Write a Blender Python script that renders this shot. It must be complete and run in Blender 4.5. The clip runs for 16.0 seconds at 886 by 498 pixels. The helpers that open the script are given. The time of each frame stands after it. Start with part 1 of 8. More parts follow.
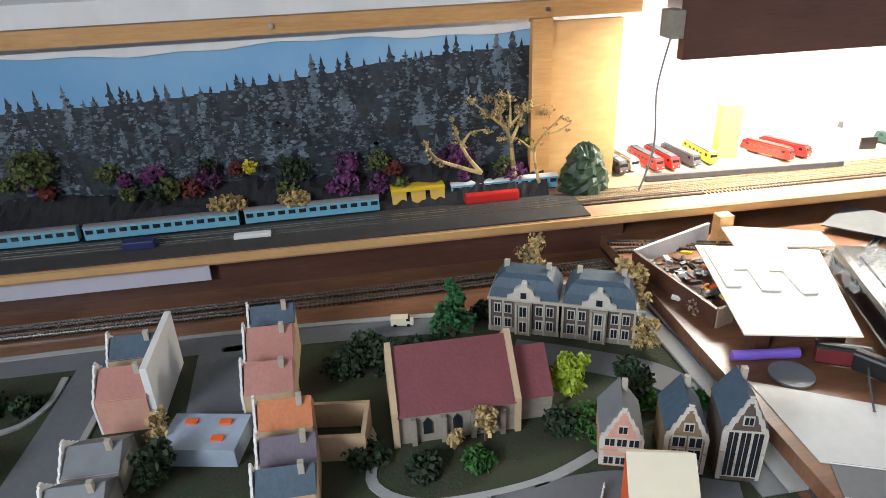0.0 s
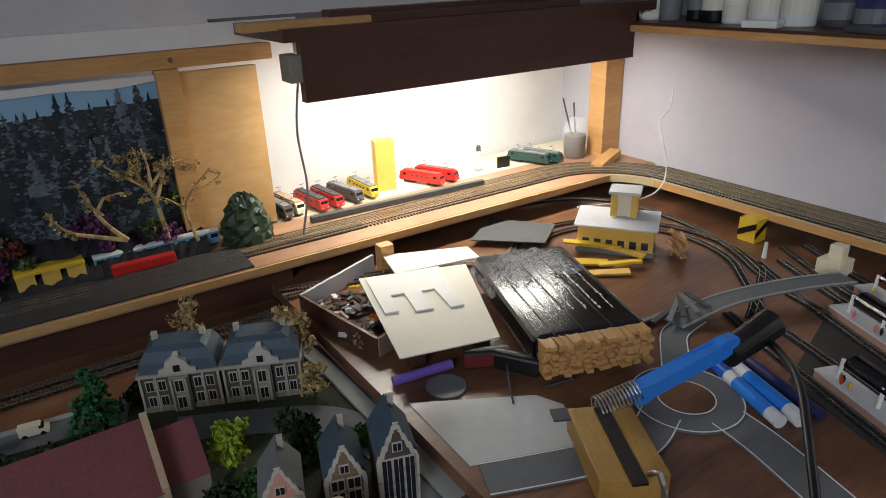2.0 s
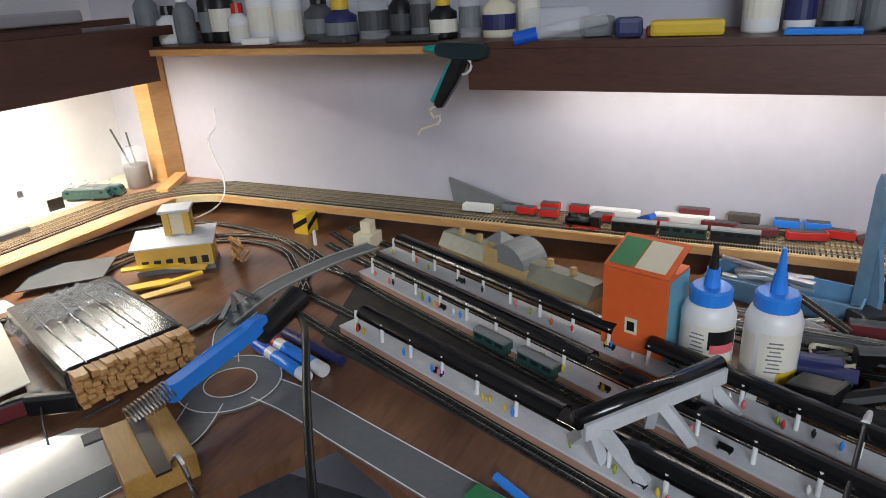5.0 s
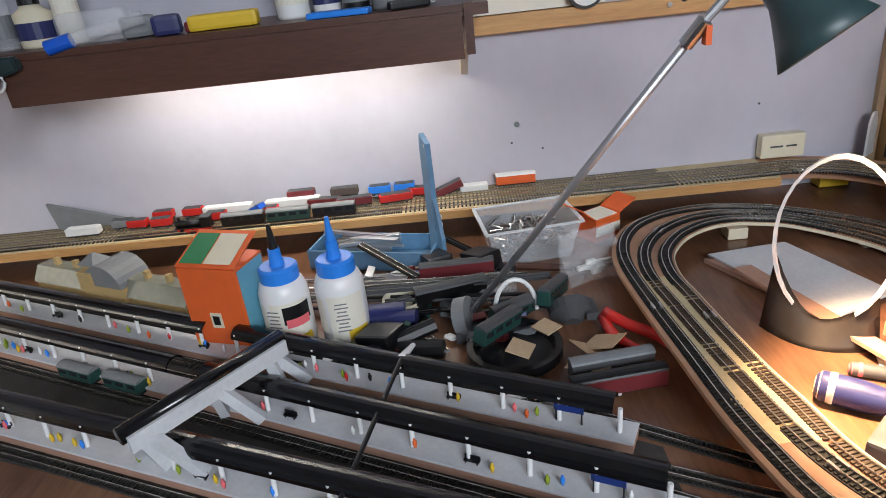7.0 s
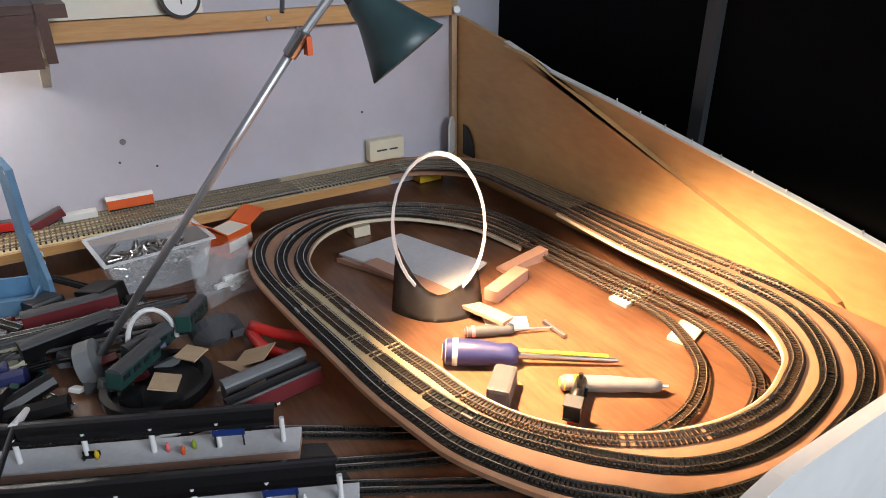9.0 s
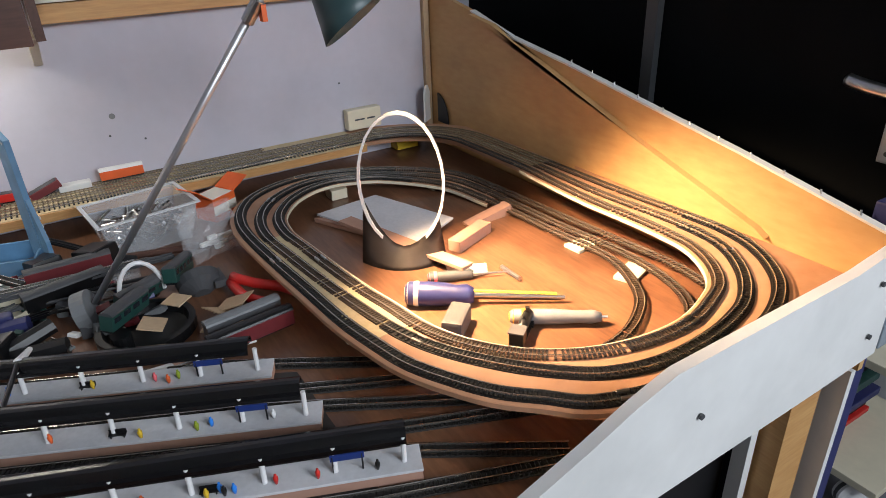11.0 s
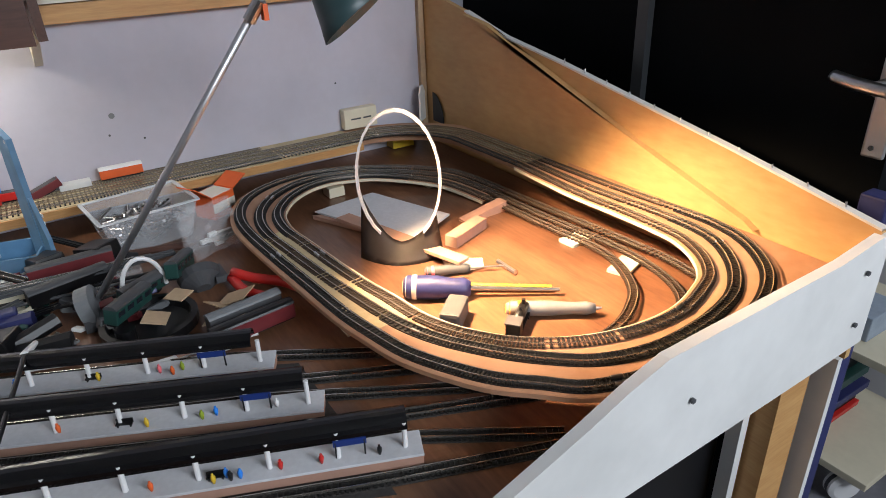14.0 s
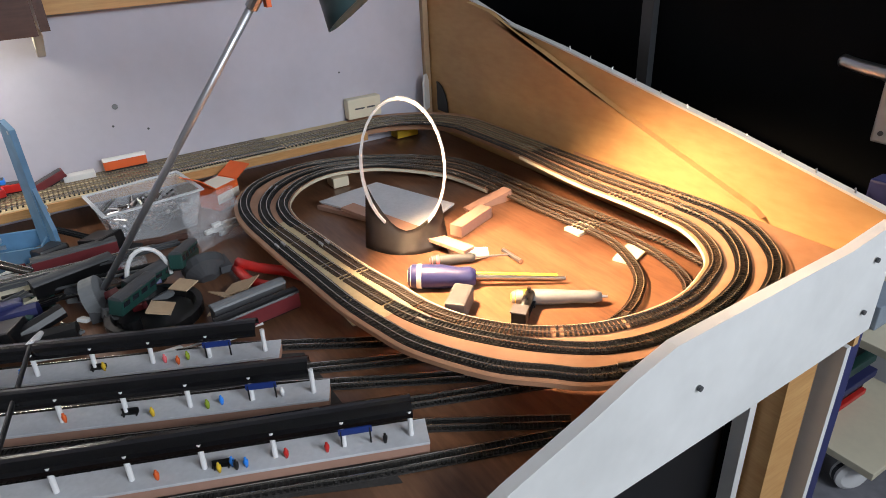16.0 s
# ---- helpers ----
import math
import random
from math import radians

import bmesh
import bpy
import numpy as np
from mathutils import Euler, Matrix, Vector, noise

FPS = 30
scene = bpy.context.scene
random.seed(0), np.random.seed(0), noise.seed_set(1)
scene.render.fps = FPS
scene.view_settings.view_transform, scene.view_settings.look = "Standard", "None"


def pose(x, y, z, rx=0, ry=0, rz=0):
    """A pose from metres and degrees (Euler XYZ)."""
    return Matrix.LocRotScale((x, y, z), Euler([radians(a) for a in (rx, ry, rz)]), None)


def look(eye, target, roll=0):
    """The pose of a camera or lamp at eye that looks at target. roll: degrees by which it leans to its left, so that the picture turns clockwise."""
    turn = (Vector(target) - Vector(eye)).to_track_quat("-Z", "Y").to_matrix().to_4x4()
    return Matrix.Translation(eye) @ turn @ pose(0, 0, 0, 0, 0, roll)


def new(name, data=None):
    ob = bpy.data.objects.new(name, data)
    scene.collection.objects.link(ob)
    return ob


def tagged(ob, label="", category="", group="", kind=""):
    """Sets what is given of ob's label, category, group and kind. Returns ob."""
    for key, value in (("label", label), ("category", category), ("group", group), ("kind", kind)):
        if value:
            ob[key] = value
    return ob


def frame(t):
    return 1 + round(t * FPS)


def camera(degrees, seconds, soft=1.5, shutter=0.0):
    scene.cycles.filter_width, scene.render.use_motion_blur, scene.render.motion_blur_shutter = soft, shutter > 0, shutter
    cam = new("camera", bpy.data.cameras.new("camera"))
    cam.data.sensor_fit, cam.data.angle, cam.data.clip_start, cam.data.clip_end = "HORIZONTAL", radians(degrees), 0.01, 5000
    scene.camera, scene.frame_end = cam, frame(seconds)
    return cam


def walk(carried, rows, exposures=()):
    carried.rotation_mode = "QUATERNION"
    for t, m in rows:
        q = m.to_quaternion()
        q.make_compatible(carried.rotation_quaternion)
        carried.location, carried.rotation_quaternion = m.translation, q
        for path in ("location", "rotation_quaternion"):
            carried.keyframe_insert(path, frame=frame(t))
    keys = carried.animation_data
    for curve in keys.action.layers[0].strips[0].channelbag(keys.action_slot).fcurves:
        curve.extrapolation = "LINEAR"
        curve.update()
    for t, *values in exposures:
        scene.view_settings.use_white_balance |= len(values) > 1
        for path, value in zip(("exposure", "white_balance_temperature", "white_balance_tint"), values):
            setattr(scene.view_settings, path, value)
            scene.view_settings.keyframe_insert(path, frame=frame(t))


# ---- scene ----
cam = camera(68.2, 16.0, 0.9)
PATH = [
    (0, (0.009, -0.029, 1.352), (0.251, 1.751, 0.472), -2.5),
    (0.5, (0.062, -0.04, 1.339), (0.444, 1.729, 0.487), -2.4),
    (1, (0.105, -0.056, 1.335), (0.619, 1.689, 0.504), -2.6),
    (1.5, (0.119, -0.05, 1.339), (0.885, 1.604, 0.516), -2.1),
    (2, (0.128, -0.044, 1.342), (1.124, 1.501, 0.555), -2.1),
    (2.5, (0.142, -0.05, 1.34), (1.358, 1.334, 0.563), -1.4),
    (3, (0.148, -0.057, 1.327), (1.522, 1.159, 0.532), -1.1),
    (3.5, (0.161, -0.074, 1.32), (1.65, 1.006, 0.534), -1.4),
    (3.7, (0.171, -0.09, 1.317), (1.703, 0.941, 0.55), -1.4),
    (5.8, (0.208, -0.338, 1.326), (1.944, 0.265, 0.538), -5.4),
    (6, (0.215, -0.366, 1.318), (1.976, 0.153, 0.524), -5.9),
    (6.5, (0.222, -0.418, 1.314), (2.025, -0.119, 0.502), -6.5),
    (7, (0.229, -0.455, 1.31), (2.042, -0.368, 0.47), -6.7),
    (7.5, (0.232, -0.472, 1.308), (2.026, -0.704, 0.454), -5.0),
    (8, (0.233, -0.475, 1.31), (1.968, -0.98, 0.455), -3.4),
    (8.5, (0.235, -0.468, 1.315), (1.889, -1.244, 0.502), -1.2),
    (9, (0.23, -0.454, 1.305), (1.764, -1.403, 0.442), -0.3),
    (9.5, (0.197, -0.459, 1.302), (1.719, -1.415, 0.425), -0.1),
    (10, (0.155, -0.471, 1.297), (1.678, -1.4, 0.392), -0.8),
    (10.2, (0.147, -0.47, 1.3), (1.665, -1.391, 0.38), -1.5),
    (12.5, (0.118, -0.444, 1.3), (1.644, -1.361, 0.389), -2.7),
    (13, (0.116, -0.449, 1.3), (1.633, -1.381, 0.389), -2.5),
    (13.5, (0.115, -0.448, 1.298), (1.627, -1.391, 0.39), -2.3),
    (14, (0.114, -0.445, 1.299), (1.63, -1.381, 0.39), -2.3),
    (14.5, (0.111, -0.444, 1.298), (1.625, -1.379, 0.384), -2.4),
    (15, (0.111, -0.447, 1.296), (1.625, -1.379, 0.381), -2.6),
    (15.5, (0.113, -0.449, 1.295), (1.626, -1.372, 0.368), -2.7),
    (16, (0.116, -0.446, 1.294), (1.63, -1.362, 0.363), -2.8),
]
EXPOSURES = [(0, 1.2), (0.6, 0.55), (1.5, -0.1), (2.5, -0.42), (3.7, -0.2), (5.8, 0.35), (7.5, 0.45), (9, 0.25), (16, 0.25)]
walk(cam, [(t, look(eye, target, roll)) for t, eye, target, roll in PATH], EXPOSURES)

# ---- world and lights ----
world = bpy.data.worlds.new("world")
scene.world = world
world.use_nodes = True
wn = world.node_tree
sky = wn.nodes.new("ShaderNodeTexSky")
sky.sky_type, sky.sun_disc, sky.sun_elevation, sky.sun_rotation = "NISHITA", False, radians(35), radians(-90)
wn.links.new(sky.outputs[0], wn.nodes["Background"].inputs[0])
wn.nodes["Background"].inputs[1].default_value = 0.05


def lamp(name, kind, m, power, color, **kw):
    data = bpy.data.lights.new(name, kind)
    data.energy, data.color = power, color
    for k, v in kw.items():
        if k == "sx":
            data.shape, data.size = "RECTANGLE", v
        elif k == "sy":
            data.size_y = v
        elif k == "size":
            data.shadow_soft_size = v
        elif k == "spread":
            data.spread = radians(v)
        elif k == "cone":
            data.spot_size, data.spot_blend = radians(v), 1.0
    ob = new(name, data)
    ob.matrix_world = m
    return ob


# daylight from the window behind the camera, the two tubes under the shelves, the desk lamp
lamp("window_light", "AREA", look((-1.66, -1.25, 2.08), (0.8, -0.75, 0.85)), 25, (0.84, 0.91, 1.0), sx=1.3, sy=0.7, spread=130)
lamp("north_tube_light", "AREA", pose(0.86, 1.02, 1.20, 8, 0, 0), 6.0, (1.0, 0.96, 0.84), sx=0.58, sy=0.04)
lamp("east_tube_light", "AREA", pose(1.285, -0.16, 1.192, 0, 0, 90), 0.95, (1.0, 0.93, 0.82), sx=0.50, sy=0.03)
BULB = (0.806, -0.748, 1.232)
lamp("desk_bulb_light", "SPOT", look(BULB, (0.675, -0.955, 0.855)), 120, (1.0, 0.64, 0.36), size=0.03, cone=80)

# ---- materials ----
def material(name, color, rough=0.6, metal=0.0, grain=40.0, amount=0.25, bump=0.15, color2=None, stretch=(1, 1, 1), alpha=1.0, glass=0.0, spec=0.5, island=0.0, coat=0.0, emit=0.0, stain=0.0):
    m = bpy.data.materials.new(name)
    m.use_nodes = True
    nt = m.node_tree
    p = nt.nodes["Principled BSDF"]
    tc = nt.nodes.new("ShaderNodeTexCoord")
    mp = nt.nodes.new("ShaderNodeMapping")
    mp.inputs["Scale"].default_value = stretch
    nt.links.new(tc.outputs["Object"], mp.inputs[0])
    fine = nt.nodes.new("ShaderNodeTexNoise")
    fine.inputs["Scale"].default_value, fine.inputs["Detail"].default_value = grain, 6
    broad = nt.nodes.new("ShaderNodeTexNoise")
    broad.inputs["Scale"].default_value, broad.inputs["Detail"].default_value = grain * 0.13, 3
    nt.links.new(mp.outputs[0], fine.inputs[0])
    nt.links.new(mp.outputs[0], broad.inputs[0])
    add = nt.nodes.new("ShaderNodeMath")
    add.operation = "ADD"
    nt.links.new(fine.outputs[0], add.inputs[0])
    nt.links.new(broad.outputs[0], add.inputs[1])
    ramp = nt.nodes.new("ShaderNodeMapRange")
    ramp.inputs[1].default_value, ramp.inputs[2].default_value = 0.65, 1.35
    nt.links.new(add.outputs[0], ramp.inputs[0])
    mix = nt.nodes.new("ShaderNodeMix")
    mix.data_type = "RGBA"
    c2 = color2 or tuple(c * (1 - amount) for c in color)
    mix.inputs[6].default_value, mix.inputs[7].default_value = (*color, 1), (*c2, 1)
    nt.links.new(ramp.outputs[0], mix.inputs[0])
    out = mix.outputs[2]
    if stain:
        big = nt.nodes.new("ShaderNodeTexNoise")
        big.inputs["Scale"].default_value, big.inputs["Detail"].default_value = 6.0, 5
        nt.links.new(tc.outputs["Object"], big.inputs[0])
        mr = nt.nodes.new("ShaderNodeMapRange")
        mr.inputs[1].default_value, mr.inputs[2].default_value, mr.inputs[3].default_value, mr.inputs[4].default_value = 0.45, 0.7, 1.0, 1.0 - stain
        nt.links.new(big.outputs[0], mr.inputs[0])
        mul = nt.nodes.new("ShaderNodeMix")
        mul.data_type, mul.blend_type = "RGBA", "MULTIPLY"
        mul.inputs[0].default_value = 1
        nt.links.new(out, mul.inputs[6])
        nt.links.new(mr.outputs[0], mul.inputs[7])
        out = mul.outputs[2]
    if island:
        geo = nt.nodes.new("ShaderNodeNewGeometry")
        hsv = nt.nodes.new("ShaderNodeHueSaturation")
        mr = nt.nodes.new("ShaderNodeMapRange")
        mr.inputs[3].default_value, mr.inputs[4].default_value = 1 - island, 1 + island
        nt.links.new(geo.outputs["Random Per Island"], mr.inputs[0])
        nt.links.new(mr.outputs[0], hsv.inputs["Value"])
        nt.links.new(out, hsv.inputs["Color"])
        out = hsv.outputs[0]
    nt.links.new(out, p.inputs["Base Color"])
    p.inputs["Roughness"].default_value, p.inputs["Metallic"].default_value = rough, metal
    p.inputs["Specular IOR Level"].default_value = spec
    p.inputs["Alpha"].default_value = alpha
    p.inputs["Transmission Weight"].default_value = glass
    p.inputs["Coat Weight"].default_value = coat
    if emit:
        p.inputs["Emission Color"].default_value, p.inputs["Emission Strength"].default_value = (*color, 1), emit
    if bump:
        b = nt.nodes.new("ShaderNodeBump")
        b.inputs["Strength"].default_value, b.inputs["Distance"].default_value = bump, 0.002
        nt.links.new(fine.outputs[0], b.inputs["Height"])
        nt.links.new(b.outputs[0], p.inputs["Normal"])
    return m


M = {}
def mat(name, *a, **k):
    M[name] = material(name, *a, **k)


mat("table_wood", (0.25, 0.120, 0.064), 0.3, grain=30, color2=(0.12, 0.052, 0.028), stretch=(1, 7, 1), bump=0.05, stain=0.45)
mat("pine", (0.62, 0.36, 0.14), 0.5, grain=30, color2=(0.48, 0.24, 0.08), stretch=(1, 1, 9), bump=0.08)
mat("stand_wood", (0.50, 0.29, 0.07), 0.5, grain=34, color2=(0.36, 0.19, 0.045), stretch=(1.5, 10, 10), bump=0.12, stain=0.35)
mat("pine_x", (0.62, 0.36, 0.14), 0.5, grain=30, color2=(0.46, 0.23, 0.08), stretch=(1.2, 12, 12), bump=0.08)
mat("pine_y", (0.62, 0.36, 0.14), 0.5, grain=30, color2=(0.46, 0.23, 0.08), stretch=(12, 1.2, 12), bump=0.08)
mat("panel_wood", (0.62, 0.39, 0.17), 0.55, grain=22, color2=(0.52, 0.30, 0.115), stretch=(1.5, 1, 5), bump=0.05, stain=0.2)
mat("ply", (0.47, 0.27, 0.165), 0.55, grain=50, color2=(0.37, 0.19, 0.105), bump=0.1, stain=0.2)
mat("cork", (0.60, 0.49, 0.30), 0.8, grain=160, color2=(0.48, 0.38, 0.22), bump=0.2)
mat("brown_board", (0.105, 0.045, 0.03), 0.42, grain=30, color2=(0.06, 0.025, 0.017), stretch=(1.2, 9, 9), bump=0.1)
mat("brown_board_y", (0.105, 0.045, 0.03), 0.42, grain=30, color2=(0.06, 0.025, 0.017), stretch=(9, 1.2, 9), bump=0.1)
mat("wall_white", (0.70, 0.69, 0.70), 0.75, grain=60, amount=0.06, bump=0.06, stain=0.08)
mat("wall_lilac", (0.52, 0.51, 0.58), 0.75, grain=60, amount=0.06, bump=0.06, stain=0.10)
mat("white_paint", (0.78, 0.78, 0.76), 0.55, grain=40, amount=0.08, bump=0.05, stain=0.12)
mat("white_plastic", (0.80, 0.80, 0.80), 0.35, grain=60, amount=0.03, bump=0.0)
mat("cream", (0.72, 0.66, 0.50), 0.6, grain=60, amount=0.08, bump=0.03)
mat("card_white", (0.80, 0.76, 0.66), 0.7, grain=80, amount=0.06, bump=0.03)
mat("black", (0.006, 0.006, 0.007), 0.4, grain=60, amount=0.3, bump=0.05)
mat("black_gloss", (0.004, 0.004, 0.005), 0.19, grain=50, amount=0.3, bump=0.12, spec=0.55)
mat("black_door", (0.004, 0.005, 0.006), 0.65, spec=0.05, grain=20, amount=0.2, bump=0.05, stain=0.3)
mat("door_grey", (0.05, 0.055, 0.06), 0.4, grain=40, amount=0.2)
mat("dark_grey", (0.07, 0.072, 0.078), 0.6, grain=60, amount=0.25, bump=0.1)
mat("road_grey", (0.15, 0.16, 0.17), 0.75, grain=120, amount=0.2, bump=0.1, stain=0.15)
mat("pave", (0.36, 0.37, 0.36), 0.8, grain=120, amount=0.15, bump=0.1, stain=0.15)
mat("plat_grey", (0.64, 0.65, 0.68), 0.85, grain=200, amount=0.15, bump=0.1, stain=0.15)
mat("rail", (0.62, 0.58, 0.52), 0.25, metal=0.9, grain=80, amount=0.25, bump=0.0)
mat("sleeper", (0.009, 0.008, 0.0075), 0.6, grain=90, amount=0.3, bump=0.1)
mat("sleeper_brown", (0.055, 0.032, 0.018), 0.6, grain=90, amount=0.35, bump=0.1)
mat("sleeper_pale", (0.30, 0.23, 0.13), 0.7, grain=90, amount=0.35, bump=0.1)
mat("ballast", (0.05, 0.045, 0.042), 0.9, grain=300, amount=0.4, bump=0.4)
mat("steel", (0.55, 0.55, 0.55), 0.3, metal=1.0, grain=60, amount=0.2, bump=0.03)
mat("alu", (0.52, 0.52, 0.54), 0.38, metal=0.8, grain=60, amount=0.12, bump=0.02)
mat("brown_plate", (0.10, 0.085, 0.075), 0.32, metal=0.8, grain=25, amount=0.4, bump=0.05, stain=0.4)
mat("blue_metal", (0.13, 0.28, 0.45), 0.5, grain=50, amount=0.3, bump=0.05, stain=0.35)
mat("blue", (0.01, 0.11, 0.62), 0.35, grain=60, amount=0.1, bump=0.02)
mat("blue_light", (0.03, 0.25, 0.85), 0.35, grain=60, amount=0.1)
mat("sign_blue", (0.015, 0.04, 0.20), 0.4, grain=60, amount=0.15)
mat("navy", (0.025, 0.03, 0.12), 0.45, grain=60, amount=0.2)
mat("purple", (0.22, 0.13, 0.60), 0.4, grain=60, amount=0.1)
mat("red", (0.60, 0.025, 0.02), 0.4, grain=60, amount=0.15, bump=0.03)
mat("dark_red", (0.16, 0.02, 0.025), 0.45, grain=60, amount=0.25)
mat("pink", (0.85, 0.16, 0.18), 0.5, grain=60, amount=0.1)
mat("orange", (0.78, 0.13, 0.025), 0.55, grain=60, amount=0.12, bump=0.03)
mat("yellow", (0.75, 0.50, 0.03), 0.5, grain=60, amount=0.15)
mat("yellow_wood", (0.72, 0.46, 0.10), 0.55, grain=60, amount=0.15, bump=0.05)
mat("green", (0.02, 0.22, 0.08), 0.5, grain=60, amount=0.15)
mat("loco_green", (0.018, 0.065, 0.055), 0.35, grain=70, amount=0.25)
mat("coach_blue", (0.16, 0.42, 0.55), 0.35, grain=60, amount=0.12)
mat("pale_blue", (0.36, 0.43, 0.52), 0.6, grain=60, amount=0.2, bump=0.1, stain=0.2)
mat("roof_grey", (0.20, 0.21, 0.22), 0.55, grain=70, amount=0.2)
mat("roof_blue", (0.06, 0.10, 0.14), 0.6, grain=160, amount=0.3, bump=0.35)
mat("roof_red", (0.20, 0.055, 0.06), 0.65, grain=220, amount=0.22, bump=0.35)
mat("roof_pink", (0.46, 0.21, 0.17), 0.7, grain=220, amount=0.2, bump=0.35)
mat("roof_orange", (0.58, 0.20, 0.08), 0.7, grain=220, amount=0.25, bump=0.35)
mat("roof_purple", (0.16, 0.13, 0.16), 0.7, grain=220, amount=0.25, bump=0.3)
mat("stone", (0.34, 0.30, 0.24), 0.8, grain=140, amount=0.3, bump=0.3, stain=0.2)
mat("stone_light", (0.44, 0.40, 0.33), 0.75, grain=140, amount=0.15, bump=0.2)
mat("brick", (0.11, 0.082, 0.068), 0.8, grain=220, amount=0.35, bump=0.3)
mat("ochre_brick", (0.24, 0.18, 0.10), 0.8, grain=220, amount=0.35, bump=0.3)
mat("plaster", (0.56, 0.53, 0.47), 0.75, grain=140, amount=0.25, bump=0.2)
mat("salmon", (0.60, 0.32, 0.24), 0.75, grain=140, amount=0.15, bump=0.15)
mat("ochre", (0.50, 0.35, 0.15), 0.7, grain=140, amount=0.2, bump=0.15)
mat("roof_olive", (0.24, 0.24, 0.18), 0.35, grain=90, amount=0.3, bump=0.1)
mat("tan", (0.52, 0.38, 0.24), 0.75, grain=140, amount=0.15, bump=0.1)
mat("window_dark", (0.02, 0.024, 0.03), 0.2, grain=60, amount=0.2, bump=0)
mat("glass_pane", (0.35, 0.42, 0.46), 0.15, grain=60, amount=0.1, bump=0)
mat("leaf_green", (0.03, 0.15, 0.045), 0.7, grain=60, island=0.5, bump=0)
mat("leaf_dark", (0.022, 0.045, 0.018), 0.8, grain=60, island=0.5, bump=0)
mat("leaf_lime", (0.34, 0.44, 0.03), 0.7, grain=60, island=0.35, bump=0)
mat("leaf_straw", (0.46, 0.34, 0.15), 0.8, grain=60, island=0.4, bump=0)
mat("leaf_pink", (0.17, 0.045, 0.15), 0.8, grain=60, island=0.4, bump=0)
mat("leaf_rust", (0.16, 0.035, 0.025), 0.8, grain=60, island=0.45, bump=0)
mat("leaf_olive", (0.11, 0.14, 0.04), 0.8, grain=60, island=0.45, bump=0)
mat("mound_green", (0.02, 0.05, 0.02), 0.5, grain=60, amount=0.5, bump=0.4)
mat("leaf_yellow", (0.70, 0.58, 0.05), 0.8, grain=60, island=0.2, bump=0)
mat("bark", (0.09, 0.06, 0.04), 0.9, grain=120, amount=0.3, bump=0.3)
mat("grass", (0.028, 0.055, 0.02), 0.95, grain=260, color2=(0.05, 0.04, 0.025), bump=0.6, stain=0.4)
mat("grass_bright", (0.05, 0.17, 0.03), 0.95, grain=260, color2=(0.03, 0.09, 0.02), bump=0.6)
mat("earth_dark", (0.022, 0.022, 0.026), 0.95, grain=120, amount=0.4, bump=0.6)
mat("photo_sky", (0.12, 0.34, 0.60), 0.35, grain=4, color2=(0.34, 0.54, 0.70), bump=0)
mat("photo_trees", (0.12, 0.155, 0.185), 0.5, grain=160, color2=(0.035, 0.050, 0.062), island=0.8, bump=0)
mat("photo_dark", (0.022, 0.032, 0.044), 0.5, grain=160, amount=0.5, island=0.6, bump=0)
mat("photo_pale", (0.15, 0.18, 0.205), 0.5, grain=160, amount=0.4, island=0.7, bump=0)
mat("photo_low", (0.012, 0.016, 0.02), 0.5, grain=90, color2=(0.04, 0.055, 0.065), bump=0)
mat("film", (0.85, 0.87, 0.9), 0.12, alpha=0.2, grain=40, amount=0.1, bump=0.35)
mat("tub_plastic", (0.82, 0.84, 0.87), 0.22, alpha=0.24, grain=40, amount=0.05, bump=0.05)
mat("tub_rim", (0.85, 0.87, 0.9), 0.25, alpha=0.65, grain=40, amount=0.05, bump=0.05)
mat("sheet_gloss", (0.62, 0.63, 0.62), 0.16, grain=90, amount=0.12, bump=0.04, stain=0.25)
mat("fibre", (0.33, 0.23, 0.16), 0.9, grain=200, amount=0.3, bump=0.4)
mat("pink_brown", (0.45, 0.26, 0.19), 0.8, grain=100, amount=0.15, bump=0.05)
mat("ceiling_paint", (0.7, 0.7, 0.68), 0.8, grain=30, amount=0.05)
mat("floor_grey", (0.25, 0.25, 0.28), 0.6, grain=40, amount=0.3, stain=0.3)
mat("shade_green", (0.035, 0.07, 0.075), 0.4, grain=60, amount=0.15, bump=0.02)
mat("teal_dark", (0.012, 0.030, 0.034), 0.4, grain=60, amount=0.2)
mat("teal", (0.01, 0.30, 0.30), 0.4, grain=60, amount=0.1)
mat("smoke_grey", (0.10, 0.085, 0.075), 0.42, grain=40, amount=0.4, bump=0.1)
mat("tube_glow", (1.0, 0.95, 0.85), 0.4, grain=10, amount=0, bump=0, emit=9.0)
mat("bulb_glow", (1.0, 0.72, 0.4), 0.4, grain=10, amount=0, bump=0, emit=18.0)

# ---- building helpers ----
def box(bm, c, s, m=None, bevel=0.0):
    r = bmesh.ops.create_cube(bm, size=1.0, matrix=(m or Matrix.Identity(4)) @ Matrix.Translation(c) @ Matrix.Diagonal((*s, 1)))
    if bevel:
        es = list({e for v in r["verts"] for e in v.link_edges})
        bmesh.ops.bevel(bm, geom=es, offset=bevel, segments=2, affect="EDGES", profile=0.6)


def rod(bm, a, b, r, seg=10, r2=None):
    a, b = Vector(a), Vector(b)
    d = b - a
    q = d.to_track_quat("Z", "Y").to_matrix().to_4x4()
    bmesh.ops.create_cone(bm, cap_ends=True, segments=seg, radius1=r, radius2=r if r2 is None else r2, depth=d.length, matrix=Matrix.Translation((a + b) / 2) @ q)


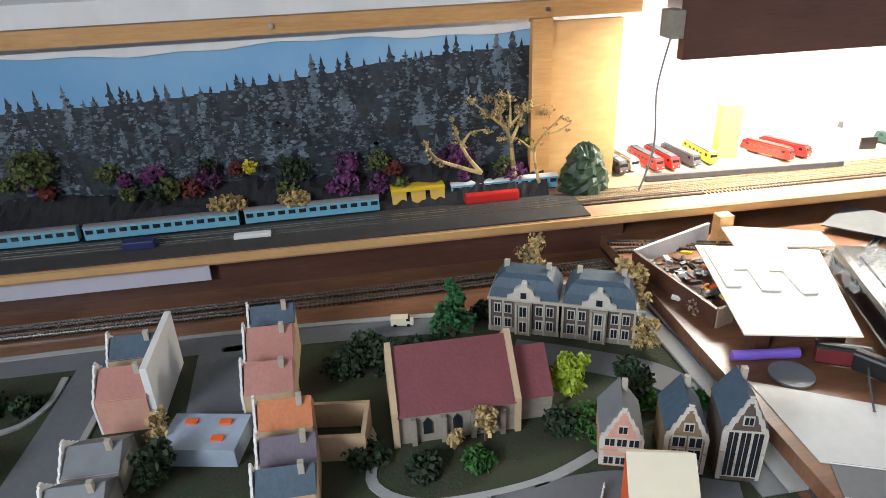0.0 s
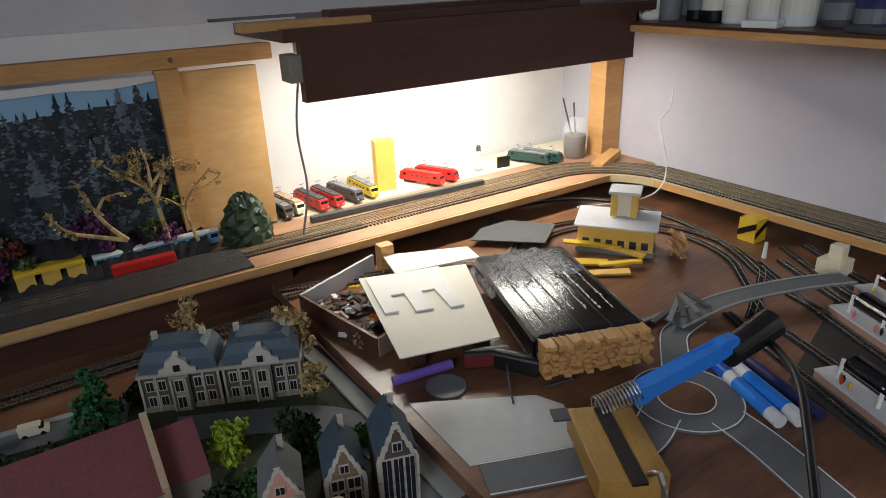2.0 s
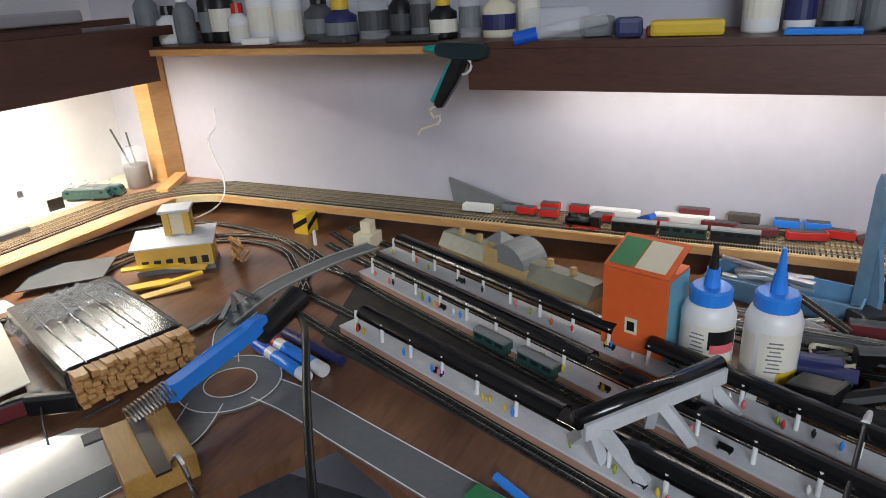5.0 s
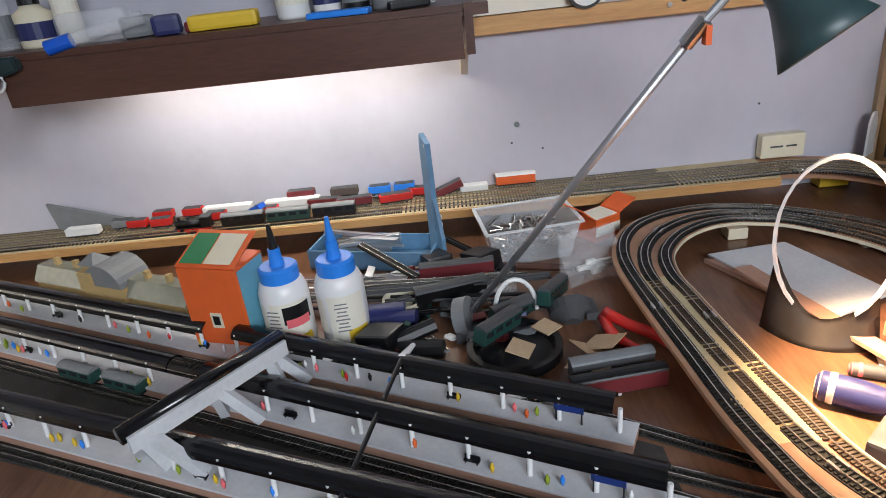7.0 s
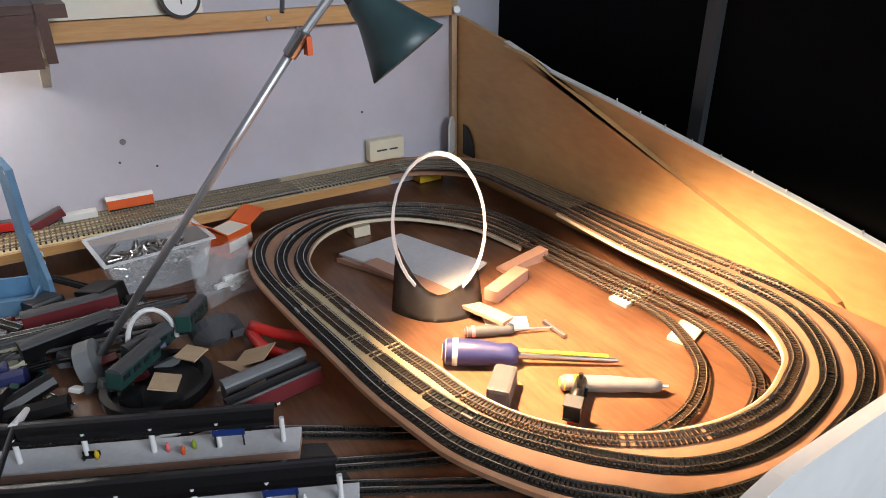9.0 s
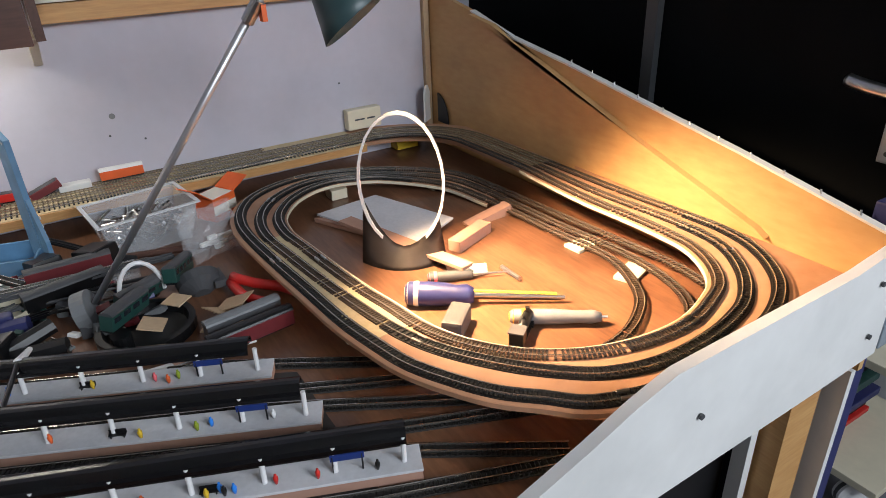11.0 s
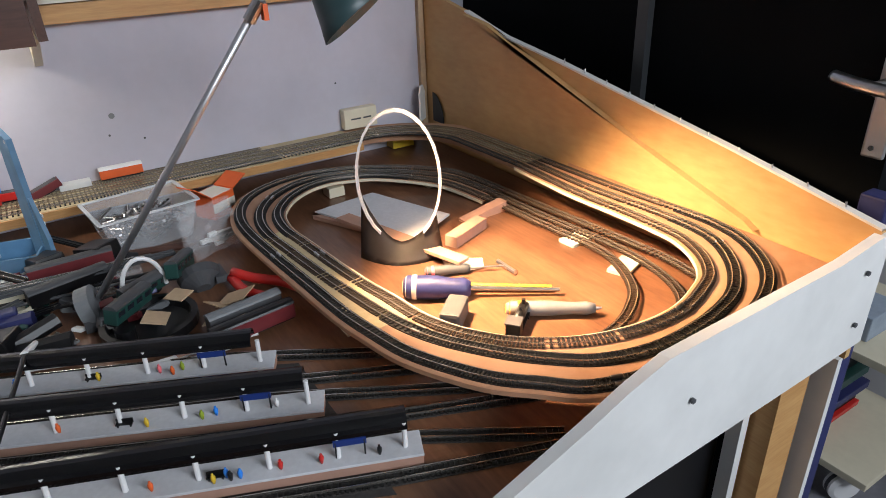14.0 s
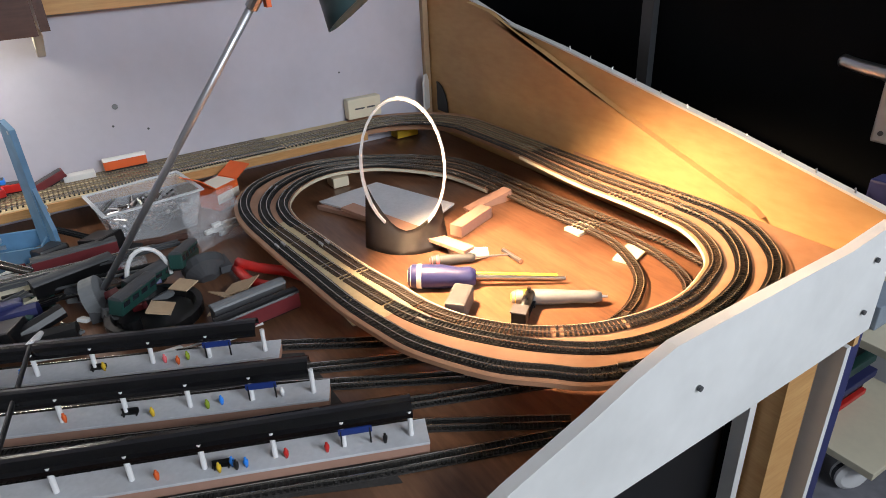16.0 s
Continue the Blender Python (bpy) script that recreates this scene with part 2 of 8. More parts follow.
def prism(bm, poly, d0, d1, m=None):
    """Extrudes a polygon given in x, z along y from d0 to d1."""
    m = m or Matrix.Identity(4)
    a = [bm.verts.new(m @ Vector((x, d0, z))) for x, z in poly]
    b = [bm.verts.new(m @ Vector((x, d1, z))) for x, z in poly]
    n = len(poly)
    bm.faces.new(a)
    bm.faces.new(b[::-1])
    for i in range(n):
        bm.faces.new((a[i], b[i], b[(i + 1) % n], a[(i + 1) % n]))


def slab(bm, poly, z0, z1):
    """Extrudes a polygon given in x, y from z0 up to z1."""
    a = [bm.verts.new((x, y, z0)) for x, y in poly]
    b = [bm.verts.new((x, y, z1)) for x, y in poly]
    n = len(poly)
    bm.faces.new(a[::-1])
    bm.faces.new(b)
    for i in range(n):
        bm.faces.new((a[i], a[(i + 1) % n], b[(i + 1) % n], b[i]))


def lathe(bm, prof, m=None, seg=20):
    """Turns a profile of r, z round the z axis."""
    m = m or Matrix.Identity(4)
    rings = [[bm.verts.new(m @ Vector((r * math.cos(2 * math.pi * k / seg), r * math.sin(2 * math.pi * k / seg), z))) for k in range(seg)] for r, z in prof]
    for a, b in zip(rings, rings[1:]):
        for k in range(seg):
            bm.faces.new((a[k], a[(k + 1) % seg], b[(k + 1) % seg], b[k]))
    bm.faces.new(rings[0][::-1])
    bm.faces.new(rings[-1])


def tube(bm, pts, r, seg=8):
    pts = [Vector(p) for p in pts]
    rings = []
    for i, p in enumerate(pts):
        d = (pts[min(i + 1, len(pts) - 1)] - pts[max(i - 1, 0)]).normalized()
        u = d.cross(Vector((0, 0, 1)))
        u = u.normalized() if u.length > 0.05 else Vector((1, 0, 0))
        w = u.cross(d).normalized()
        rings.append([bm.verts.new(p + r * (u * math.cos(2 * math.pi * k / seg) + w * math.sin(2 * math.pi * k / seg))) for k in range(seg)])
    for a, b in zip(rings, rings[1:]):
        for k in range(seg):
            bm.faces.new((a[k], a[(k + 1) % seg], b[(k + 1) % seg], b[k]))
    bm.faces.new(rings[0][::-1])
    bm.faces.new(rings[-1])


def smooth_path(pts, step=0.012):
    """A gliding line through the points, at even steps."""
    pts = [Vector(p) for p in pts]
    out = []
    for i in range(len(pts) - 1):
        p0, p1, p2, p3 = pts[max(i - 1, 0)], pts[i], pts[i + 1], pts[min(i + 2, len(pts) - 1)]
        n = max(2, int((p2 - p1).length / step))
        for k in range(n):
            t = k / n
            out.append(0.5 * (2 * p1 + (p2 - p0) * t + (2 * p0 - 5 * p1 + 4 * p2 - p3) * t * t + (3 * p1 - p0 - 3 * p2 + p3) * t ** 3))
    out.append(pts[-1])
    return out


def sides(path, off):
    out = []
    for i, p in enumerate(path):
        d = path[min(i + 1, len(path) - 1)] - path[max(i - 1, 0)]
        n = Vector((-d.y, d.x, 0)).normalized()
        out.append(p + n * off)
    return out


def ribbon(bm, path, w0, w1, z0, z1):
    """A strip along a path, from w0 to w1 across and z0 to z1 above it."""
    a, b = sides(path, w0), sides(path, w1)
    rows = [[bm.verts.new((q.x, q.y, q.z + z)) for q, z in ((p, z0), (p, z1), (r, z1), (r, z0))] for p, r in zip(a, b)]
    for s, t in zip(rows, rows[1:]):
        for k in range(4):
            bm.faces.new((s[k], s[(k + 1) % 4], t[(k + 1) % 4], t[k]))
    bm.faces.new(rows[0])
    bm.faces.new(rows[-1][::-1])


def finish(bm, name, material_name, shade=False):
    bmesh.ops.recalc_face_normals(bm, faces=bm.faces)
    me = bpy.data.meshes.new(name)
    bm.to_mesh(me)
    bm.free()
    me.materials.append(M[material_name])
    if shade:
        me.polygons.foreach_set("use_smooth", [True] * len(me.polygons))
    return me


def thing(name, m, label, category, group="", kind=""):
    ob = new(name)
    ob.empty_display_size = 0.02
    ob.matrix_world = m
    return tagged(ob, label, category, group, kind)


def solid(name, bm, material_name, label, category, group="", kind="", m=None, shade=False):
    ob = new(name, finish(bm, name, material_name, shade))
    if m is not None:
        ob.matrix_world = m
    return tagged(ob, label, category, group, kind)


def part(name, bm, material_name, parent, label="", shade=False, world=False):
    """Links a bmesh as one mesh under a thing or a part; world: the mesh is in world coordinates."""
    if world:
        bmesh.ops.transform(bm, matrix=parent.matrix_basis.inverted(), verts=bm.verts)
    ob = new(name, finish(bm, name, material_name, shade))
    ob.parent = parent
    return tagged(ob, label)


def mesh(f, *a, **k):
    """One bmesh filled by one call of f."""
    bm = bmesh.new()
    f(bm, *a, **k)
    return bm


def clump(bm, c, r, n, size, rng, squash=1.0, hollow=0.5):
    """A cloud of small leaf shapes in a ball."""
    for _ in range(n):
        d = Vector((rng.gauss(0, 1), rng.gauss(0, 1), rng.gauss(0, 1))).normalized()
        p = Vector(c) + Vector((d.x * r, d.y * r, d.z * r * squash)) * (hollow + (1 - hollow) * rng.random()) * (0.8 + 0.35 * rng.random())
        q = Euler((rng.random() * 6.3, rng.random() * 6.3, rng.random() * 6.3)).to_matrix()
        s = size * (0.6 + 0.8 * rng.random())
        vs = [bm.verts.new(p + q @ Vector(v) * s) for v in ((-1, -0.5, 0), (0.2, -0.9, 0.3), (1, 0.1, 0), (0.1, 0.9, -0.3))]
        bm.faces.new(vs)


def track(pts, label, group="model tracks", smooth=True, gauge=0.009, bed=None, ties="sleeper"):
    path = smooth_path(pts, 0.008) if smooth else [Vector(p) for p in pts]
    t = thing("model_track", Matrix.Translation(path[0]), label, "track", group)
    for sgn in (-1, 1):
        bm = bmesh.new()
        ribbon(bm, path, sgn * gauge / 2 - 0.0006, sgn * gauge / 2 + 0.0006, 0.0022, 0.0046)
        part("rail", bm, "rail", t, world=True)
    bm = bmesh.new()
    for i in range(0, len(path) - 1):
        d = (path[i + 1] - path[i])
        a = math.atan2(d.y, d.x)
        n = max(1, round(d.length / 0.0053))
        for k in range(n):
            p = path[i] + d * (k / n)
            mm = Matrix.Translation((p.x, p.y, p.z + 0.0011)) @ Matrix.Rotation(a, 4, "Z")
            vs = [bm.verts.new(mm @ Vector((x, y, z))) for z in (-0.0011, 0.0011) for x, y in ((-0.0013, -0.008), (0.0013, -0.008), (0.0013, 0.008), (-0.0013, 0.008))]
            for f in ((4, 5, 6, 7), (0, 1, 5, 4), (1, 2, 6, 5), (2, 3, 7, 6), (3, 0, 4, 7)):
                bm.faces.new([vs[j] for j in f])
    s = part("sleeper_web", bm, ties, t, world=True)
    tagged(s, kind="stuff")
    if bed:
        bm = bmesh.new()
        ribbon(bm, path, -0.0092, 0.0092, -0.004, 0.0004)
        part("trackbed", bm, bed, t, world=True)
    return t


def arc(cx, cy, rx, ry, a0, a1, z0, z1, n=14):
    return [(cx + rx * math.cos(radians(a0 + (a1 - a0) * k / n)), cy + ry * math.sin(radians(a0 + (a1 - a0) * k / n)), z0 + (z1 - z0) * k / n) for k in range(n + 1)]


def heading(a, b, z=None):
    """The pose of a thing that stands midway between two points, its x axis along them."""
    a, b = Vector(a), Vector(b)
    d = b - a
    return Matrix.Translation((a + b) / 2) @ Matrix.Rotation(math.atan2(d.y, d.x), 4, "Z")

# ---- the room and the large forms ----
T = 0.85
EX, NY, WY = 1.375, 1.13, 1.27


def setting(name, bm, mt, label, category="wall"):
    return solid(name, bm, mt, label, category, kind="structure")


setting("floor", mesh(box, (-0.3, -0.6, -0.05), (6.0, 6.0, 0.1)), "floor_grey", "grey worn floor of the hobby room", "floor")
setting("ceiling", mesh(box, (-0.3, -0.6, 2.55), (6.0, 6.0, 0.1)), "ceiling_paint", "plain white ceiling", "ceiling")
setting("wall_north", mesh(box, (-0.3, WY + 0.05, 1.25), (6.0, 0.1, 2.5)), "wall_white", "plain white painted plaster wall")
bm = bmesh.new()
box(bm, (EX + 0.05, -0.4, 1.25), (0.1, 3.7, 2.5))
setting("wall_east", bm, "wall_lilac", "pale lilac painted wall with small marks")
setting("wall_south", mesh(box, (-0.3, -2.3, 1.25), (6.0, 0.1, 2.5)), "wall_white", "plain wall")
bm = bmesh.new()
for y0, y1, z0, z1 in ((-2.25, -1.95, 0, 2.5), (-0.55, 1.22, 0, 2.5), (-1.95, -0.55, 0, 1.7), (-1.95, -0.55, 2.42, 2.5)):
    box(bm, (-1.75, (y0 + y1) / 2, (z0 + z1) / 2), (0.1, y1 - y0, z1 - z0))
setting("wall_west", bm, "wall_white", "plain wall with a high window opening")

# black double door behind the wooden panel
door = thing("door_1", pose(0.7, -1.32, 0), "black painted door with a steel lever handle", "door", kind="structure")
part("door_leaf", mesh(box, (0.42, 0, 1.05), (0.52, 0.04, 2.1)), "black_door", door)
part("door_leaf", mesh(box, (-0.049, 0.01, 1.05), (0.378, 0.04, 2.1)), "black_door", door)
part("door_frame", mesh(box, (0.147, 0.028, 1.05), (0.022, 0.03, 2.1)), "door_grey", door)
bm = bmesh.new()
box(bm, (-0.224, 0.034, 1.085), (0.026, 0.008, 0.135), bevel=0.003)
plate = part("handle_plate", bm, "alu", door)
part("screw", mesh(rod, (-0.222, 0.038, 1.03), (-0.222, 0.040, 1.03), 0.003, 10), "dark_grey", plate)
bm = bmesh.new()
rod(bm, (-0.226, 0.03, 1.107), (-0.226, 0.072, 1.107), 0.009)
tube(bm, smooth_path([(-0.245, 0.073, 1.107), (-0.232, 0.073, 1.107), (-0.20, 0.070, 1.109), (-0.171, 0.064, 1.112)], 0.006), 0.0075, 10)
part("lever_handle", bm, "steel", door, shade=True)

# ---- table ----
table = thing("layout_table", pose(0.9, 0, 0), "large dark brown wooden layout table with glossy top", "table")
bm = bmesh.new()
slab(bm, [(0.43, WY), (0.43, 0.255), (0.54, 0.245), (0.685, 0.16), (0.49, -0.30), (0.43, -0.62), (0.445, -1.185), (EX, -1.185), (EX, WY)], T - 0.02, T)
part("table_top", bm, "table_wood", table, world=True)
bm = bmesh.new()
slab(bm, [(-0.9, NY), (-0.9, 0.36), (0.10, 0.33), (0.43, 0.36), (0.43, NY)], 0.79, 0.824)
part("town_board", bm, "table_wood", table, "lower brown board under the model town", world=True)
for x, y in ((1.30, 1.0), (1.30, -1.1), (-0.8, 1.0), (-0.8, 0.45)):
    part("leg", mesh(box, (x, y, 0.4), (0.06, 0.06, 0.8)), "pine", table, world=True)
bm = bmesh.new()
slab(bm, [(0.44, 0.27), (0.685, 0.168), (0.49, -0.30), (0.10, 0.1)], 0.70, 0.712)
solid("lower_board", bm, "brown_board", "brown wooden board below the table edge", "board")

# ---- north shelf, backdrop and frame ----
SZ = 0.90
north_shelf = thing("north_shelf", pose(0.3, 1.04, SZ), "long shelf board with dark trackbed along the wall", "shelf")
part("shelf_board", mesh(box, (0.0, 0.0, -0.009), (2.3, 0.18, 0.018)), "ply", north_shelf)
part("deep_board", mesh(box, (0.62, 0.155, -0.009), (0.93, 0.13, 0.018)), "cream", north_shelf)
part("front_edge", mesh(box, (0.0, -0.0925, -0.007), (2.3, 0.005, 0.012)), "panel_wood", north_shelf)
part("trackbed", mesh(box, (-0.52, -0.035, 0.0015), (1.24, 0.105, 0.003)), "ballast", north_shelf)
for x in (-0.75, 0.0, 0.42):
    part("bracket", mesh(box, (x, 0.06, -0.035), (0.03, 0.05, 0.034)), "pine", north_shelf)
solid("grey_strip", mesh(box, (-0.55, 0.962, 0.865), (0.62, 0.006, 0.028)), "wall_lilac", "pale grey plastic strip below the shelf edge", "strip")
bm = bmesh.new()
box(bm, (-0.28, 0.985, 0.80), (1.5, 0.02, 0.14))
solid("shelf_back_panel", bm, "brown_board", "dark brown panel below the shelf", "panel")

earth = thing("embankment", pose(-0.2, 1.1, SZ), "dark scenery bank behind the station tracks", "embankment")
rng = random.Random(3)
bm = bmesh.new()
prof = ((1.064, 0.0), (1.072, 0.014), (1.086, 0.028), (1.100, 0.040), (1.112, 0.052), (1.1215, 0.060))
rows = [[bm.verts.new((-0.95 + 1.31 * i / 130, y + 0.004 * rng.uniform(-1, 1) * (0 < j < 5), SZ + z + 0.005 * rng.uniform(-1, 1) * (j > 0) + 0.006 * math.sin(0.21 * i + j) * (j > 1))) for j, (y, z) in enumerate(prof)] for i in range(131)]
for a, b in zip(rows, rows[1:]):
    for j in range(5):
        bm.faces.new((a[j], b[j], b[j + 1], a[j + 1]))
part("bank", bm, "earth_dark", earth, world=True)

poster = thing("forest_backdrop", pose(-0.3, NY - 0.008, 1.05), "printed forest and blue sky picture on the wall", "picture")
bm = bmesh.new()
box(bm, (-0.31, NY - 0.006, 1.05), (1.32, 0.004, 0.30))
part("sheet", bm, "photo_sky", poster, world=True)
rng = random.Random(5)
def skyline(u):
    return 1.085 + 0.075 * u + 0.008 * math.sin(9 * u)
bmf = bmesh.new()
for i in range(60):
    x0, x1 = -0.965 + 1.31 * i / 60, -0.965 + 1.31 * (i + 1) / 60
    prism(bmf, [(x0, 0.905), (x0, skyline(i / 60) - 0.004 * rng.random()), (x1, skyline((i + 1) / 60) - 0.004 * rng.random()), (x1, 0.905)], NY - 0.0086, NY - 0.0081)
bmesh.ops.remove_doubles(bmf, verts=bmf.verts, dist=0.00001)
part("printed_wood", bmf, "photo_low", poster, world=True)
def blot(bm, x, z, r, y):
    k = rng.randint(5, 7)
    a0 = rng.random() * 6.28
    vs = [bm.verts.new((x + r * rng.uniform(0.5, 1.3) * math.cos(a0 + 6.2832 * q / k), y, z + 0.7 * r * rng.uniform(0.4, 1.2) * math.sin(a0 + 6.2832 * q / k))) for q in range(k)]
    bm.faces.new(vs)
def spire(bm, x, zt, h, w, y):
    left, right = [], []
    for i in range(9):
        v = i / 8
        a, b = w * (0.12 + v) * rng.uniform(0.7, 1.2), w * (0.12 + v) * rng.uniform(0.7, 1.2)
        left += [(x - a * 0.45, zt - h * v), (x - a, zt - h * (v + 0.07))]
        right += [(x + b * 0.45, zt - h * v), (x + b, zt - h * (v + 0.07))]
    bm.faces.new([bm.verts.new((px, y, pz)) for px, pz in [(x, zt + 0.004)] + left + right[::-1]])
dark, mid, pale = bmesh.new(), bmesh.new(), bmesh.new()
n = 0
for i in range(360):
    u = (i * 0.618034) % 1.0
    lvl = 1.0 if i < 60 else 0.95 * rng.random() ** 0.8
    x = -0.955 + 1.285 * u
    tall = 0.030 * rng.random() ** 2 if lvl == 1.0 else 0.0
    top_z = 0.965 + (skyline(u) + 0.006 + tall - 0.965) * lvl
    h, w = 0.05 + 0.02 * rng.random() + tall, 0.015 + 0.009 * rng.random()
    y = NY - 0.0087 - 0.0016 * (1 - lvl) - 0.0000008 * i
    spire(dark if i % 3 else mid, x, top_z, h, w, y)
    for q in range(20):
        v = 0.1 + 0.9 * rng.random()
        n += 1
        dx = w * (0.10 + 0.9 * v) * rng.uniform(-0.9, 0.9)
        lit = dx < 0.2 * w and rng.random() < 0.28
        blot(pale if lit else (mid if rng.random() < 0.6 else dark), x + dx, top_z - h * v, (0.0030 if lit else 0.0060) * (0.7 + 0.6 * rng.random()) * (0.5 + 0.6 * v), y - 0.00004 - 0.00000004 * n)
part("printed_shade", dark, "photo_dark", poster, world=True)
part("printed_trees", mid, "photo_trees", poster, world=True)
part("printed_highlights", pale, "photo_pale", poster, world=True)
bm = bmesh.new()
wave = [(-0.965 + 1.31 * k / 50, 1.1905 - 0.004 * math.sin(0.31 * k) - 0.002 * math.sin(1.1 * k)) for k in range(51)]
prism(bm, [(-0.965, 1.2005)] + wave + [(0.345, 1.2005)], NY - 0.0112, NY - 0.0105)
part("paper_edge", bm, "white_paint", poster, "wavy white paper edge", world=True)

frame_n = thing("wall_frame", pose(0.3, NY, 1.2), "pine batten frame screwed round the backdrop", "frame")
part("top_batten", mesh(box, (-0.22, NY - 0.012, 1.222), (1.5, 0.024, 0.027)), "pine_x", frame_n, world=True)
part("upright", mesh(box, (0.352, NY - 0.014, 1.06), (0.036, 0.028, 0.295)), "pine", frame_n, world=True)
part("side_panel", mesh(box, (0.437, NY - 0.008, 1.055), (0.13, 0.012, 0.29)), "panel_wood", frame_n, "plywood panel beside the backdrop", world=True)
for x in (-0.55, -0.1, 0.36):
    part("screw", mesh(rod, (x, NY - 0.028, 1.222), (x, NY - 0.02, 1.222), 0.004), "steel", frame_n, world=True)
bm = bmesh.new()
box(bm, (-0.1, NY - 0.02, 1.256), (1.36, 0.012, 0.035))
solid("white_board", bm, "white_paint", "white melamine board above the batten", "board")
bm = bmesh.new()
box(bm, (1.343, 1.085, 1.06), (0.058, 0.05, 0.34))
solid("corner_post", bm, "pine", "square pine post in the room corner", "post")

# lit shelf on the north wall
nsh = thing("upper_shelf", pose(0.85, 1.0, 1.2), "dark brown shelf with a deep front board", "shelf", "upper shelves")
part("shelf_board", mesh(box, (0.90, 1.07, 1.262), (0.86, 0.38, 0.018)), "brown_board", nsh, world=True)
part("front_board", mesh(box, (0.845, 0.89, 1.21), (0.70, 0.018, 0.088)), "brown_board", nsh, world=True)
part("lamp_housing", mesh(box, (0.86, 1.03, 1.235), (0.62, 0.05, 0.03)), "white_plastic", nsh, world=True)
part("tube", mesh(rod, (0.57, 1.02, 1.212), (1.15, 1.02, 1.212), 0.008), "tube_glow", nsh, "glowing lamp tube", world=True)
part("end_bracket", mesh(box, (0.487, 0.905, 1.215), (0.022, 0.04, 0.04), None, 0.003), "stone", nsh, world=True)
for i, (x0, x1, y, zz, d) in enumerate(((0.42, 0.74, 0.915, 1.275, 0.035), (0.56, 1.18, 0.93, 1.285, 0.03), (0.62, 1.05, 0.90, 1.277, 0.02))):
    bm = bmesh.new()
    box(bm, ((x0 + x1) / 2, y, zz), (x1 - x0, d, 0.012), bevel=0.001)
    solid("plank", bm, "brown_board" if i else "pine_x", "loose wooden lath lying on the shelf", "plank", "loose laths")
bm = bmesh.new()
box(bm, (0.99, 0.92, 1.300), (0.16, 0.03, 0.022), bevel=0.004)
solid("metal_profile", bm, "alu", "grey metal profile lying on the shelf", "profile")

# lit shelf on the east wall
esh = thing("upper_shelf", pose(1.28, 0, 1.2), "dark brown shelf with bottles and a front board", "shelf", "upper shelves")
part("shelf_board", mesh(box, (1.285, 0.30, 1.225), (0.19, 1.62, 0.016)), "brown_board_y", esh, world=True)
part("front_board", mesh(box, (1.185, -0.142, 1.192), (0.016, 0.66, 0.062)), "brown_board_y", esh, world=True)
part("edge_strip", mesh(box, (1.187, 0.55, 1.222), (0.012, 0.70, 0.012)), "pine_y", esh, world=True)
part("end_cap", mesh(box, (1.28, -0.482, 1.20), (0.19, 0.012, 0.07)), "brown_board", esh, world=True)
part("lamp_housing", mesh(box, (1.29, -0.16, 1.209), (0.045, 0.52, 0.016)), "white_plastic", esh, world=True)
part("tube", mesh(rod, (1.285, -0.40, 1.199), (1.285, 0.08, 1.199), 0.004), "tube_glow", esh, "glowing lamp tube", world=True)
bm = bmesh.new()
prism(bm, [(0, 0), (0, -0.06), (-0.02, -0.055), (-0.15, -0.008), (-0.15, 0)], -0.478, -0.466, Matrix.Translation((EX, 0, 1.165)))
part("bracket", bm, "cream", esh, world=True)
rail_e = thing("wall_rail", pose(EX, -0.82, 1.18), "pine rail screwed along the wall", "rail")
part("batten", mesh(box, (1.363, -0.83, 1.182), (0.024, 0.68, 0.028)), "pine_y", rail_e, world=True)
for y in (-0.81, -1.05):
    part("screw", mesh(rod, (1.351, y, 1.184), (1.347, y, 1.184), 0.004), "steel", rail_e, world=True)
bm = bmesh.new()
box(bm, (1.368, -0.60, 1.24), (0.012, 0.22, 0.085))
solid("paper_sheet", bm, "card_white", "white sheet standing on the wall rail", "sheet")
clock = thing("dial_gauge", pose(1.355, -0.675, 1.222) @ pose(0, 0, 0, 0, -90, 0), "small round dial with a black rim", "dial")
part("rim", mesh(rod, (0, 0, 0), (0, 0, 0.012), 0.030, 28), "black", clock)
part("face", mesh(rod, (0, 0, 0.012), (0, 0, 0.0135), 0.025, 28), "white_plastic", clock)
part("red_field", mesh(box, (0.006, 0.008, 0.0142), (0.014, 0.01, 0.001)), "pink", clock)
part("pointer", mesh(box, (0, 0, 0.0150), (0.018, 0.002, 0.001)), "black", clock)

# east shelf with its tracks
east_shelf = thing("east_shelf", pose(1.32, 0, SZ), "narrow shelf carrying the wall tracks", "shelf")
part("shelf_board", mesh(box, (1.322, -0.06, SZ - 0.008), (0.104, 1.84, 0.016)), "cork", east_shelf, world=True)
part("front_edge", mesh(box, (1.268, -0.06, SZ - 0.008), (0.004, 1.84, 0.014)), "pine_y", east_shelf, world=True)
bm = bmesh.new()
ribbon(bm, smooth_path([(1.322, 0.84, SZ)] + arc(1.12, 0.84, 0.202, 0.202, 0, 90, SZ, SZ)[1:] + [(0.9, 1.042, SZ)]), -0.055, 0.055, -0.016, -0.0005)
part("corner_board", bm, "cork", east_shelf, world=True)
bm = bmesh.new()
ribbon(bm, smooth_path([(1.322, -0.95, SZ)] + [(p[0], p[1], p[2]) for p in arc(1.14, -0.98, 0.182, 0.182, 0, -90, SZ, SZ + 0.006)] + [(0.94, -1.162, SZ + 0.0085)]), -0.030, 0.048, -0.014, -0.0005)
part("corner_board", bm, "ply", east_shelf, world=True)
part("wall_band", mesh(box, (1.362, -0.2, 0.868), (0.02, 1.9, 0.034)), "wall_lilac", east_shelf, "lilac painted strip below the shelf", world=True)
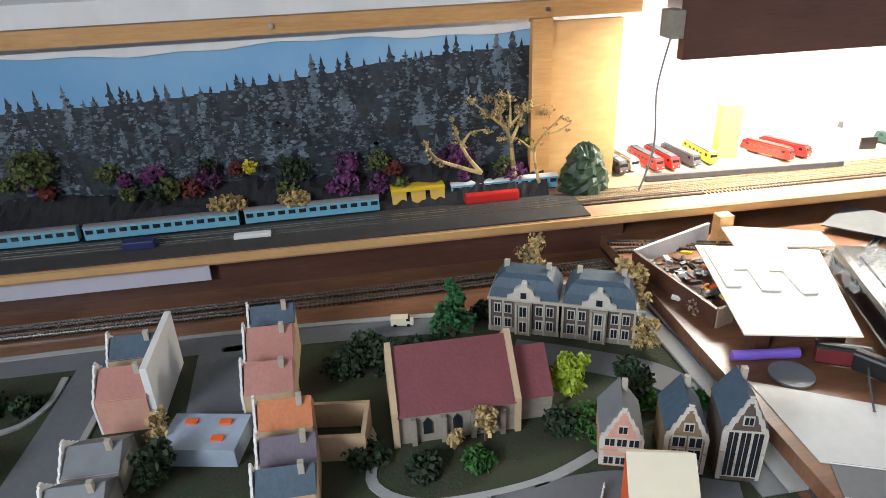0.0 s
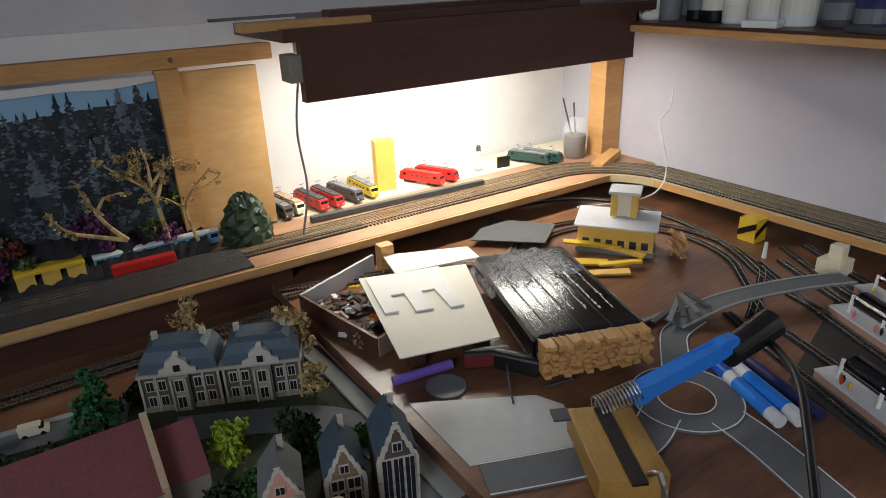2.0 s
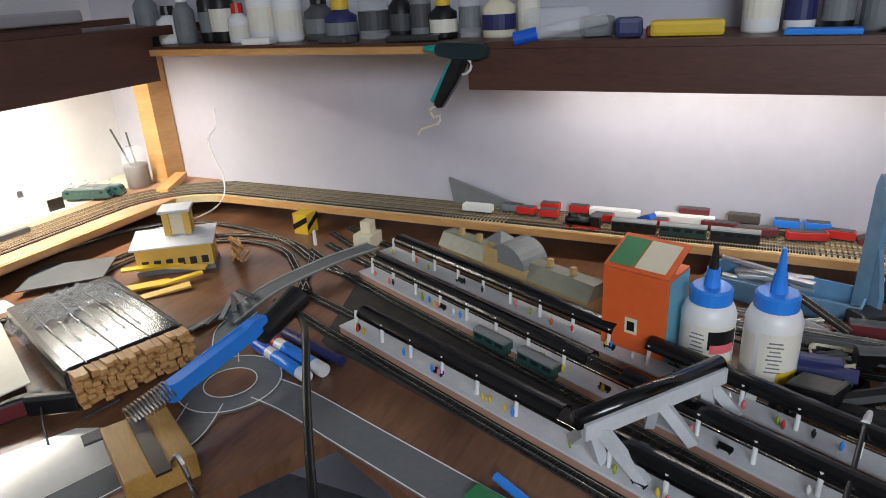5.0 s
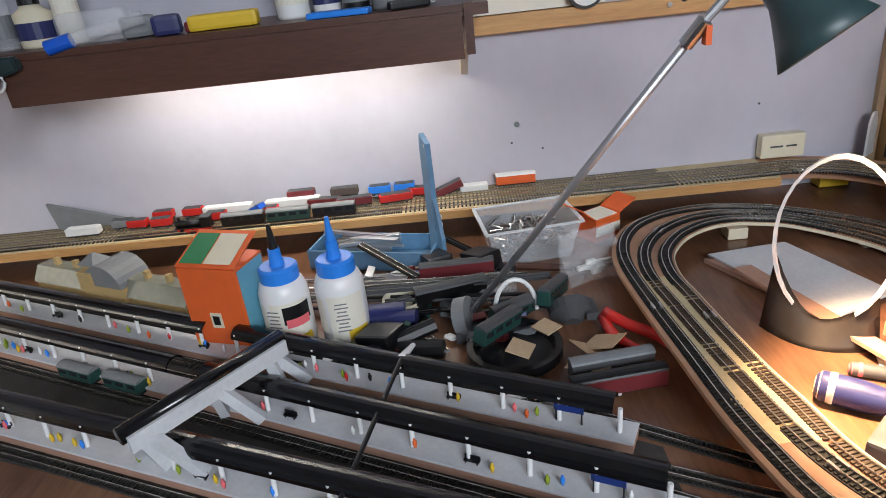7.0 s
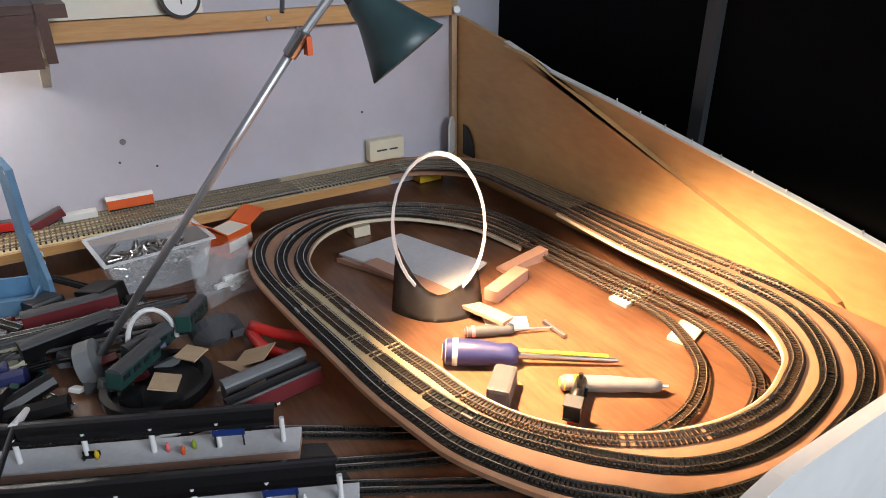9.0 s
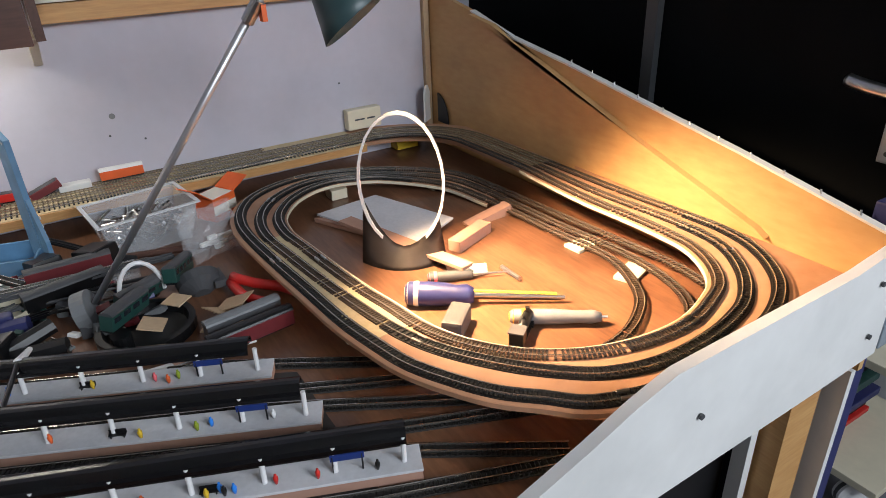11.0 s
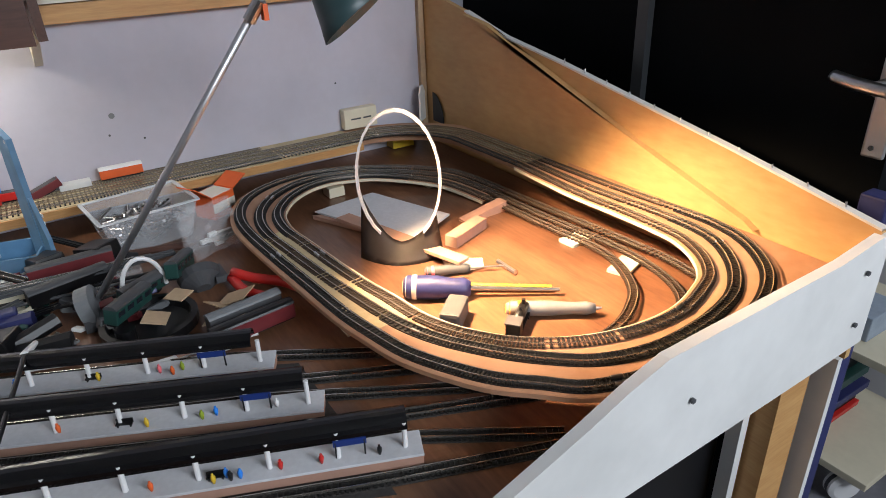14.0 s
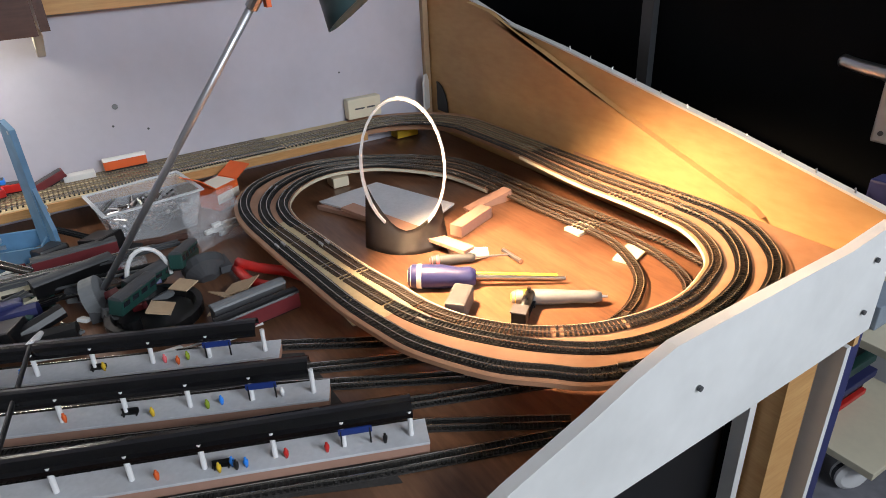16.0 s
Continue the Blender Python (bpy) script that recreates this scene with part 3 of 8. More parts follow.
bm = bmesh.new()
box(bm, (1.24, 0.60, 0.872), (0.035, 0.035, 0.044))
stripe = solid("shelf_support", bm, "yellow", "yellow shelf support with black diagonal stripe", "support", "shelf supports")
bm = bmesh.new()
prism(bm, [(-0.018, -0.014), (-0.018, -0.002), (0.018, 0.018), (0.018, 0.006)], -0.0185, -0.0176, Matrix.Translation((1.24, 0.60, 0.872)))
prism(bm, [(-0.018, -0.014), (-0.018, -0.002), (0.018, 0.018), (0.018, 0.006)], -0.0185, -0.0176, Matrix.Translation((1.24, 0.60, 0.872)) @ Matrix.Rotation(radians(-90), 4, "Z"))
ob = new("stripe", finish(bm, "stripe", "black"))
ob.parent = stripe
bm = bmesh.new()
box(bm, (1.21, 0.43, 0.864), (0.045, 0.04, 0.028), bevel=0.002)
box(bm, (1.215, 0.43, 0.886), (0.022, 0.022, 0.03), bevel=0.002)
solid("shelf_support", bm, "cream", "stacked pale wood offcuts below the shelf", "support", "shelf supports")

for i, x in enumerate((1.285, 1.309, 1.333, 1.356)):
    r_n, r_s = x - 1.12, x - 1.14
    pts = [(0.45 if i > 1 else -0.85, 0.84 + r_n, SZ), (0.9, 0.84 + r_n, SZ)] + arc(1.12, 0.84, r_n, r_n, 90, 0, SZ, SZ, 8) + [(x, 0.3, SZ), (x, -0.5, SZ)]
    if i < 3:
        pts += arc(1.14, -0.98, r_s, r_s, 0, -90, SZ, SZ + 0.006, 8) + [(0.95, -0.98 - r_s, SZ + 0.009)]
    else:
        pts[0] = (0.75, 0.84 + r_n, SZ)
        pts += [(x, -0.8, SZ)]
    track(pts, "shelf track with bright rails", "shelf tracks", ties="sleeper_pale" if i > 0 else "sleeper")

# ---- south wooden panel, fascia ----
panel = thing("back_panel", pose(0.9, -1.2, T), "sloping-topped plywood panel behind the track loop", "panel")
bm = bmesh.new()
prism(bm, [(1.365, 0.80), (1.365, 1.165), (1.21, 1.133), (1.086, 1.100), (0.936, 1.076), (0.609, 1.016), (0.405, 0.974), (0.405, 0.80)], -1.202, -1.192)
part("sheet", bm, "panel_wood", panel, world=True)
# raised strip added to stand in for the shaded diagonal crease of the sheet
bm = bmesh.new()
prism(bm, [(1.20, 1.129), (1.13, 1.118), (0.985, 1.056), (0.748, 0.976), (0.545, 0.922), (0.56, 0.931), (0.638, 0.955), (0.75, 0.989), (0.987, 1.070), (1.10, 1.101)], -1.192, -1.180)
part("batten", bm, "panel_wood", panel, "thin raised diagonal strip standing in for a shaded crease", world=True)
bm = bmesh.new()
prism(bm, [(1.21, 1.1345), (1.086, 1.1015), (0.936, 1.0775), (0.609, 1.0175), (0.405, 0.9755), (0.405, 0.9725), (0.609, 1.0145), (0.936, 1.0745), (1.086, 1.0985), (1.21, 1.1315)], -1.203, -1.191)
part("white_edge", bm, "white_paint", panel, world=True)
bm = bmesh.new()
box(bm, (1.368, -1.184, 1.02), (0.012, 0.012, 0.36))
solid("corner_bead", bm, "tan", "pale wooden batten in the corner", "batten")
fascia = thing("front_fascia", pose(0.41, -0.9, 0.8), "white painted board along the open edge", "fascia")
bm = bmesh.new()
mm = Matrix.Translation((0.40, 0, 0)) @ Matrix.Rotation(radians(90), 4, "Z")
prism(bm, [(-0.50, 0.80), (-0.57, 0.845), (-0.666, 0.889), (-0.752, 0.919), (-0.80, 0.938), (-0.847, 0.952), (-0.972, 0.955), (-1.114, 0.958), (-1.208, 0.970), (-1.208, 0.823), (-1.10, 0.818)], -0.012, 0.0, mm)
part("board", bm, "white_paint", fascia, world=True)
for y, z in ((-0.886, 0.889), (-1.17, 0.93), (-1.175, 0.86)):
    part("screw", mesh(rod, (0.399, y, z), (0.396, y, z), 0.003), "dark_grey", fascia, world=True)

# under the open edge: posts, folder and book shelf
under = thing("leg_post", pose(0.455, -1.150, 0), "pine table leg behind the fascia", "post", "table posts")
part("post", mesh(box, (0, 0, 0.41), (0.045, 0.06, 0.82)), "pine", under)
u2 = thing("leg_post", pose(0.475, -1.212, 0), "dark weathered table leg with knots", "post", "table posts")
part("post", mesh(box, (0, 0, 0.41), (0.05, 0.045, 0.82)), "brown_board", u2)
bm = bmesh.new()
box(bm, (0.47, -1.105, 0.4), (0.02, 0.014, 0.8))
solid("white_lath", bm, "white_paint", "white lath standing below the table", "lath")
bm = bmesh.new()
box(bm, (0.50, -0.96, 0.52), (0.012, 0.30, 0.44), bevel=0.004)
solid("black_folder", bm, "black", "black board standing below the table", "folder")
bm = bmesh.new()
box(bm, (0.431, -1.226, 0.5), (0.030, 0.028, 1.0), bevel=0.003)
solid("steel_upright", bm, "navy", "dark blue steel upright beside the table", "upright")
bm = bmesh.new()
box(bm, (0.428, -1.204, 0.395), (0.03, 0.010, 0.79))
solid("white_upright", bm, "white_paint", "white upright beside the table", "upright")
books = thing("book_shelf", pose(0.80, -1.96, 0), "low pale wooden shelf trolley on casters", "shelf")
for z in (0.11, 0.42):
    part("shelf_board", mesh(box, (0, 0, z), (0.56, 0.34, 0.02), None, 0.002), "cream", books)
for x in (-0.27, 0.27):
    part("upright", mesh(box, (x, -0.15, 0.27), (0.02, 0.03, 0.30)), "cream", books)
for x in (-0.22, 0.22):
    for y in (-0.12, 0.13):
        bm = bmesh.new()
        lathe(bm, [(0.030, -0.018), (0.040, -0.012), (0.040, 0.012), (0.030, 0.018)], Matrix.Translation((x, y, 0.05)) @ Matrix.Rotation(radians(60), 4, "Z") @ Matrix.Rotation(radians(90), 4, "X"), 20)
        c = part("caster", bm, "white_plastic", books, "white plastic caster wheel")
        part("tread", mesh(lathe, [(0.0405, -0.005), (0.0405, 0.005)], Matrix.Translation((x, y, 0.05)) @ Matrix.Rotation(radians(60), 4, "Z") @ Matrix.Rotation(radians(90), 4, "X"), 20), "dark_grey", c)
zb = 0.121
for i, (c, h, dx) in enumerate((("white_plastic", 0.012, 0.02), ("red", 0.016, 0.0), ("black", 0.03, 0.01), ("cream", 0.018, 0.015), ("navy", 0.022, -0.01), ("stone", 0.018, 0.012), ("loco_green", 0.026, 0.0), ("black", 0.03, 0.02))):
    bm = bmesh.new()
    box(bm, (0.82 + dx, -1.92, zb + h / 2), (0.30, 0.22, h - 0.001), bevel=0.002)
    solid("book", bm, c, "%s book lying flat in a stack on the trolley" % {"white_plastic": "white", "stone": "grey-brown", "loco_green": "dark green", "navy": "dark blue"}.get(c, c), "book", "stacked books")
    zb += h
for i in range(4):
    bm = bmesh.new()
    box(bm, (0.66 + 0.09 * i, -1.90, 0.431 + 0.03), (0.07, 0.12, 0.06 - 0.01 * (i % 2)), bevel=0.003)
    solid("paper_box", bm, ("pale_blue", "card_white", "tan", "white_plastic")[i], "small paper box on the upper board of the trolley", "box", "trolley boxes")

# ---- raised loop: three tracks that come off the shelf, wind round and sink to the table ----
LOOP_A = [(0.95, -1.173, 0.909), (0.78, -1.172, 0.912), (0.64, -1.174, 0.916), (0.595, -1.172, 0.917), (0.549, -1.160, 0.918), (0.508, -1.137, 0.918), (0.469, -1.100, 0.918), (0.440, -1.045, 0.918), (0.426, -0.98, 0.917), (0.421, -0.91, 0.915), (0.427, -0.855, 0.914), (0.447, -0.80, 0.913), (0.477, -0.769, 0.912), (0.507, -0.740, 0.911), (0.546, -0.716, 0.910), (0.592, -0.696, 0.908), (0.640, -0.686, 0.906), (0.705, -0.677, 0.903), (0.80, -0.671, 0.900), (0.90, -0.664, 0.898), (1.00, -0.660, 0.896), (1.06, -0.666, 0.894), (1.115, -0.684, 0.890), (1.162, -0.715, 0.887), (1.197, -0.764, 0.884), (1.216, -0.827, 0.881), (1.213, -0.886, 0.878), (1.197, -0.945, 0.874), (1.155, -1.022, 0.869), (1.09, -1.082, 0.865), (0.99, -1.104, 0.861)]
LOOP_B = [(0.95, -1.149, 0.909), (0.80, -1.140, 0.912), (0.68, -1.143, 0.915), (0.604, -1.141, 0.916), (0.555, -1.126, 0.917), (0.508, -1.091, 0.917), (0.473, -1.045, 0.917), (0.457, -1.000, 0.917), (0.449, -0.950, 0.917), (0.449, -0.905, 0.916), (0.455, -0.872, 0.915), (0.464, -0.848, 0.914), (0.478, -0.824, 0.913), (0.508, -0.792, 0.912), (0.541, -0.765, 0.911), (0.583, -0.739, 0.909), (0.625, -0.722, 0.907), (0.672, -0.711, 0.905), (0.740, -0.702, 0.902), (0.80, -0.695, 0.900), (0.90, -0.686, 0.898), (0.98, -0.681, 0.896), (1.04, -0.690, 0.894), (1.09, -0.711, 0.891), (1.135, -0.744, 0.887), (1.170, -0.790, 0.884), (1.187, -0.840, 0.881), (1.187, -0.885, 0.878), (1.173, -0.940, 0.874), (1.128, -1.012, 0.869), (1.07, -1.063, 0.864), (0.98, -1.084, 0.860)]
LOOP_C = [(0.95, -1.125, 0.909), (0.80, -1.112, 0.912), (0.70, -1.112, 0.914), (0.633, -1.110, 0.915), (0.588, -1.103, 0.916), (0.543, -1.081, 0.916), (0.510, -1.050, 0.916), (0.492, -1.012, 0.916), (0.481, -0.978, 0.916), (0.477, -0.944, 0.916), (0.480, -0.908, 0.915), (0.488, -0.876, 0.914), (0.499, -0.849, 0.913), (0.514, -0.824, 0.912), (0.534, -0.799, 0.911), (0.560, -0.776, 0.910), (0.600, -0.753, 0.908), (0.648, -0.739, 0.905), (0.705, -0.732, 0.903), (0.76, -0.724, 0.901), (0.835, -0.717, 0.899), (0.92, -0.711, 0.897), (0.975, -0.707, 0.896), (1.03, -0.715, 0.894), (1.075, -0.735, 0.890), (1.118, -0.767, 0.886), (1.148, -0.810, 0.884), (1.162, -0.855, 0.881), (1.160, -0.895, 0.878), (1.147, -0.945, 0.874), (1.10, -1.005, 0.868), (1.05, -1.043, 0.863), (0.965, -1.064, 0.858)]
loop_paths = [smooth_path(p, 0.008) for p in (LOOP_A, LOOP_B, LOOP_C)]


def resample(path, n):
    """The path at n + 1 even steps of its length."""
    acc = [0.0]
    for p, q in zip(path, path[1:]):
        acc.append(acc[-1] + (q - p).length)
    out, k = [], 0
    for i in range(n + 1):
        d = acc[-1] * i / n
        while k < len(path) - 2 and acc[k + 1] < d:
            k += 1
        out.append(path[k].lerp(path[k + 1], (d - acc[k]) / max(1e-9, acc[k + 1] - acc[k])))
    return out


def strip_between(bm, a, b, z0, z1):
    """A deck between two edge lines of equal length."""
    rows = [[bm.verts.new((q.x, q.y, q.z + z)) for q, z in ((p, z0), (p, z1), (r, z1), (r, z0))] for p, r in zip(a, b)]
    for s, t in zip(rows, rows[1:]):
        for k in range(4):
            bm.faces.new((s[k], s[(k + 1) % 4], t[(k + 1) % 4], t[k]))
    bm.faces.new(rows[0])
    bm.faces.new(rows[-1][::-1])


loop = thing("loop_board", pose(0.8, -0.7, 0.9), "raised plywood ribbon carrying the three-track loop", "board")
NL = 220
edge_out = sides(resample(loop_paths[0], NL), 0.014)
edge_in = sides(resample(loop_paths[2], NL), -0.012)
bm = bmesh.new()
strip_between(bm, edge_out, edge_in, -0.0065, -0.0006)
part("deck", bm, "ply", loop, world=True)
bm = bmesh.new()
strip_between(bm, sides(edge_in, 0.0), sides(edge_in, -0.0012), -0.0055, -0.0008)
part("inner_edge", bm, "cream", loop, "pale sawn inner edge", world=True)
bm = bmesh.new()
strip_between(bm, sides(edge_out, 0.0012), sides(edge_out, 0.0), -0.0062, -0.0008)
part("outer_edge", bm, "ply", loop, "sawn outer edge with glue drips", world=True)
bm = bmesh.new()
slab(bm, [(0.413, -1.189), (0.90, -1.189), (0.64, -1.17), (0.595, -1.168), (0.549, -1.155), (0.508, -1.132), (0.469, -1.095), (0.440, -1.04), (0.426, -0.97), (0.413, -0.90)], 0.9065, 0.9145)
part("corner_plate", bm, "ply", loop, "plywood corner outside the bend", world=True)
for k, (a, b) in enumerate((((0.655, -0.700), (0.985, -0.671)), ((0.655, -0.727), (0.975, -0.696)))):
    za, zb = 0.9045, 0.8955
    bm = bmesh.new()
    ribbon(bm, [Vector((*a, za)), Vector(((a[0] + b[0]) / 2, (a[1] + b[1]) / 2 - 0.002, 0.8992)), Vector((*b, zb))], -0.016, 0.016, -0.0005, 0.0006)
    part("cork_strip", bm, "cork", loop, world=True)
for x, y, z in ((1.195, -0.88, 0.866), (0.98, -0.69, 0.886), (0.75, -0.70, 0.891), (1.10, -1.03, 0.857)):
    part("riser_block", mesh(box, (x, y, (T + z) / 2), (0.03, 0.022, z - T)), "cream", loop, world=True)
for k, path in enumerate(loop_paths):
    cut1 = next(i for i, p in enumerate(path) if p.x < (0.66, 0.645, 0.60)[k])
    cut2 = next(i for i, p in enumerate(path) if i > len(path) // 3 and p.x > 0.67)
    cut3 = next(i for i, p in enumerate(path) if i > cut2 and p.x > 0.985 - 0.02 * k)
    cut4 = next(i for i, p in enumerate(path) if i > cut3 and p.y < -0.99)
    track(path[:cut1 + 1], "brown sleepered track along the plywood panel", "loop tracks", smooth=False, ties="sleeper_brown")
    track(path[cut1:cut2 + 1], "black sleepered track of the raised loop", "loop tracks", smooth=False, bed="sleeper" if k < 2 else None, ties="sleeper" if k < 2 else "sleeper_brown")
    track(path[cut2:cut3 + 1], "straight track of the raised loop", "loop tracks", smooth=False, bed="sleeper" if k == 0 else None, ties="sleeper" if k == 0 else "sleeper_brown")
    track(path[cut3:cut4 + 1], "black sleepered track of the raised loop", "loop tracks", smooth=False, bed="sleeper")
    track(path[cut4:], "dark track sinking to the table behind the loop", "loop tracks", smooth=False, ties="sleeper_brown")
for k, path in enumerate(loop_paths):
    for i in range(30 + 17 * k, len(path) - 30, 61):
        p, q = path[i], path[i + 1]
        for sgn in (-1, 1):
            bm = bmesh.new()
            box(bm, (0, sgn * 0.0045, 0.0036), (0.012, 0.0026, 0.003), heading(p, q))
            solid("rail_joiner", bm, "steel", "bright metal rail joiner on the loop track", "joiner", "rail joiners")
# low tracks behind and inside the loop
track([(0.99, -1.104, 0.861), (0.85, -1.116, 0.860), (0.73, -1.126, 0.860), (0.64, -1.132, 0.860), (0.57, -1.122, 0.860), (0.53, -1.10, 0.860)], "rusty low track under the shelf edge", "sidings", ties="sleeper_brown")
track([(0.98, -1.084, 0.860), (0.83, -1.094, 0.858), (0.747, -1.104, 0.857), (0.70, -1.107, 0.857), (0.638, -1.103, 0.856), (0.585, -1.088, 0.856), (0.548, -1.062, 0.856), (0.524, -1.02, 0.856), (0.512, -0.97, 0.856)], "rusty siding curving inside the loop", "sidings", ties="sleeper_brown")
track([(0.965, -1.064, 0.858), (0.81, -1.074, 0.857), (0.748, -1.082, 0.856), (0.695, -1.080, 0.856), (0.645, -1.062, 0.855), (0.605, -1.036, 0.855), (0.58, -1.005, 0.855), (0.562, -0.97, 0.855), (0.553, -0.93, 0.855), (0.555, -0.88, 0.855), (0.575, -0.82, 0.855)], "rusty siding curving inside the loop", "sidings", ties="sleeper_brown")
for x, y, rz in ((0.662, -1.080, 20), (0.765, -1.088, 4)):
    bm = bmesh.new()
    box(bm, (0, 0, 0.0025), (0.03, 0.05, 0.005), bevel=0.0006)
    solid("packing_tile", bm, "cream", "pale packing piece under the siding", "packing", "packing pieces", m=pose(x, y, T, 0, 0, rz))

# ---- station: platforms, canopies, tracks ----
PLATS = [((0.905, 0.281), (0.521, -0.664)), ((1.083, 0.357), (0.629, -0.613)), ((1.178, 0.368), (0.727, -0.596))]
rng = random.Random(11)
FIG = ["red", "yellow", "pink", "blue_light", "white_plastic", "orange", "black", "leaf_lime"]
fig_mesh = {}
for c in FIG:
    bm = bmesh.new()
    lathe(bm, [(0.0012, 0.0), (0.0022, 0.004), (0.0024, 0.0075), (0.001, 0.0088), (0.0013, 0.0095), (0.0012, 0.0108), (0.0004, 0.0113)], seg=7)
    fig_mesh[c] = finish(bm, "figurine", c, True)
for i, (a, b) in enumerate(PLATS):
    A, B = Vector((*a, T)), Vector((*b, T))
    m = heading(A, B)
    L = (B - A).length
    p = thing("station_platform", m, "grey model platform with reddish brick sides", "platform", "station platforms")
    bm = bmesh.new()
    box(bm, (0, 0, 0.0055), (L, 0.030, 0.011))
    part("brick_side", bm, "pink_brown", p)
    bm = bmesh.new()
    box(bm, (0, 0, 0.0125), (L + 0.001, 0.032, 0.003), bevel=0.0006)
    part("deck", bm, "plat_grey", p)
    # the canopy: a black half tube on white posts, with a break for the lamp bridge
    cano = thing("platform_canopy", m @ Matrix.Translation((0, 0, 0.014)), "black tube canopy on white posts above the platform", "canopy", "platform canopies")
    gap = (0.40, 0.47, 0.50)[i]
    for x0, x1 in ((-L / 2 + 0.03, -L / 2 + L * gap - 0.02), (-L / 2 + L * gap + 0.03, L / 2 - (0.012, 0.018, 0.022)[i])):
        k = 10
        bm = bmesh.new()
        ro, ri = 0.0145, 0.0132
        sec = [(ro * math.cos(math.pi * (j / k)) , ro * 0.85 * math.sin(math.pi * (j / k))) for j in range(k + 1)] + [(ri * math.cos(math.pi * (j / k)), ri * 0.85 * math.sin(math.pi * (j / k)) - 0.0008) for j in range(k, -1, -1)]
        prism(bm, sec, x0, x1, Matrix.Translation((0, 0.010, 0.021)) @ Matrix.Rotation(radians(-90), 4, "Z"))
        part("roof_tube", bm, "black_gloss", cano)
    nposts = int(L / 0.057)
    for j in range(nposts):
        x = -L / 2 + 0.025 + (L - 0.04) * j / (nposts - 1)
        if abs(x + L / 2 - L * gap) < 0.02:
            continue
        bm = bmesh.new()
        rod(bm, (x, -0.003, 0), (x, -0.001, 0.027), 0.0025, 10)
        part("post", bm, "white_plastic", cano)
    # name board near the end and little benches
    for x in (L / 2 - 0.065,):
        sign = thing("station_sign", m @ pose(x, -0.004, 0.014), "blue station name board on two black posts", "sign", "station signs")
        for dx in (-0.013, 0.013):
            part("post", mesh(rod, (dx, 0, 0), (dx, 0, 0.018), 0.0009, 6), "black", sign)
        part("board", mesh(box, (0, 0, 0.0165), (0.03, 0.0012, 0.007)), "sign_blue", sign)
        cu = bpy.data.curves.new("lettering", "FONT")
        cu.body, cu.size, cu.align_x, cu.align_y, cu.extrude = "Nieuwestad", 0.0052, "CENTER", "CENTER", 0.0001
        cu.materials.append(M["white_plastic"])
        t = new("lettering", cu)
        t.parent = sign
        t.matrix_basis = pose(0, 0.0008, 0.0165, 90, 0, 180)
    for x in (-L * 0.3, -L * 0.02, L * 0.12, L * 0.32):
        bench = thing("platform_bench", m @ pose(x, -0.006, 0.014), "tiny black bench on the platform", "bench", "platform benches")
        part("seat", mesh(box, (0, 0, 0.003), (0.016, 0.004, 0.001)), "black", bench)
        part("back", mesh(box, (0, 0.0024, 0.005), (0.016, 0.001, 0.005)), "black", bench)
        for dx in (-0.006, 0.006):
            part("leg", mesh(box, (dx, 0, 0.00125), (0.001, 0.004, 0.0025)), "black", bench)
    for j in range(26):
        x = -L / 2 + 0.02 + (L - 0.04) * rng.random()
        o = new("figurine", fig_mesh[rng.choice(FIG)])
        o.matrix_world = m @ pose(x, -0.011 + 0.008 * rng.random(), 0.014)
        tagged(o, "tiny painted plastic passenger on the platform", "figurine", "platform figurines")
# station tracks run between the platforms, past the throat, and under the loop
d = [(Vector((*b, T)) - Vector((*a, T))) for a, b in PLATS]
def along(i, s, off):
    a, dd = Vector((*PLATS[i][0], T + 0.001)), d[i]
    n = Vector((dd.y, -dd.x, 0)).normalized()
    p = a + dd * s - n * off
    return (p.x, p.y, p.z)
W = lambda i, s, o: along(i, s, o)
for i, off in ((0, -0.027), (0, 0.027), (1, -0.027), (1, 0.026), (2, -0.027), (2, 0.027)):
    far = {0: (0.455, -0.79), 1: (0.52, -0.83), 2: (0.575, -0.86)}[i]
    pts = [W(i, -0.17, off * 0.8 + (0.0 if i == 0 else 0.01)), W(i, 0.0, off), W(i, 0.33, off), W(i, 0.60, off), W(i, 0.88, off), W(i, 0.96, off), (far[0] + 0.3 * off, far[1], T + 0.001)]
    track(pts, "dark weathered station track", "station tracks", bed="ballast")
bm = bmesh.new()
slab(bm, [(0.86, 0.30), (1.19, 0.40), (0.93, -0.25), (0.72, -0.62), (0.49, -0.62), (0.66, -0.26)], T + 0.0002, T + 0.0008)
solid("station_ground", bm, "ballast", "dark grimy ballast sheet below the station", "ballast", kind="structure")
# north loop at table level round the signal box
for r, lab in ((0.155, "dark track circling the signal box"), (0.185, "dark track circling the signal box")):
    pts = [(0.995 + r * 0.02 - (r - 0.15), 0.42, T + 0.001)] + arc(0.975, 0.66, r * 1.12, r * 1.18, -50, 150, T + 0.001, T + 0.001, 16) + [(0.70, 0.86, T + 0.001), (0.45, 0.90 + (r - 0.15), T + 0.001), (0.44, 0.90 + (r - 0.15), T + 0.001)]
    track(pts, lab, "north loop tracks")
track([(1.06, 0.36, T + 0.001), (1.10, 0.48, T + 0.001), (1.17, 0.60, T + 0.001), (1.21, 0.74, T + 0.001), (1.20, 0.90, T + 0.001), (1.10, 1.0, T + 0.001), (0.9, 1.04, T + 0.001)], "dark track leaving the station", "north loop tracks")
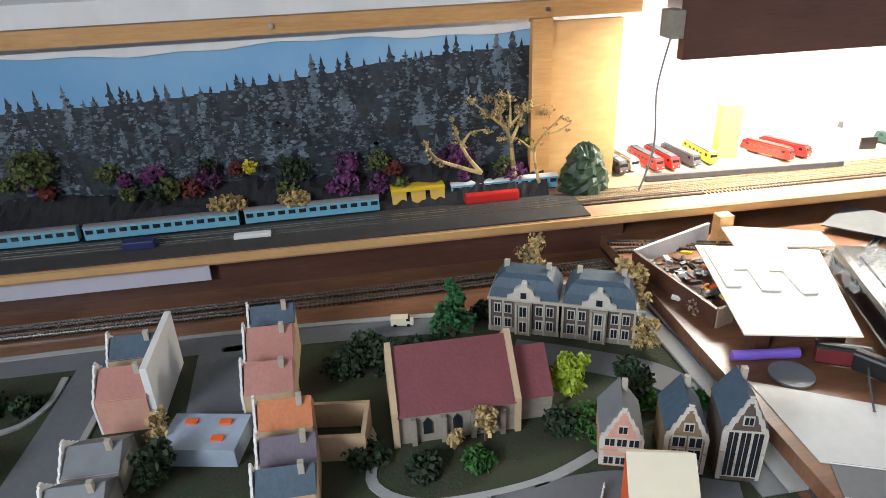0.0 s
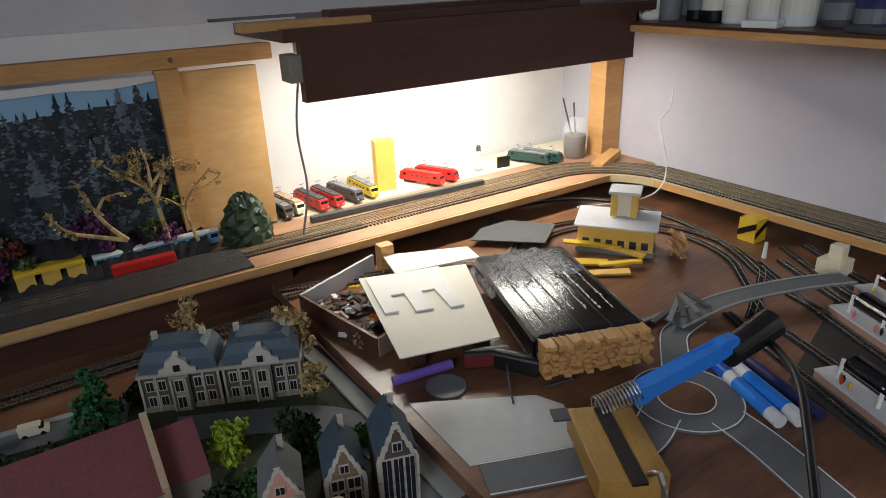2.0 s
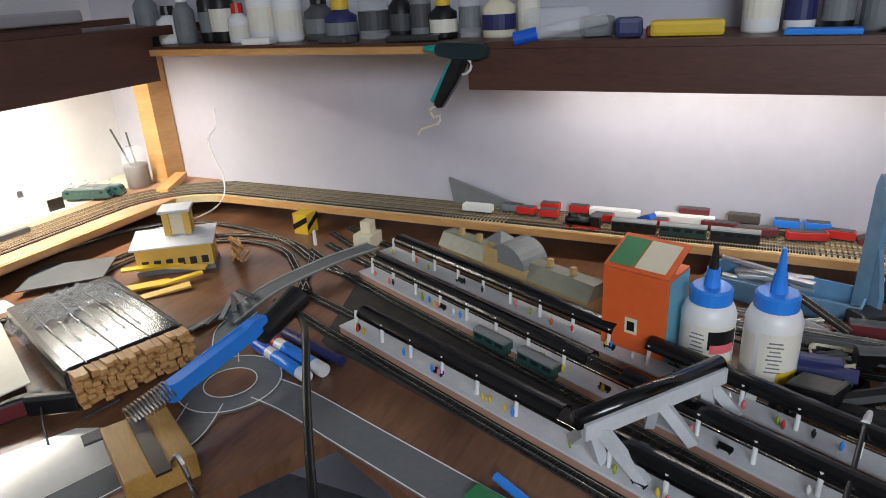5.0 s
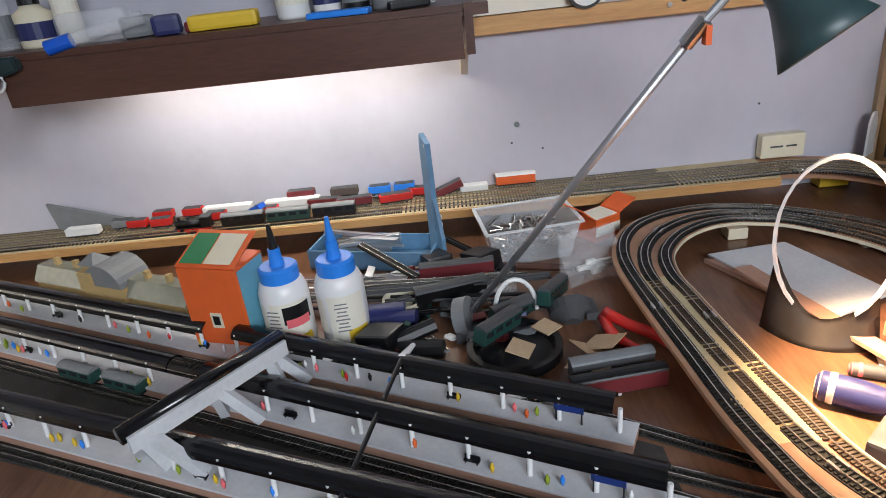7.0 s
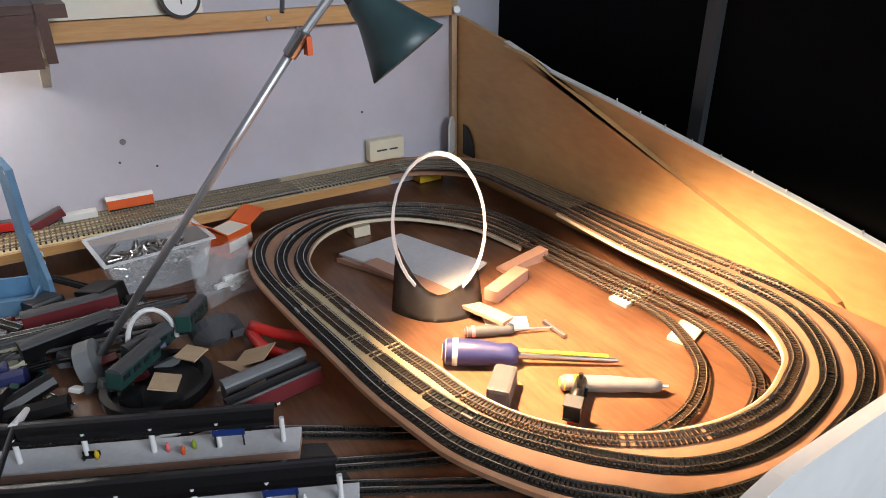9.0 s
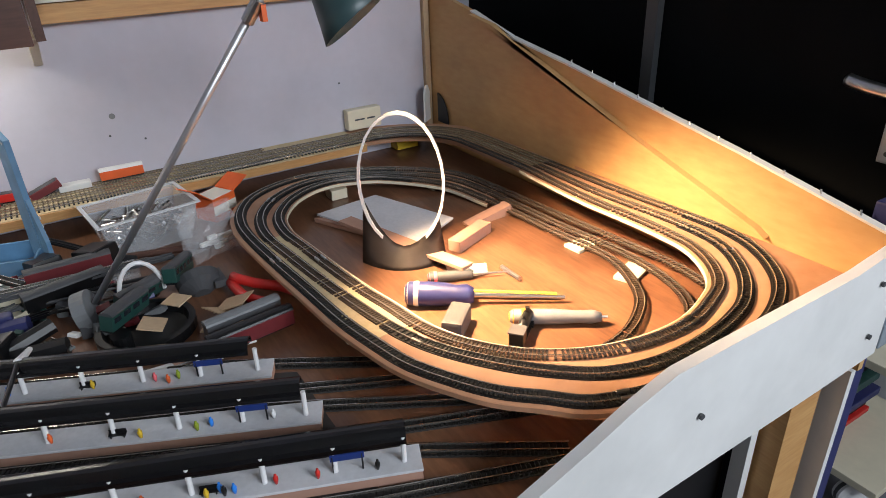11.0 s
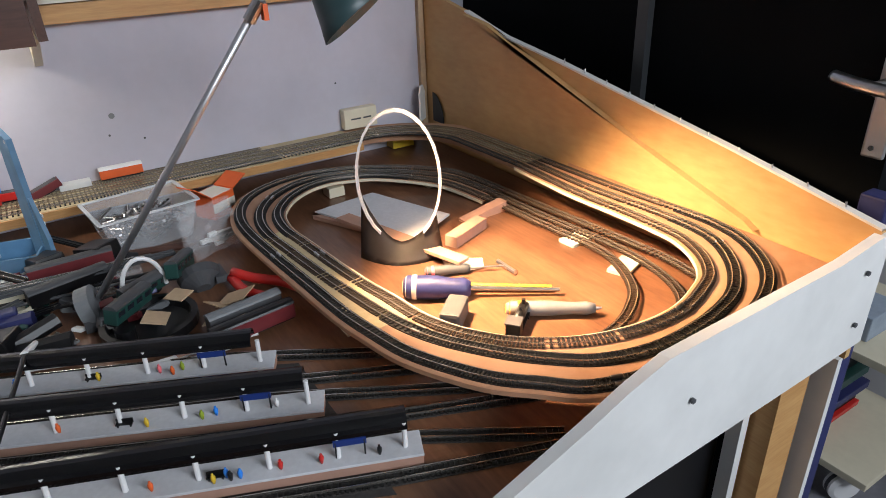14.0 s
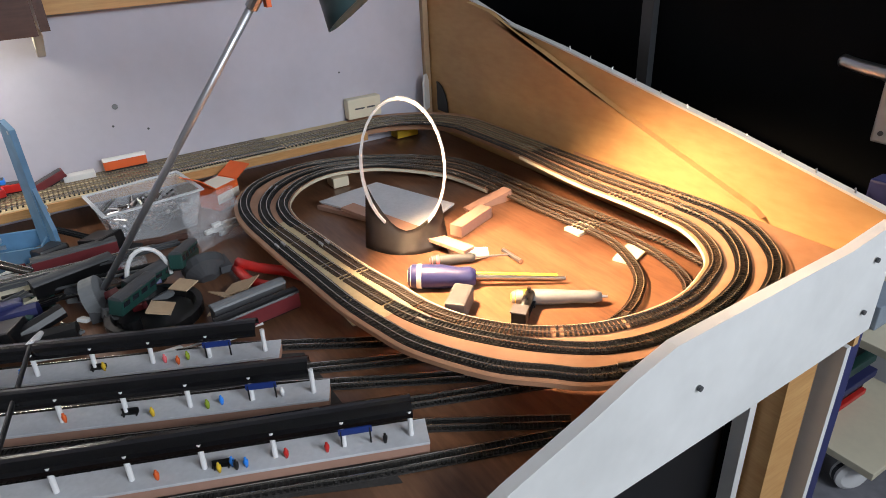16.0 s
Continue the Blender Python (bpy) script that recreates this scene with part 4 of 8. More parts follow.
for k in range(2):
    track([(-0.85, 0.885 + 0.025 * k, 0.826), (0.0, 0.885 + 0.025 * k, 0.826), (0.42, 0.90 + 0.02 * k, 0.826)], "dark hidden track below the shelf", "hidden tracks")

# ---- the model town ----
Z = 0.826
bm = bmesh.new()
slab(bm, [(-0.60, 0.835), (-0.60, 0.36), (0.415, 0.37), (0.43, 0.62), (0.415, 0.80), (0.15, 0.79), (-0.2, 0.815)], 0.8245, Z)
solid("town_ground", bm, "grass", "dark rough grass and earth of the model town", "ground", kind="structure")


def street(pts, w, label, mt="road_grey", z=Z, h=0.0012):
    bm = bmesh.new()
    ribbon(bm, smooth_path([(x, y, z) for x, y in pts]), -w / 2, w / 2, 0, h)
    return solid("road", bm, mt, label, "road", "model streets", kind="structure")


street([(-0.60, 0.80), (-0.2, 0.80), (0.1, 0.785), (0.16, 0.775)], 0.045, "grey model street behind the houses")
street([(-0.60, 0.822), (-0.2, 0.825), (0.1, 0.81), (0.17, 0.795)], 0.010, "pale pavement along the street", "pave", Z, 0.003)
street([(-0.365, 0.79), (-0.368, 0.68), (-0.375, 0.55), (-0.38, 0.40)], 0.062, "grey model street between the blocks")
street([(-0.335, 0.76), (-0.337, 0.68), (-0.342, 0.55), (-0.345, 0.42)], 0.008, "pale kerb of the model street", "pave", Z, 0.003)
street([(-0.405, 0.76), (-0.407, 0.70), (-0.44, 0.66), (-0.55, 0.655)], 0.008, "pale kerb of the model street", "pave", Z, 0.003)
street([(-0.20, 0.79), (-0.195, 0.70), (-0.19, 0.62)], 0.07, "grey courtyard street between the blocks")
street([(-0.02, 0.62), (0.0, 0.55), (-0.005, 0.49), (0.05, 0.455), (0.16, 0.46), (0.24, 0.49)], 0.012, "pale path round the church", "pave")
street([(0.20, 0.70), (0.28, 0.66), (0.37, 0.60), (0.40, 0.50), (0.405, 0.40)], 0.05, "grey model street by the row houses")
street([(0.0, 0.43), (0.12, 0.43), (0.24, 0.44), (0.36, 0.40)], 0.045, "grey model street before the church")
street([(0.405, 0.795), (0.412, 0.70), (0.415, 0.60), (0.418, 0.50), (0.42, 0.40)], 0.022, "pale pavement along the town edge", "pave", Z, 0.004)
bm = bmesh.new()
rng = random.Random(2)
for c, r, n in (((0.255, 0.535, Z + 0.004), 0.035, 500), ((0.32, 0.56, Z + 0.006), 0.03, 400)):
    clump(bm, c, r, n, 0.003, rng, 0.3)
lawn = solid("bright_hedge", bm, "grass_bright", "bright green foam hedge by the row houses", "hedge")


def window_part(b, x, y, z, w, h, mt="window_dark", ax="y", fr="plaster"):
    bm = bmesh.new()
    box(bm, (x, y, z), (w + 0.002, 0.0012, h + 0.002) if ax == "y" else (0.0012, w + 0.002, h + 0.002))
    f = part("window", bm, fr, b)
    bm = bmesh.new()
    o = -0.0008 if y < 0 or ax != "y" else 0.0008
    if ax == "y":
        box(bm, (x - w * 0.26, y + o, z), (w * 0.42, 0.0008, h * 0.9))
    else:
        box(bm, (x + o, y - w * 0.26, z), (0.0008, w * 0.42, h * 0.9))
    part("pane", bm, mt, f)
    bm = bmesh.new()
    if ax == "y":
        box(bm, (x + w * 0.26, y + o, z), (w * 0.42, 0.0008, h * 0.9))
    else:
        box(bm, (x + o, y + w * 0.26, z), (0.0008, w * 0.42, h * 0.9))
    part("pane", bm, mt, f)


def gable_outline(w, zb, zt, steps=4):
    """A stepped and curled gable, wide at zb and narrow at zt."""
    left = []
    for i in range(steps):
        x = w / 2 * (1 - i / steps)
        z = zb + (zt - zb) * i / steps
        left += [(-x - 0.001, z), (-x + 0.001, z + (zt - zb) / steps * 0.6), (-x + w / 2 / steps * 0.7, z + (zt - zb) / steps * 0.75)]
    left.append((-w * 0.07, zt))
    return [(-w / 2, 0)] + left + [(-x, z) for x, z in left[::-1]] + [(w / 2, 0)]


def row_house(m, w, d, h, rh, wall, roof, gable, label, nx=3, nz=2, gtop=None):
    """A narrow house: facade to -y with a shaped gable, a saddle roof behind it."""
    b = thing("row_house", m, label, "house", "model houses")
    part("wall_shell", mesh(box, (0, d / 2, h / 2), (w, d, h)), wall, b)
    bm = bmesh.new()
    prism(bm, [(-w / 2 - 0.001, h - 0.001), (0, h + rh), (w / 2 + 0.001, h - 0.001)], 0.002, d + 0.001)
    part("roof", bm, roof, b)
    bm = bmesh.new()
    prism(bm, gable_outline(w, h * 0.9, gtop or h + rh + 0.007), -0.0025, 0.0)
    part("gable_trim", bm, gable, b, "pale scrolled gable edge")
    bm = bmesh.new()
    prism(bm, [(x * 0.80, z * (0.93 if z > h * 0.8 else 1.0)) for x, z in gable_outline(w, h * 0.9, gtop or h + rh + 0.007)], -0.0030, -0.0006)
    part("gable_facade", bm, wall, b)
    for i in range(nx):
        for j in range(nz):
            window_part(b, (i - (nx - 1) / 2) * w / (nx + 0.55), -0.0036, h * (0.22 + 0.62 * j / max(1, nz - 1)), w / (nx + 1.3), h * 0.24)
    window_part(b, 0, -0.0036, h + rh * 0.35, w * 0.2, rh * 0.3)
    part("cornice", mesh(box, (0, -0.0032, h * 0.54), (w, 0.0022, 0.0014)), "stone_light", b)
    part("door", mesh(box, (w * 0.3, -0.0036, h * 0.085), (w * 0.2, 0.001, h * 0.16)), "brick", b)
    part("chimney", mesh(box, (w * 0.1, d * 0.8, h + rh), (0.006, 0.006, 0.014)), "stone_light", b)
    return b


def mansion(m, label):
    b = thing("mansion", m, label, "house", "model houses")
    w, d, h = 0.098, 0.062, 0.053
    part("wall_shell", mesh(box, (0, d / 2, h / 2), (w, d, h)), "brick", b)
    part("plinth", mesh(box, (0, d / 2 - 0.0005, 0.004), (w + 0.003, d + 0.002, 0.008)), "stone", b)
    part("cornice", mesh(box, (0, d / 2, h + 0.001), (w + 0.005, d + 0.005, 0.004)), "stone_light", b)
    bm = bmesh.new()
    k = [(w / 2, 0), (w / 2 * 0.93, 0.014), (w / 2 * 0.78, 0.027), (w / 2 * 0.6, 0.032)]
    rings = []
    for x, z in k:
        y0 = d / 2 * (x / (w / 2)) ** 1.3
        rings.append([bm.verts.new((sx * x, d / 2 + sy * y0, h + 0.003 + z)) for sx, sy in ((-1, -1), (1, -1), (1, 1), (-1, 1))])
    for a, c in zip(rings, rings[1:]):
        for q in range(4):
            bm.faces.new((a[q], a[(q + 1) % 4], c[(q + 1) % 4], c[q]))
    bm.faces.new(rings[-1])
    part("mansard_roof", bm, "roof_blue", b)
    bm = bmesh.new()
    prism(bm, [(-0.023, 0), (-0.023, 0.006), (-0.015, 0.009), (-0.013, 0.017), (-0.005, 0.022), (-0.003, 0.027), (0.003, 0.027), (0.005, 0.022), (0.013, 0.017), (0.015, 0.009), (0.023, 0.006), (0.023, 0)], -0.003, 0.012, Matrix.Translation((0, 0, h + 0.002)))
    g = part("dormer_gable", bm, "plaster", b)
    part("dormer_window", mesh(box, (0, -0.0036, h + 0.010), (0.008, 0.001, 0.009)), "window_dark", g)
    for x in (-0.037, -0.022, 0.022, 0.037):
        for z in (0.016, 0.039):
            window_part(b, x, -0.0008, z, 0.0085, 0.014)
    for z in (0.014, 0.039):
        window_part(b, 0, -0.0065, z, 0.010, 0.017)
    part("porch", mesh(box, (0, -0.003, 0.026), (0.024, 0.006, 0.052)), "stone", b)
    for x in (-0.009, 0.009):
        part("column", mesh(rod, (x, -0.008, 0.002), (x, -0.008, 0.05), 0.0016, 8), "stone_light", b)
    for x in (-0.048, -0.029, 0.029, 0.048):
        part("pilaster", mesh(box, (x, -0.001, 0.027), (0.003, 0.003, 0.052)), "stone_light", b)
    for x in (-0.03, 0.03):
        part("chimney", mesh(box, (x, d / 2 + 0.006, h + 0.036), (0.007, 0.006, 0.016)), "stone_light", b)
    return b


mansion(pose(0.224, 0.738, Z, 0, 0, -24), "grey brick mansion with a slate mansard roof and pale gable")
mansion(pose(0.318, 0.696, Z, 0, 0, -24), "grey brick mansion with a slate mansard roof beside its twin")

# church
ch = thing("church", pose(0.095, 0.60, Z, 0, 0, 0), "brick church with a plain dark red roof", "church")
part("wall_shell", mesh(box, (0, 0, 0.022), (0.136, 0.108, 0.044)), "stone", ch)
bm = bmesh.new()
prism(bm, [(-0.060, 0.042), (0, 0.098), (0.060, 0.042)], -0.068, 0.068, Matrix.Rotation(radians(90), 4, "Z"))
part("roof", bm, "roof_red", ch)
for x in (-0.070, 0.070):
    bm = bmesh.new()
    prism(bm, [(-0.059, 0.0), (-0.059, 0.048), (0, 0.104), (0.059, 0.048), (0.059, 0.0)], -0.0035, 0.0035, Matrix.Translation((x, 0, 0)) @ Matrix.Rotation(radians(90), 4, "Z"))
    part("gable_wall", bm, "tan", ch)
part("choir_wall", mesh(box, (0.094, 0, 0.018), (0.044, 0.08, 0.036)), "stone", ch)
bm = bmesh.new()
prism(bm, [(-0.046, 0.034), (0, 0.078), (0.046, 0.034)], -0.116, -0.073, Matrix.Rotation(radians(90), 4, "Z"))
part("choir_roof", bm, "roof_red", ch)
for i in range(4):
    part("buttress", mesh(box, (-0.05 + 0.034 * i, -0.056, 0.018), (0.006, 0.008, 0.036)), "stone", ch)
for i in range(3):
    bm = bmesh.new()
    prism(bm, [(-0.005, 0), (-0.005, 0.016), (0, 0.023), (0.005, 0.016), (0.005, 0)], -0.0558, -0.0545, Matrix.Translation((-0.034 + 0.034 * i, 0, 0.012)))
    part("pointed_window", bm, "window_dark", ch)

# stepped-gable row houses at the street corner
row_house(pose(0.258, 0.470, Z, 0, 0, -18), 0.044, 0.06, 0.040, 0.030, "salmon", "roof_grey", "plaster", "salmon row house with a curled gable", 3, 2)
row_house(pose(0.318, 0.448, Z, 0, 0, -18), 0.042, 0.06, 0.052, 0.030, "ochre_brick", "roof_blue", "plaster", "pale row house with a curled gable", 2, 3)
row_house(pose(0.368, 0.428, Z, 0, 0, -18), 0.042, 0.06, 0.068, 0.032, "brick", "roof_blue", "plaster", "tall grey brick row house with white windows", 3, 4)
bm = bmesh.new()
b = thing("card_house", pose(0.262, 0.395, Z, 0, 0, -14), "unfinished house with a cream card roof and orange front", "house", "model houses")
part("wall_shell", mesh(box, (0, 0, 0.03), (0.055, 0.05, 0.06)), "orange", b)
bm = bmesh.new()
prism(bm, [(-0.034, 0.055), (0.0, 0.083), (0.034, 0.055), (0.034, 0.057), (0.0, 0.0855), (-0.034, 0.057)], -0.03, 0.033, Matrix.Rotation(radians(90), 4, "Z"))
part("roof", bm, "cream", b)

# white-fronted rows: facades look west
for (x, y, w, h, rh, wall, roof, lab) in (
    (-0.150, 0.755, 0.034, 0.062, 0.020, "tan", "roof_blue", "narrow house with a slate roof and white gable"),
    (-0.150, 0.705, 0.062, 0.050, 0.030, "tan", "roof_pink", "house with a pink tiled roof and white gable edge"),
    (-0.148, 0.645, 0.056, 0.042, 0.026, "tan", "roof_pink", "house with a faded pink tiled roof"),
    (-0.122, 0.555, 0.040, 0.055, 0.024, "tan", "roof_orange", "house with a bright orange tiled roof"),
    (-0.118, 0.512, 0.040, 0.045, 0.020, "tan", "roof_purple", "house with a dark purple roof"),
    (-0.118, 0.468, 0.040, 0.045, 0.020, "tan", "roof_blue", "house with a slate blue roof"),
    (-0.320, 0.725, 0.048, 0.058, 0.020, "tan", "roof_blue", "house with a slate roof beside a white wall"),
    (-0.318, 0.665, 0.066, 0.048, 0.024, "salmon", "roof_pink", "house with a greyish pink roof"),
    (-0.325, 0.560, 0.060, 0.030, 0.018, "stone_light", "roof_grey", "low house with a grey slate roof"),
    (-0.325, 0.500, 0.050, 0.030, 0.018, "stone_light", "roof_grey", "low house with a grey slate roof"),
    (-0.500, 0.560, 0.060, 0.034, 0.02, "tan", "roof_orange", "house with an orange tiled roof"),
):
    row_house(pose(x, y, Z, 0, 0, -90), w, 0.058, h, rh, wall, roof, "white_paint", lab, 3, 2)
bm = bmesh.new()
box(bm, (-0.256, 0.70, Z + 0.042), (0.008, 0.13, 0.084))
solid("party_wall", bm, "white_paint", "bare white wall standing behind the houses", "wall")
yard = thing("yard_shed", pose(-0.045, 0.565, Z, 0, 0, -8), "ochre walled yard with an open top", "yard")
for c, s in (((0, -0.028, 0.017), (0.08, 0.005, 0.034)), ((0, 0.028, 0.017), (0.08, 0.005, 0.034)), ((-0.0375, 0, 0.017), (0.005, 0.051, 0.034)), ((0.0375, 0, 0.017), (0.005, 0.051, 0.034))):
    part("yard_wall", mesh(box, c, s), "tan", yard)
blue = thing("blue_patio", pose(-0.19, 0.585, Z, 0, 0, -12), "pale blue flat-roofed annex with orange hatches", "annex")
part("body", mesh(box, (0, 0, 0.012), (0.09, 0.06, 0.024)), "pale_blue", blue)
for x, y in ((-0.02, 0.015), (0.02, -0.012), (0.02, 0.015)):
    part("hatch", mesh(box, (x, y, 0.025), (0.014, 0.008, 0.003)), "orange", blue)
van = thing("model_van", pose(0.055, 0.795, Z, 0, 0, -8), "small cream model delivery van", "van")
bm = bmesh.new()
prism(bm, [(-0.016, 0.003), (-0.016, 0.016), (0.008, 0.016), (0.013, 0.010), (0.017, 0.009), (0.017, 0.003)], -0.006, 0.006)
part("body", bm, "cream", van)
for x in (-0.010, 0.010):
    part("wheel", mesh(rod, (x, -0.0065, 0.003), (x, 0.0065, 0.003), 0.003, 10), "black", van)
bm = bmesh.new()
prism(bm, [(0.007, 0.0105), (0.007, 0.0145), (0.010, 0.0145), (0.0125, 0.0105)], -0.0063, 0.0063)
part("window", bm, "window_dark", van)


def tree(x, y, z, h, r, mt, label, n=900, size=0.004, lobes=9, seed=1, trunk=0.35, conic=False, bark="bark"):
    rng = random.Random(seed)
    t = thing("model_tree", pose(x, y, z), label, "tree", "model trees")
    bm = bmesh.new()
    rod(bm, (0, 0, 0), (0.002, 0, h * 0.75), 0.0035 * h / 0.08, 8, 0.0012)
    for k in range(5):
        a = rng.random() * 6.28
        rod(bm, (0, 0, h * (trunk + 0.08 * k)), (r * 0.7 * math.cos(a), r * 0.7 * math.sin(a), h * (trunk + 0.16 + 0.1 * k)), 0.0014, 5, 0.0005)
    part("trunk", bm, bark, t)
    bm = bmesh.new()
    for k in range(lobes):
        u = k / max(1, lobes - 1)
        a = rng.random() * 6.28
        if conic:
            rr = r * (1 - 0.8 * u)
            c = (rr * 0.5 * math.cos(a), rr * 0.5 * math.sin(a), h * (0.15 + 0.78 * u))
            clump(bm, c, rr * 0.75, int(n / lobes), size, rng, 0.7)
        else:
            c = (r * 0.6 * math.cos(a) * rng.random() ** 0.5, r * 0.6 * math.sin(a) * rng.random() ** 0.5, h * (trunk + 0.12) + (h * (1 - trunk) - r * 0.6) * u)
            clump(bm, c, r * (0.42 + 0.2 * rng.random()), int(n / lobes), size, rng, 0.8)
    part("crown", bm, mt, t)
    return t


tree(0.125, 0.752, Z, 0.095, 0.032, "leaf_green", "dense green foam tree behind the church", 1500, 0.0035, 12, 4, 0.1, True)
tree(0.243, 0.588, Z, 0.062, 0.024, "leaf_lime", "bright lime green foam tree", 1100, 0.0035, 10, 5, 0.22)
tree(0.318, 0.570, Z, 0.055, 0.027, "leaf_dark", "dark green foam tree", 1100, 0.0035, 10, 6, 0.15)
tree(0.255, 0.815, Z, 0.105, 0.03, "leaf_straw", "bare straw-coloured tree behind the mansion", 420, 0.003, 8, 7, 0.45)
tree(0.378, 0.725, Z, 0.105, 0.032, "leaf_straw", "straw-coloured tree beside the mansion", 520, 0.003, 9, 8, 0.3)
tree(0.375, 0.665, Z, 0.05, 0.02, "leaf_straw", "pale dry bush beside the mansion", 300, 0.003, 6, 9, 0.1)
tree(0.125, 0.535, Z, 0.05, 0.017, "leaf_straw", "small dry tree before the church wall", 260, 0.003, 6, 10, 0.3)
tree(0.09, 0.53, Z, 0.028, 0.012, "leaf_straw", "small dry shrub before the church wall", 150, 0.003, 5, 12, 0.2)
tree(-0.245, 0.60, Z, 0.05, 0.022, "leaf_straw", "rust and straw bush beside the house", 300, 0.003, 6, 13, 0.1)
tree(-0.235, 0.535, Z, 0.055, 0.026, "leaf_dark", "dark bush in the yard", 500, 0.004, 8, 14, 0.1)
for i, (x, y, r) in enumerate(((-0.03, 0.70, 0.03), (0.03, 0.70, 0.035), (0.07, 0.71, 0.03), (0.0, 0.74, 0.03), (0.15, 0.70, 0.025), (0.215, 0.54, 0.022), (-0.01, 0.53, 0.024), (0.18, 0.80, 0.02), (-0.48, 0.70, 0.03), (-0.43, 0.70, 0.02), (0.05, 0.50, 0.02), (0.11, 0.50, 0.018), (0.345, 0.51, 0.022), (0.385, 0.545, 0.018))):
    bm = bmesh.new()
    clump(bm, (x, y, Z + r * 0.3), r, 420, 0.0035, random.Random(40 + i), 0.6)
    solid("bush", bm, "leaf_dark" if i < 11 else "grass_bright", "low dark foam bush in the model town", "bush", "town bushes")
bike = thing("white_railing", pose(0.215, 0.415, Z, 0, 0, 60), "white bent wire railing on the street", "railing")
for k in range(4):
    part("hoop", mesh(tube, [(k * 0.008 + 0.006 * math.cos(a), 0, 0.012 * math.sin(a)) for a in (0, 0.6, 1.2, 1.9, 2.5, 3.14)], 0.0008, 6), "white_plastic", bike)

# ---- rolling stock ----
def coach(m, L, body, roof, label, group, band="window_dark", h=0.020, name="model_coach", wheels=True):
    c = thing(name, m, label, "train car", group)
    w = 0.0175
    bm = bmesh.new()
    box(bm, (0, 0, 0.007 + h / 2), (L, w, h), bevel=0.0012)
    part("body", bm, body, c)
    bm = bmesh.new()
    k = 6
    prism(bm, [(-w / 2 - 0.0003, 0)] + [(-w / 2 * math.cos(math.pi * j / k), 0.0045 * math.sin(math.pi * j / k)) for j in range(k + 1)] + [(w / 2 + 0.0003, 0)], -L / 2 - 0.0004, L / 2 + 0.0004, Matrix.Translation((0, 0, 0.0066 + h)) @ Matrix.Rotation(radians(90), 4, "Z"))
    part("roof", bm, roof, c)
    if band:
        n = max(2, int(L / 0.017))
        for s in (-1, 1):
            for j in range(n):
                x = -L / 2 + L * (j + 0.5) / n
                part("window", mesh(box, (x, s * (w / 2 + 0.0001), 0.007 + h * 0.66), (L / n * 0.66, 0.0008, h * 0.32)), band, c)
    part("underframe", mesh(box, (0, 0, 0.006), (L * 0.97, w * 0.7, 0.003)), "black", c)
    if wheels:
        for x in (-L * 0.38, -L * 0.28, L * 0.28, L * 0.38) if L > 0.1 else (-L * 0.3, L * 0.3):
            part("wheel_set", mesh(rod, (x, -0.0056, 0.0066), (x, 0.0056, 0.0066), 0.0032, 10), "dark_grey", c)
    return c


def electric(m, body, roof, label, L=0.112, group="parked locomotives"):
    c = thing("model_locomotive", m, label, "locomotive", group)
    w, h = 0.019, 0.020
    bm = bmesh.new()
    prism(bm, [(-L / 2, 0.006), (-L / 2, 0.013), (-L / 2 + 0.006, 0.006 + h), (L / 2 - 0.006, 0.006 + h), (L / 2, 0.013), (L / 2, 0.006)], -w / 2, w / 2)
    part("body", bm, body, c)
    part("roof", mesh(box, (0, 0, 0.0275), (L * 0.84, w * 0.8, 0.003), None, 0.001), roof, c)
    for s in (-1, 1):
        bm = bmesh.new()
        box(bm, (s * (L / 2 - 0.0026), 0, 0.0205), (0.0014, w * 0.8, 0.006), Matrix.Identity(4))
        part("cab_window", bm, "window_dark", c)
        part("bogie", mesh(box, (s * L * 0.28, 0, 0.004), (L * 0.26, w * 0.75, 0.006)), "black", c)
        for sy in (-1, 1):
            part("side_window", mesh(box, (s * L * 0.36, sy * (w / 2), 0.020), (0.008, 0.0008, 0.005)), "window_dark", c)
            part("lamp", mesh(rod, (s * (L / 2), sy * 0.006, 0.0105), (s * (L / 2 + 0.0006), sy * 0.006, 0.0105), 0.0012, 8), "white_plastic", c)
        x = s * L * 0.26
        part("pantograph", mesh(tube, [(x - 0.008, -0.004, 0.029), (x + 0.006, 0, 0.035), (x - 0.003, 0, 0.040), (x - 0.003, -0.006, 0.0405), (x - 0.003, 0.006, 0.0405)], 0.0005, 5), "dark_grey", c)
    for j in range(4):
        part("grille", mesh(box, (-L * 0.18 + L * 0.12 * j, 0, 0.0185), (L * 0.07, w + 0.0006, 0.004)), "dark_grey", c)
    return c


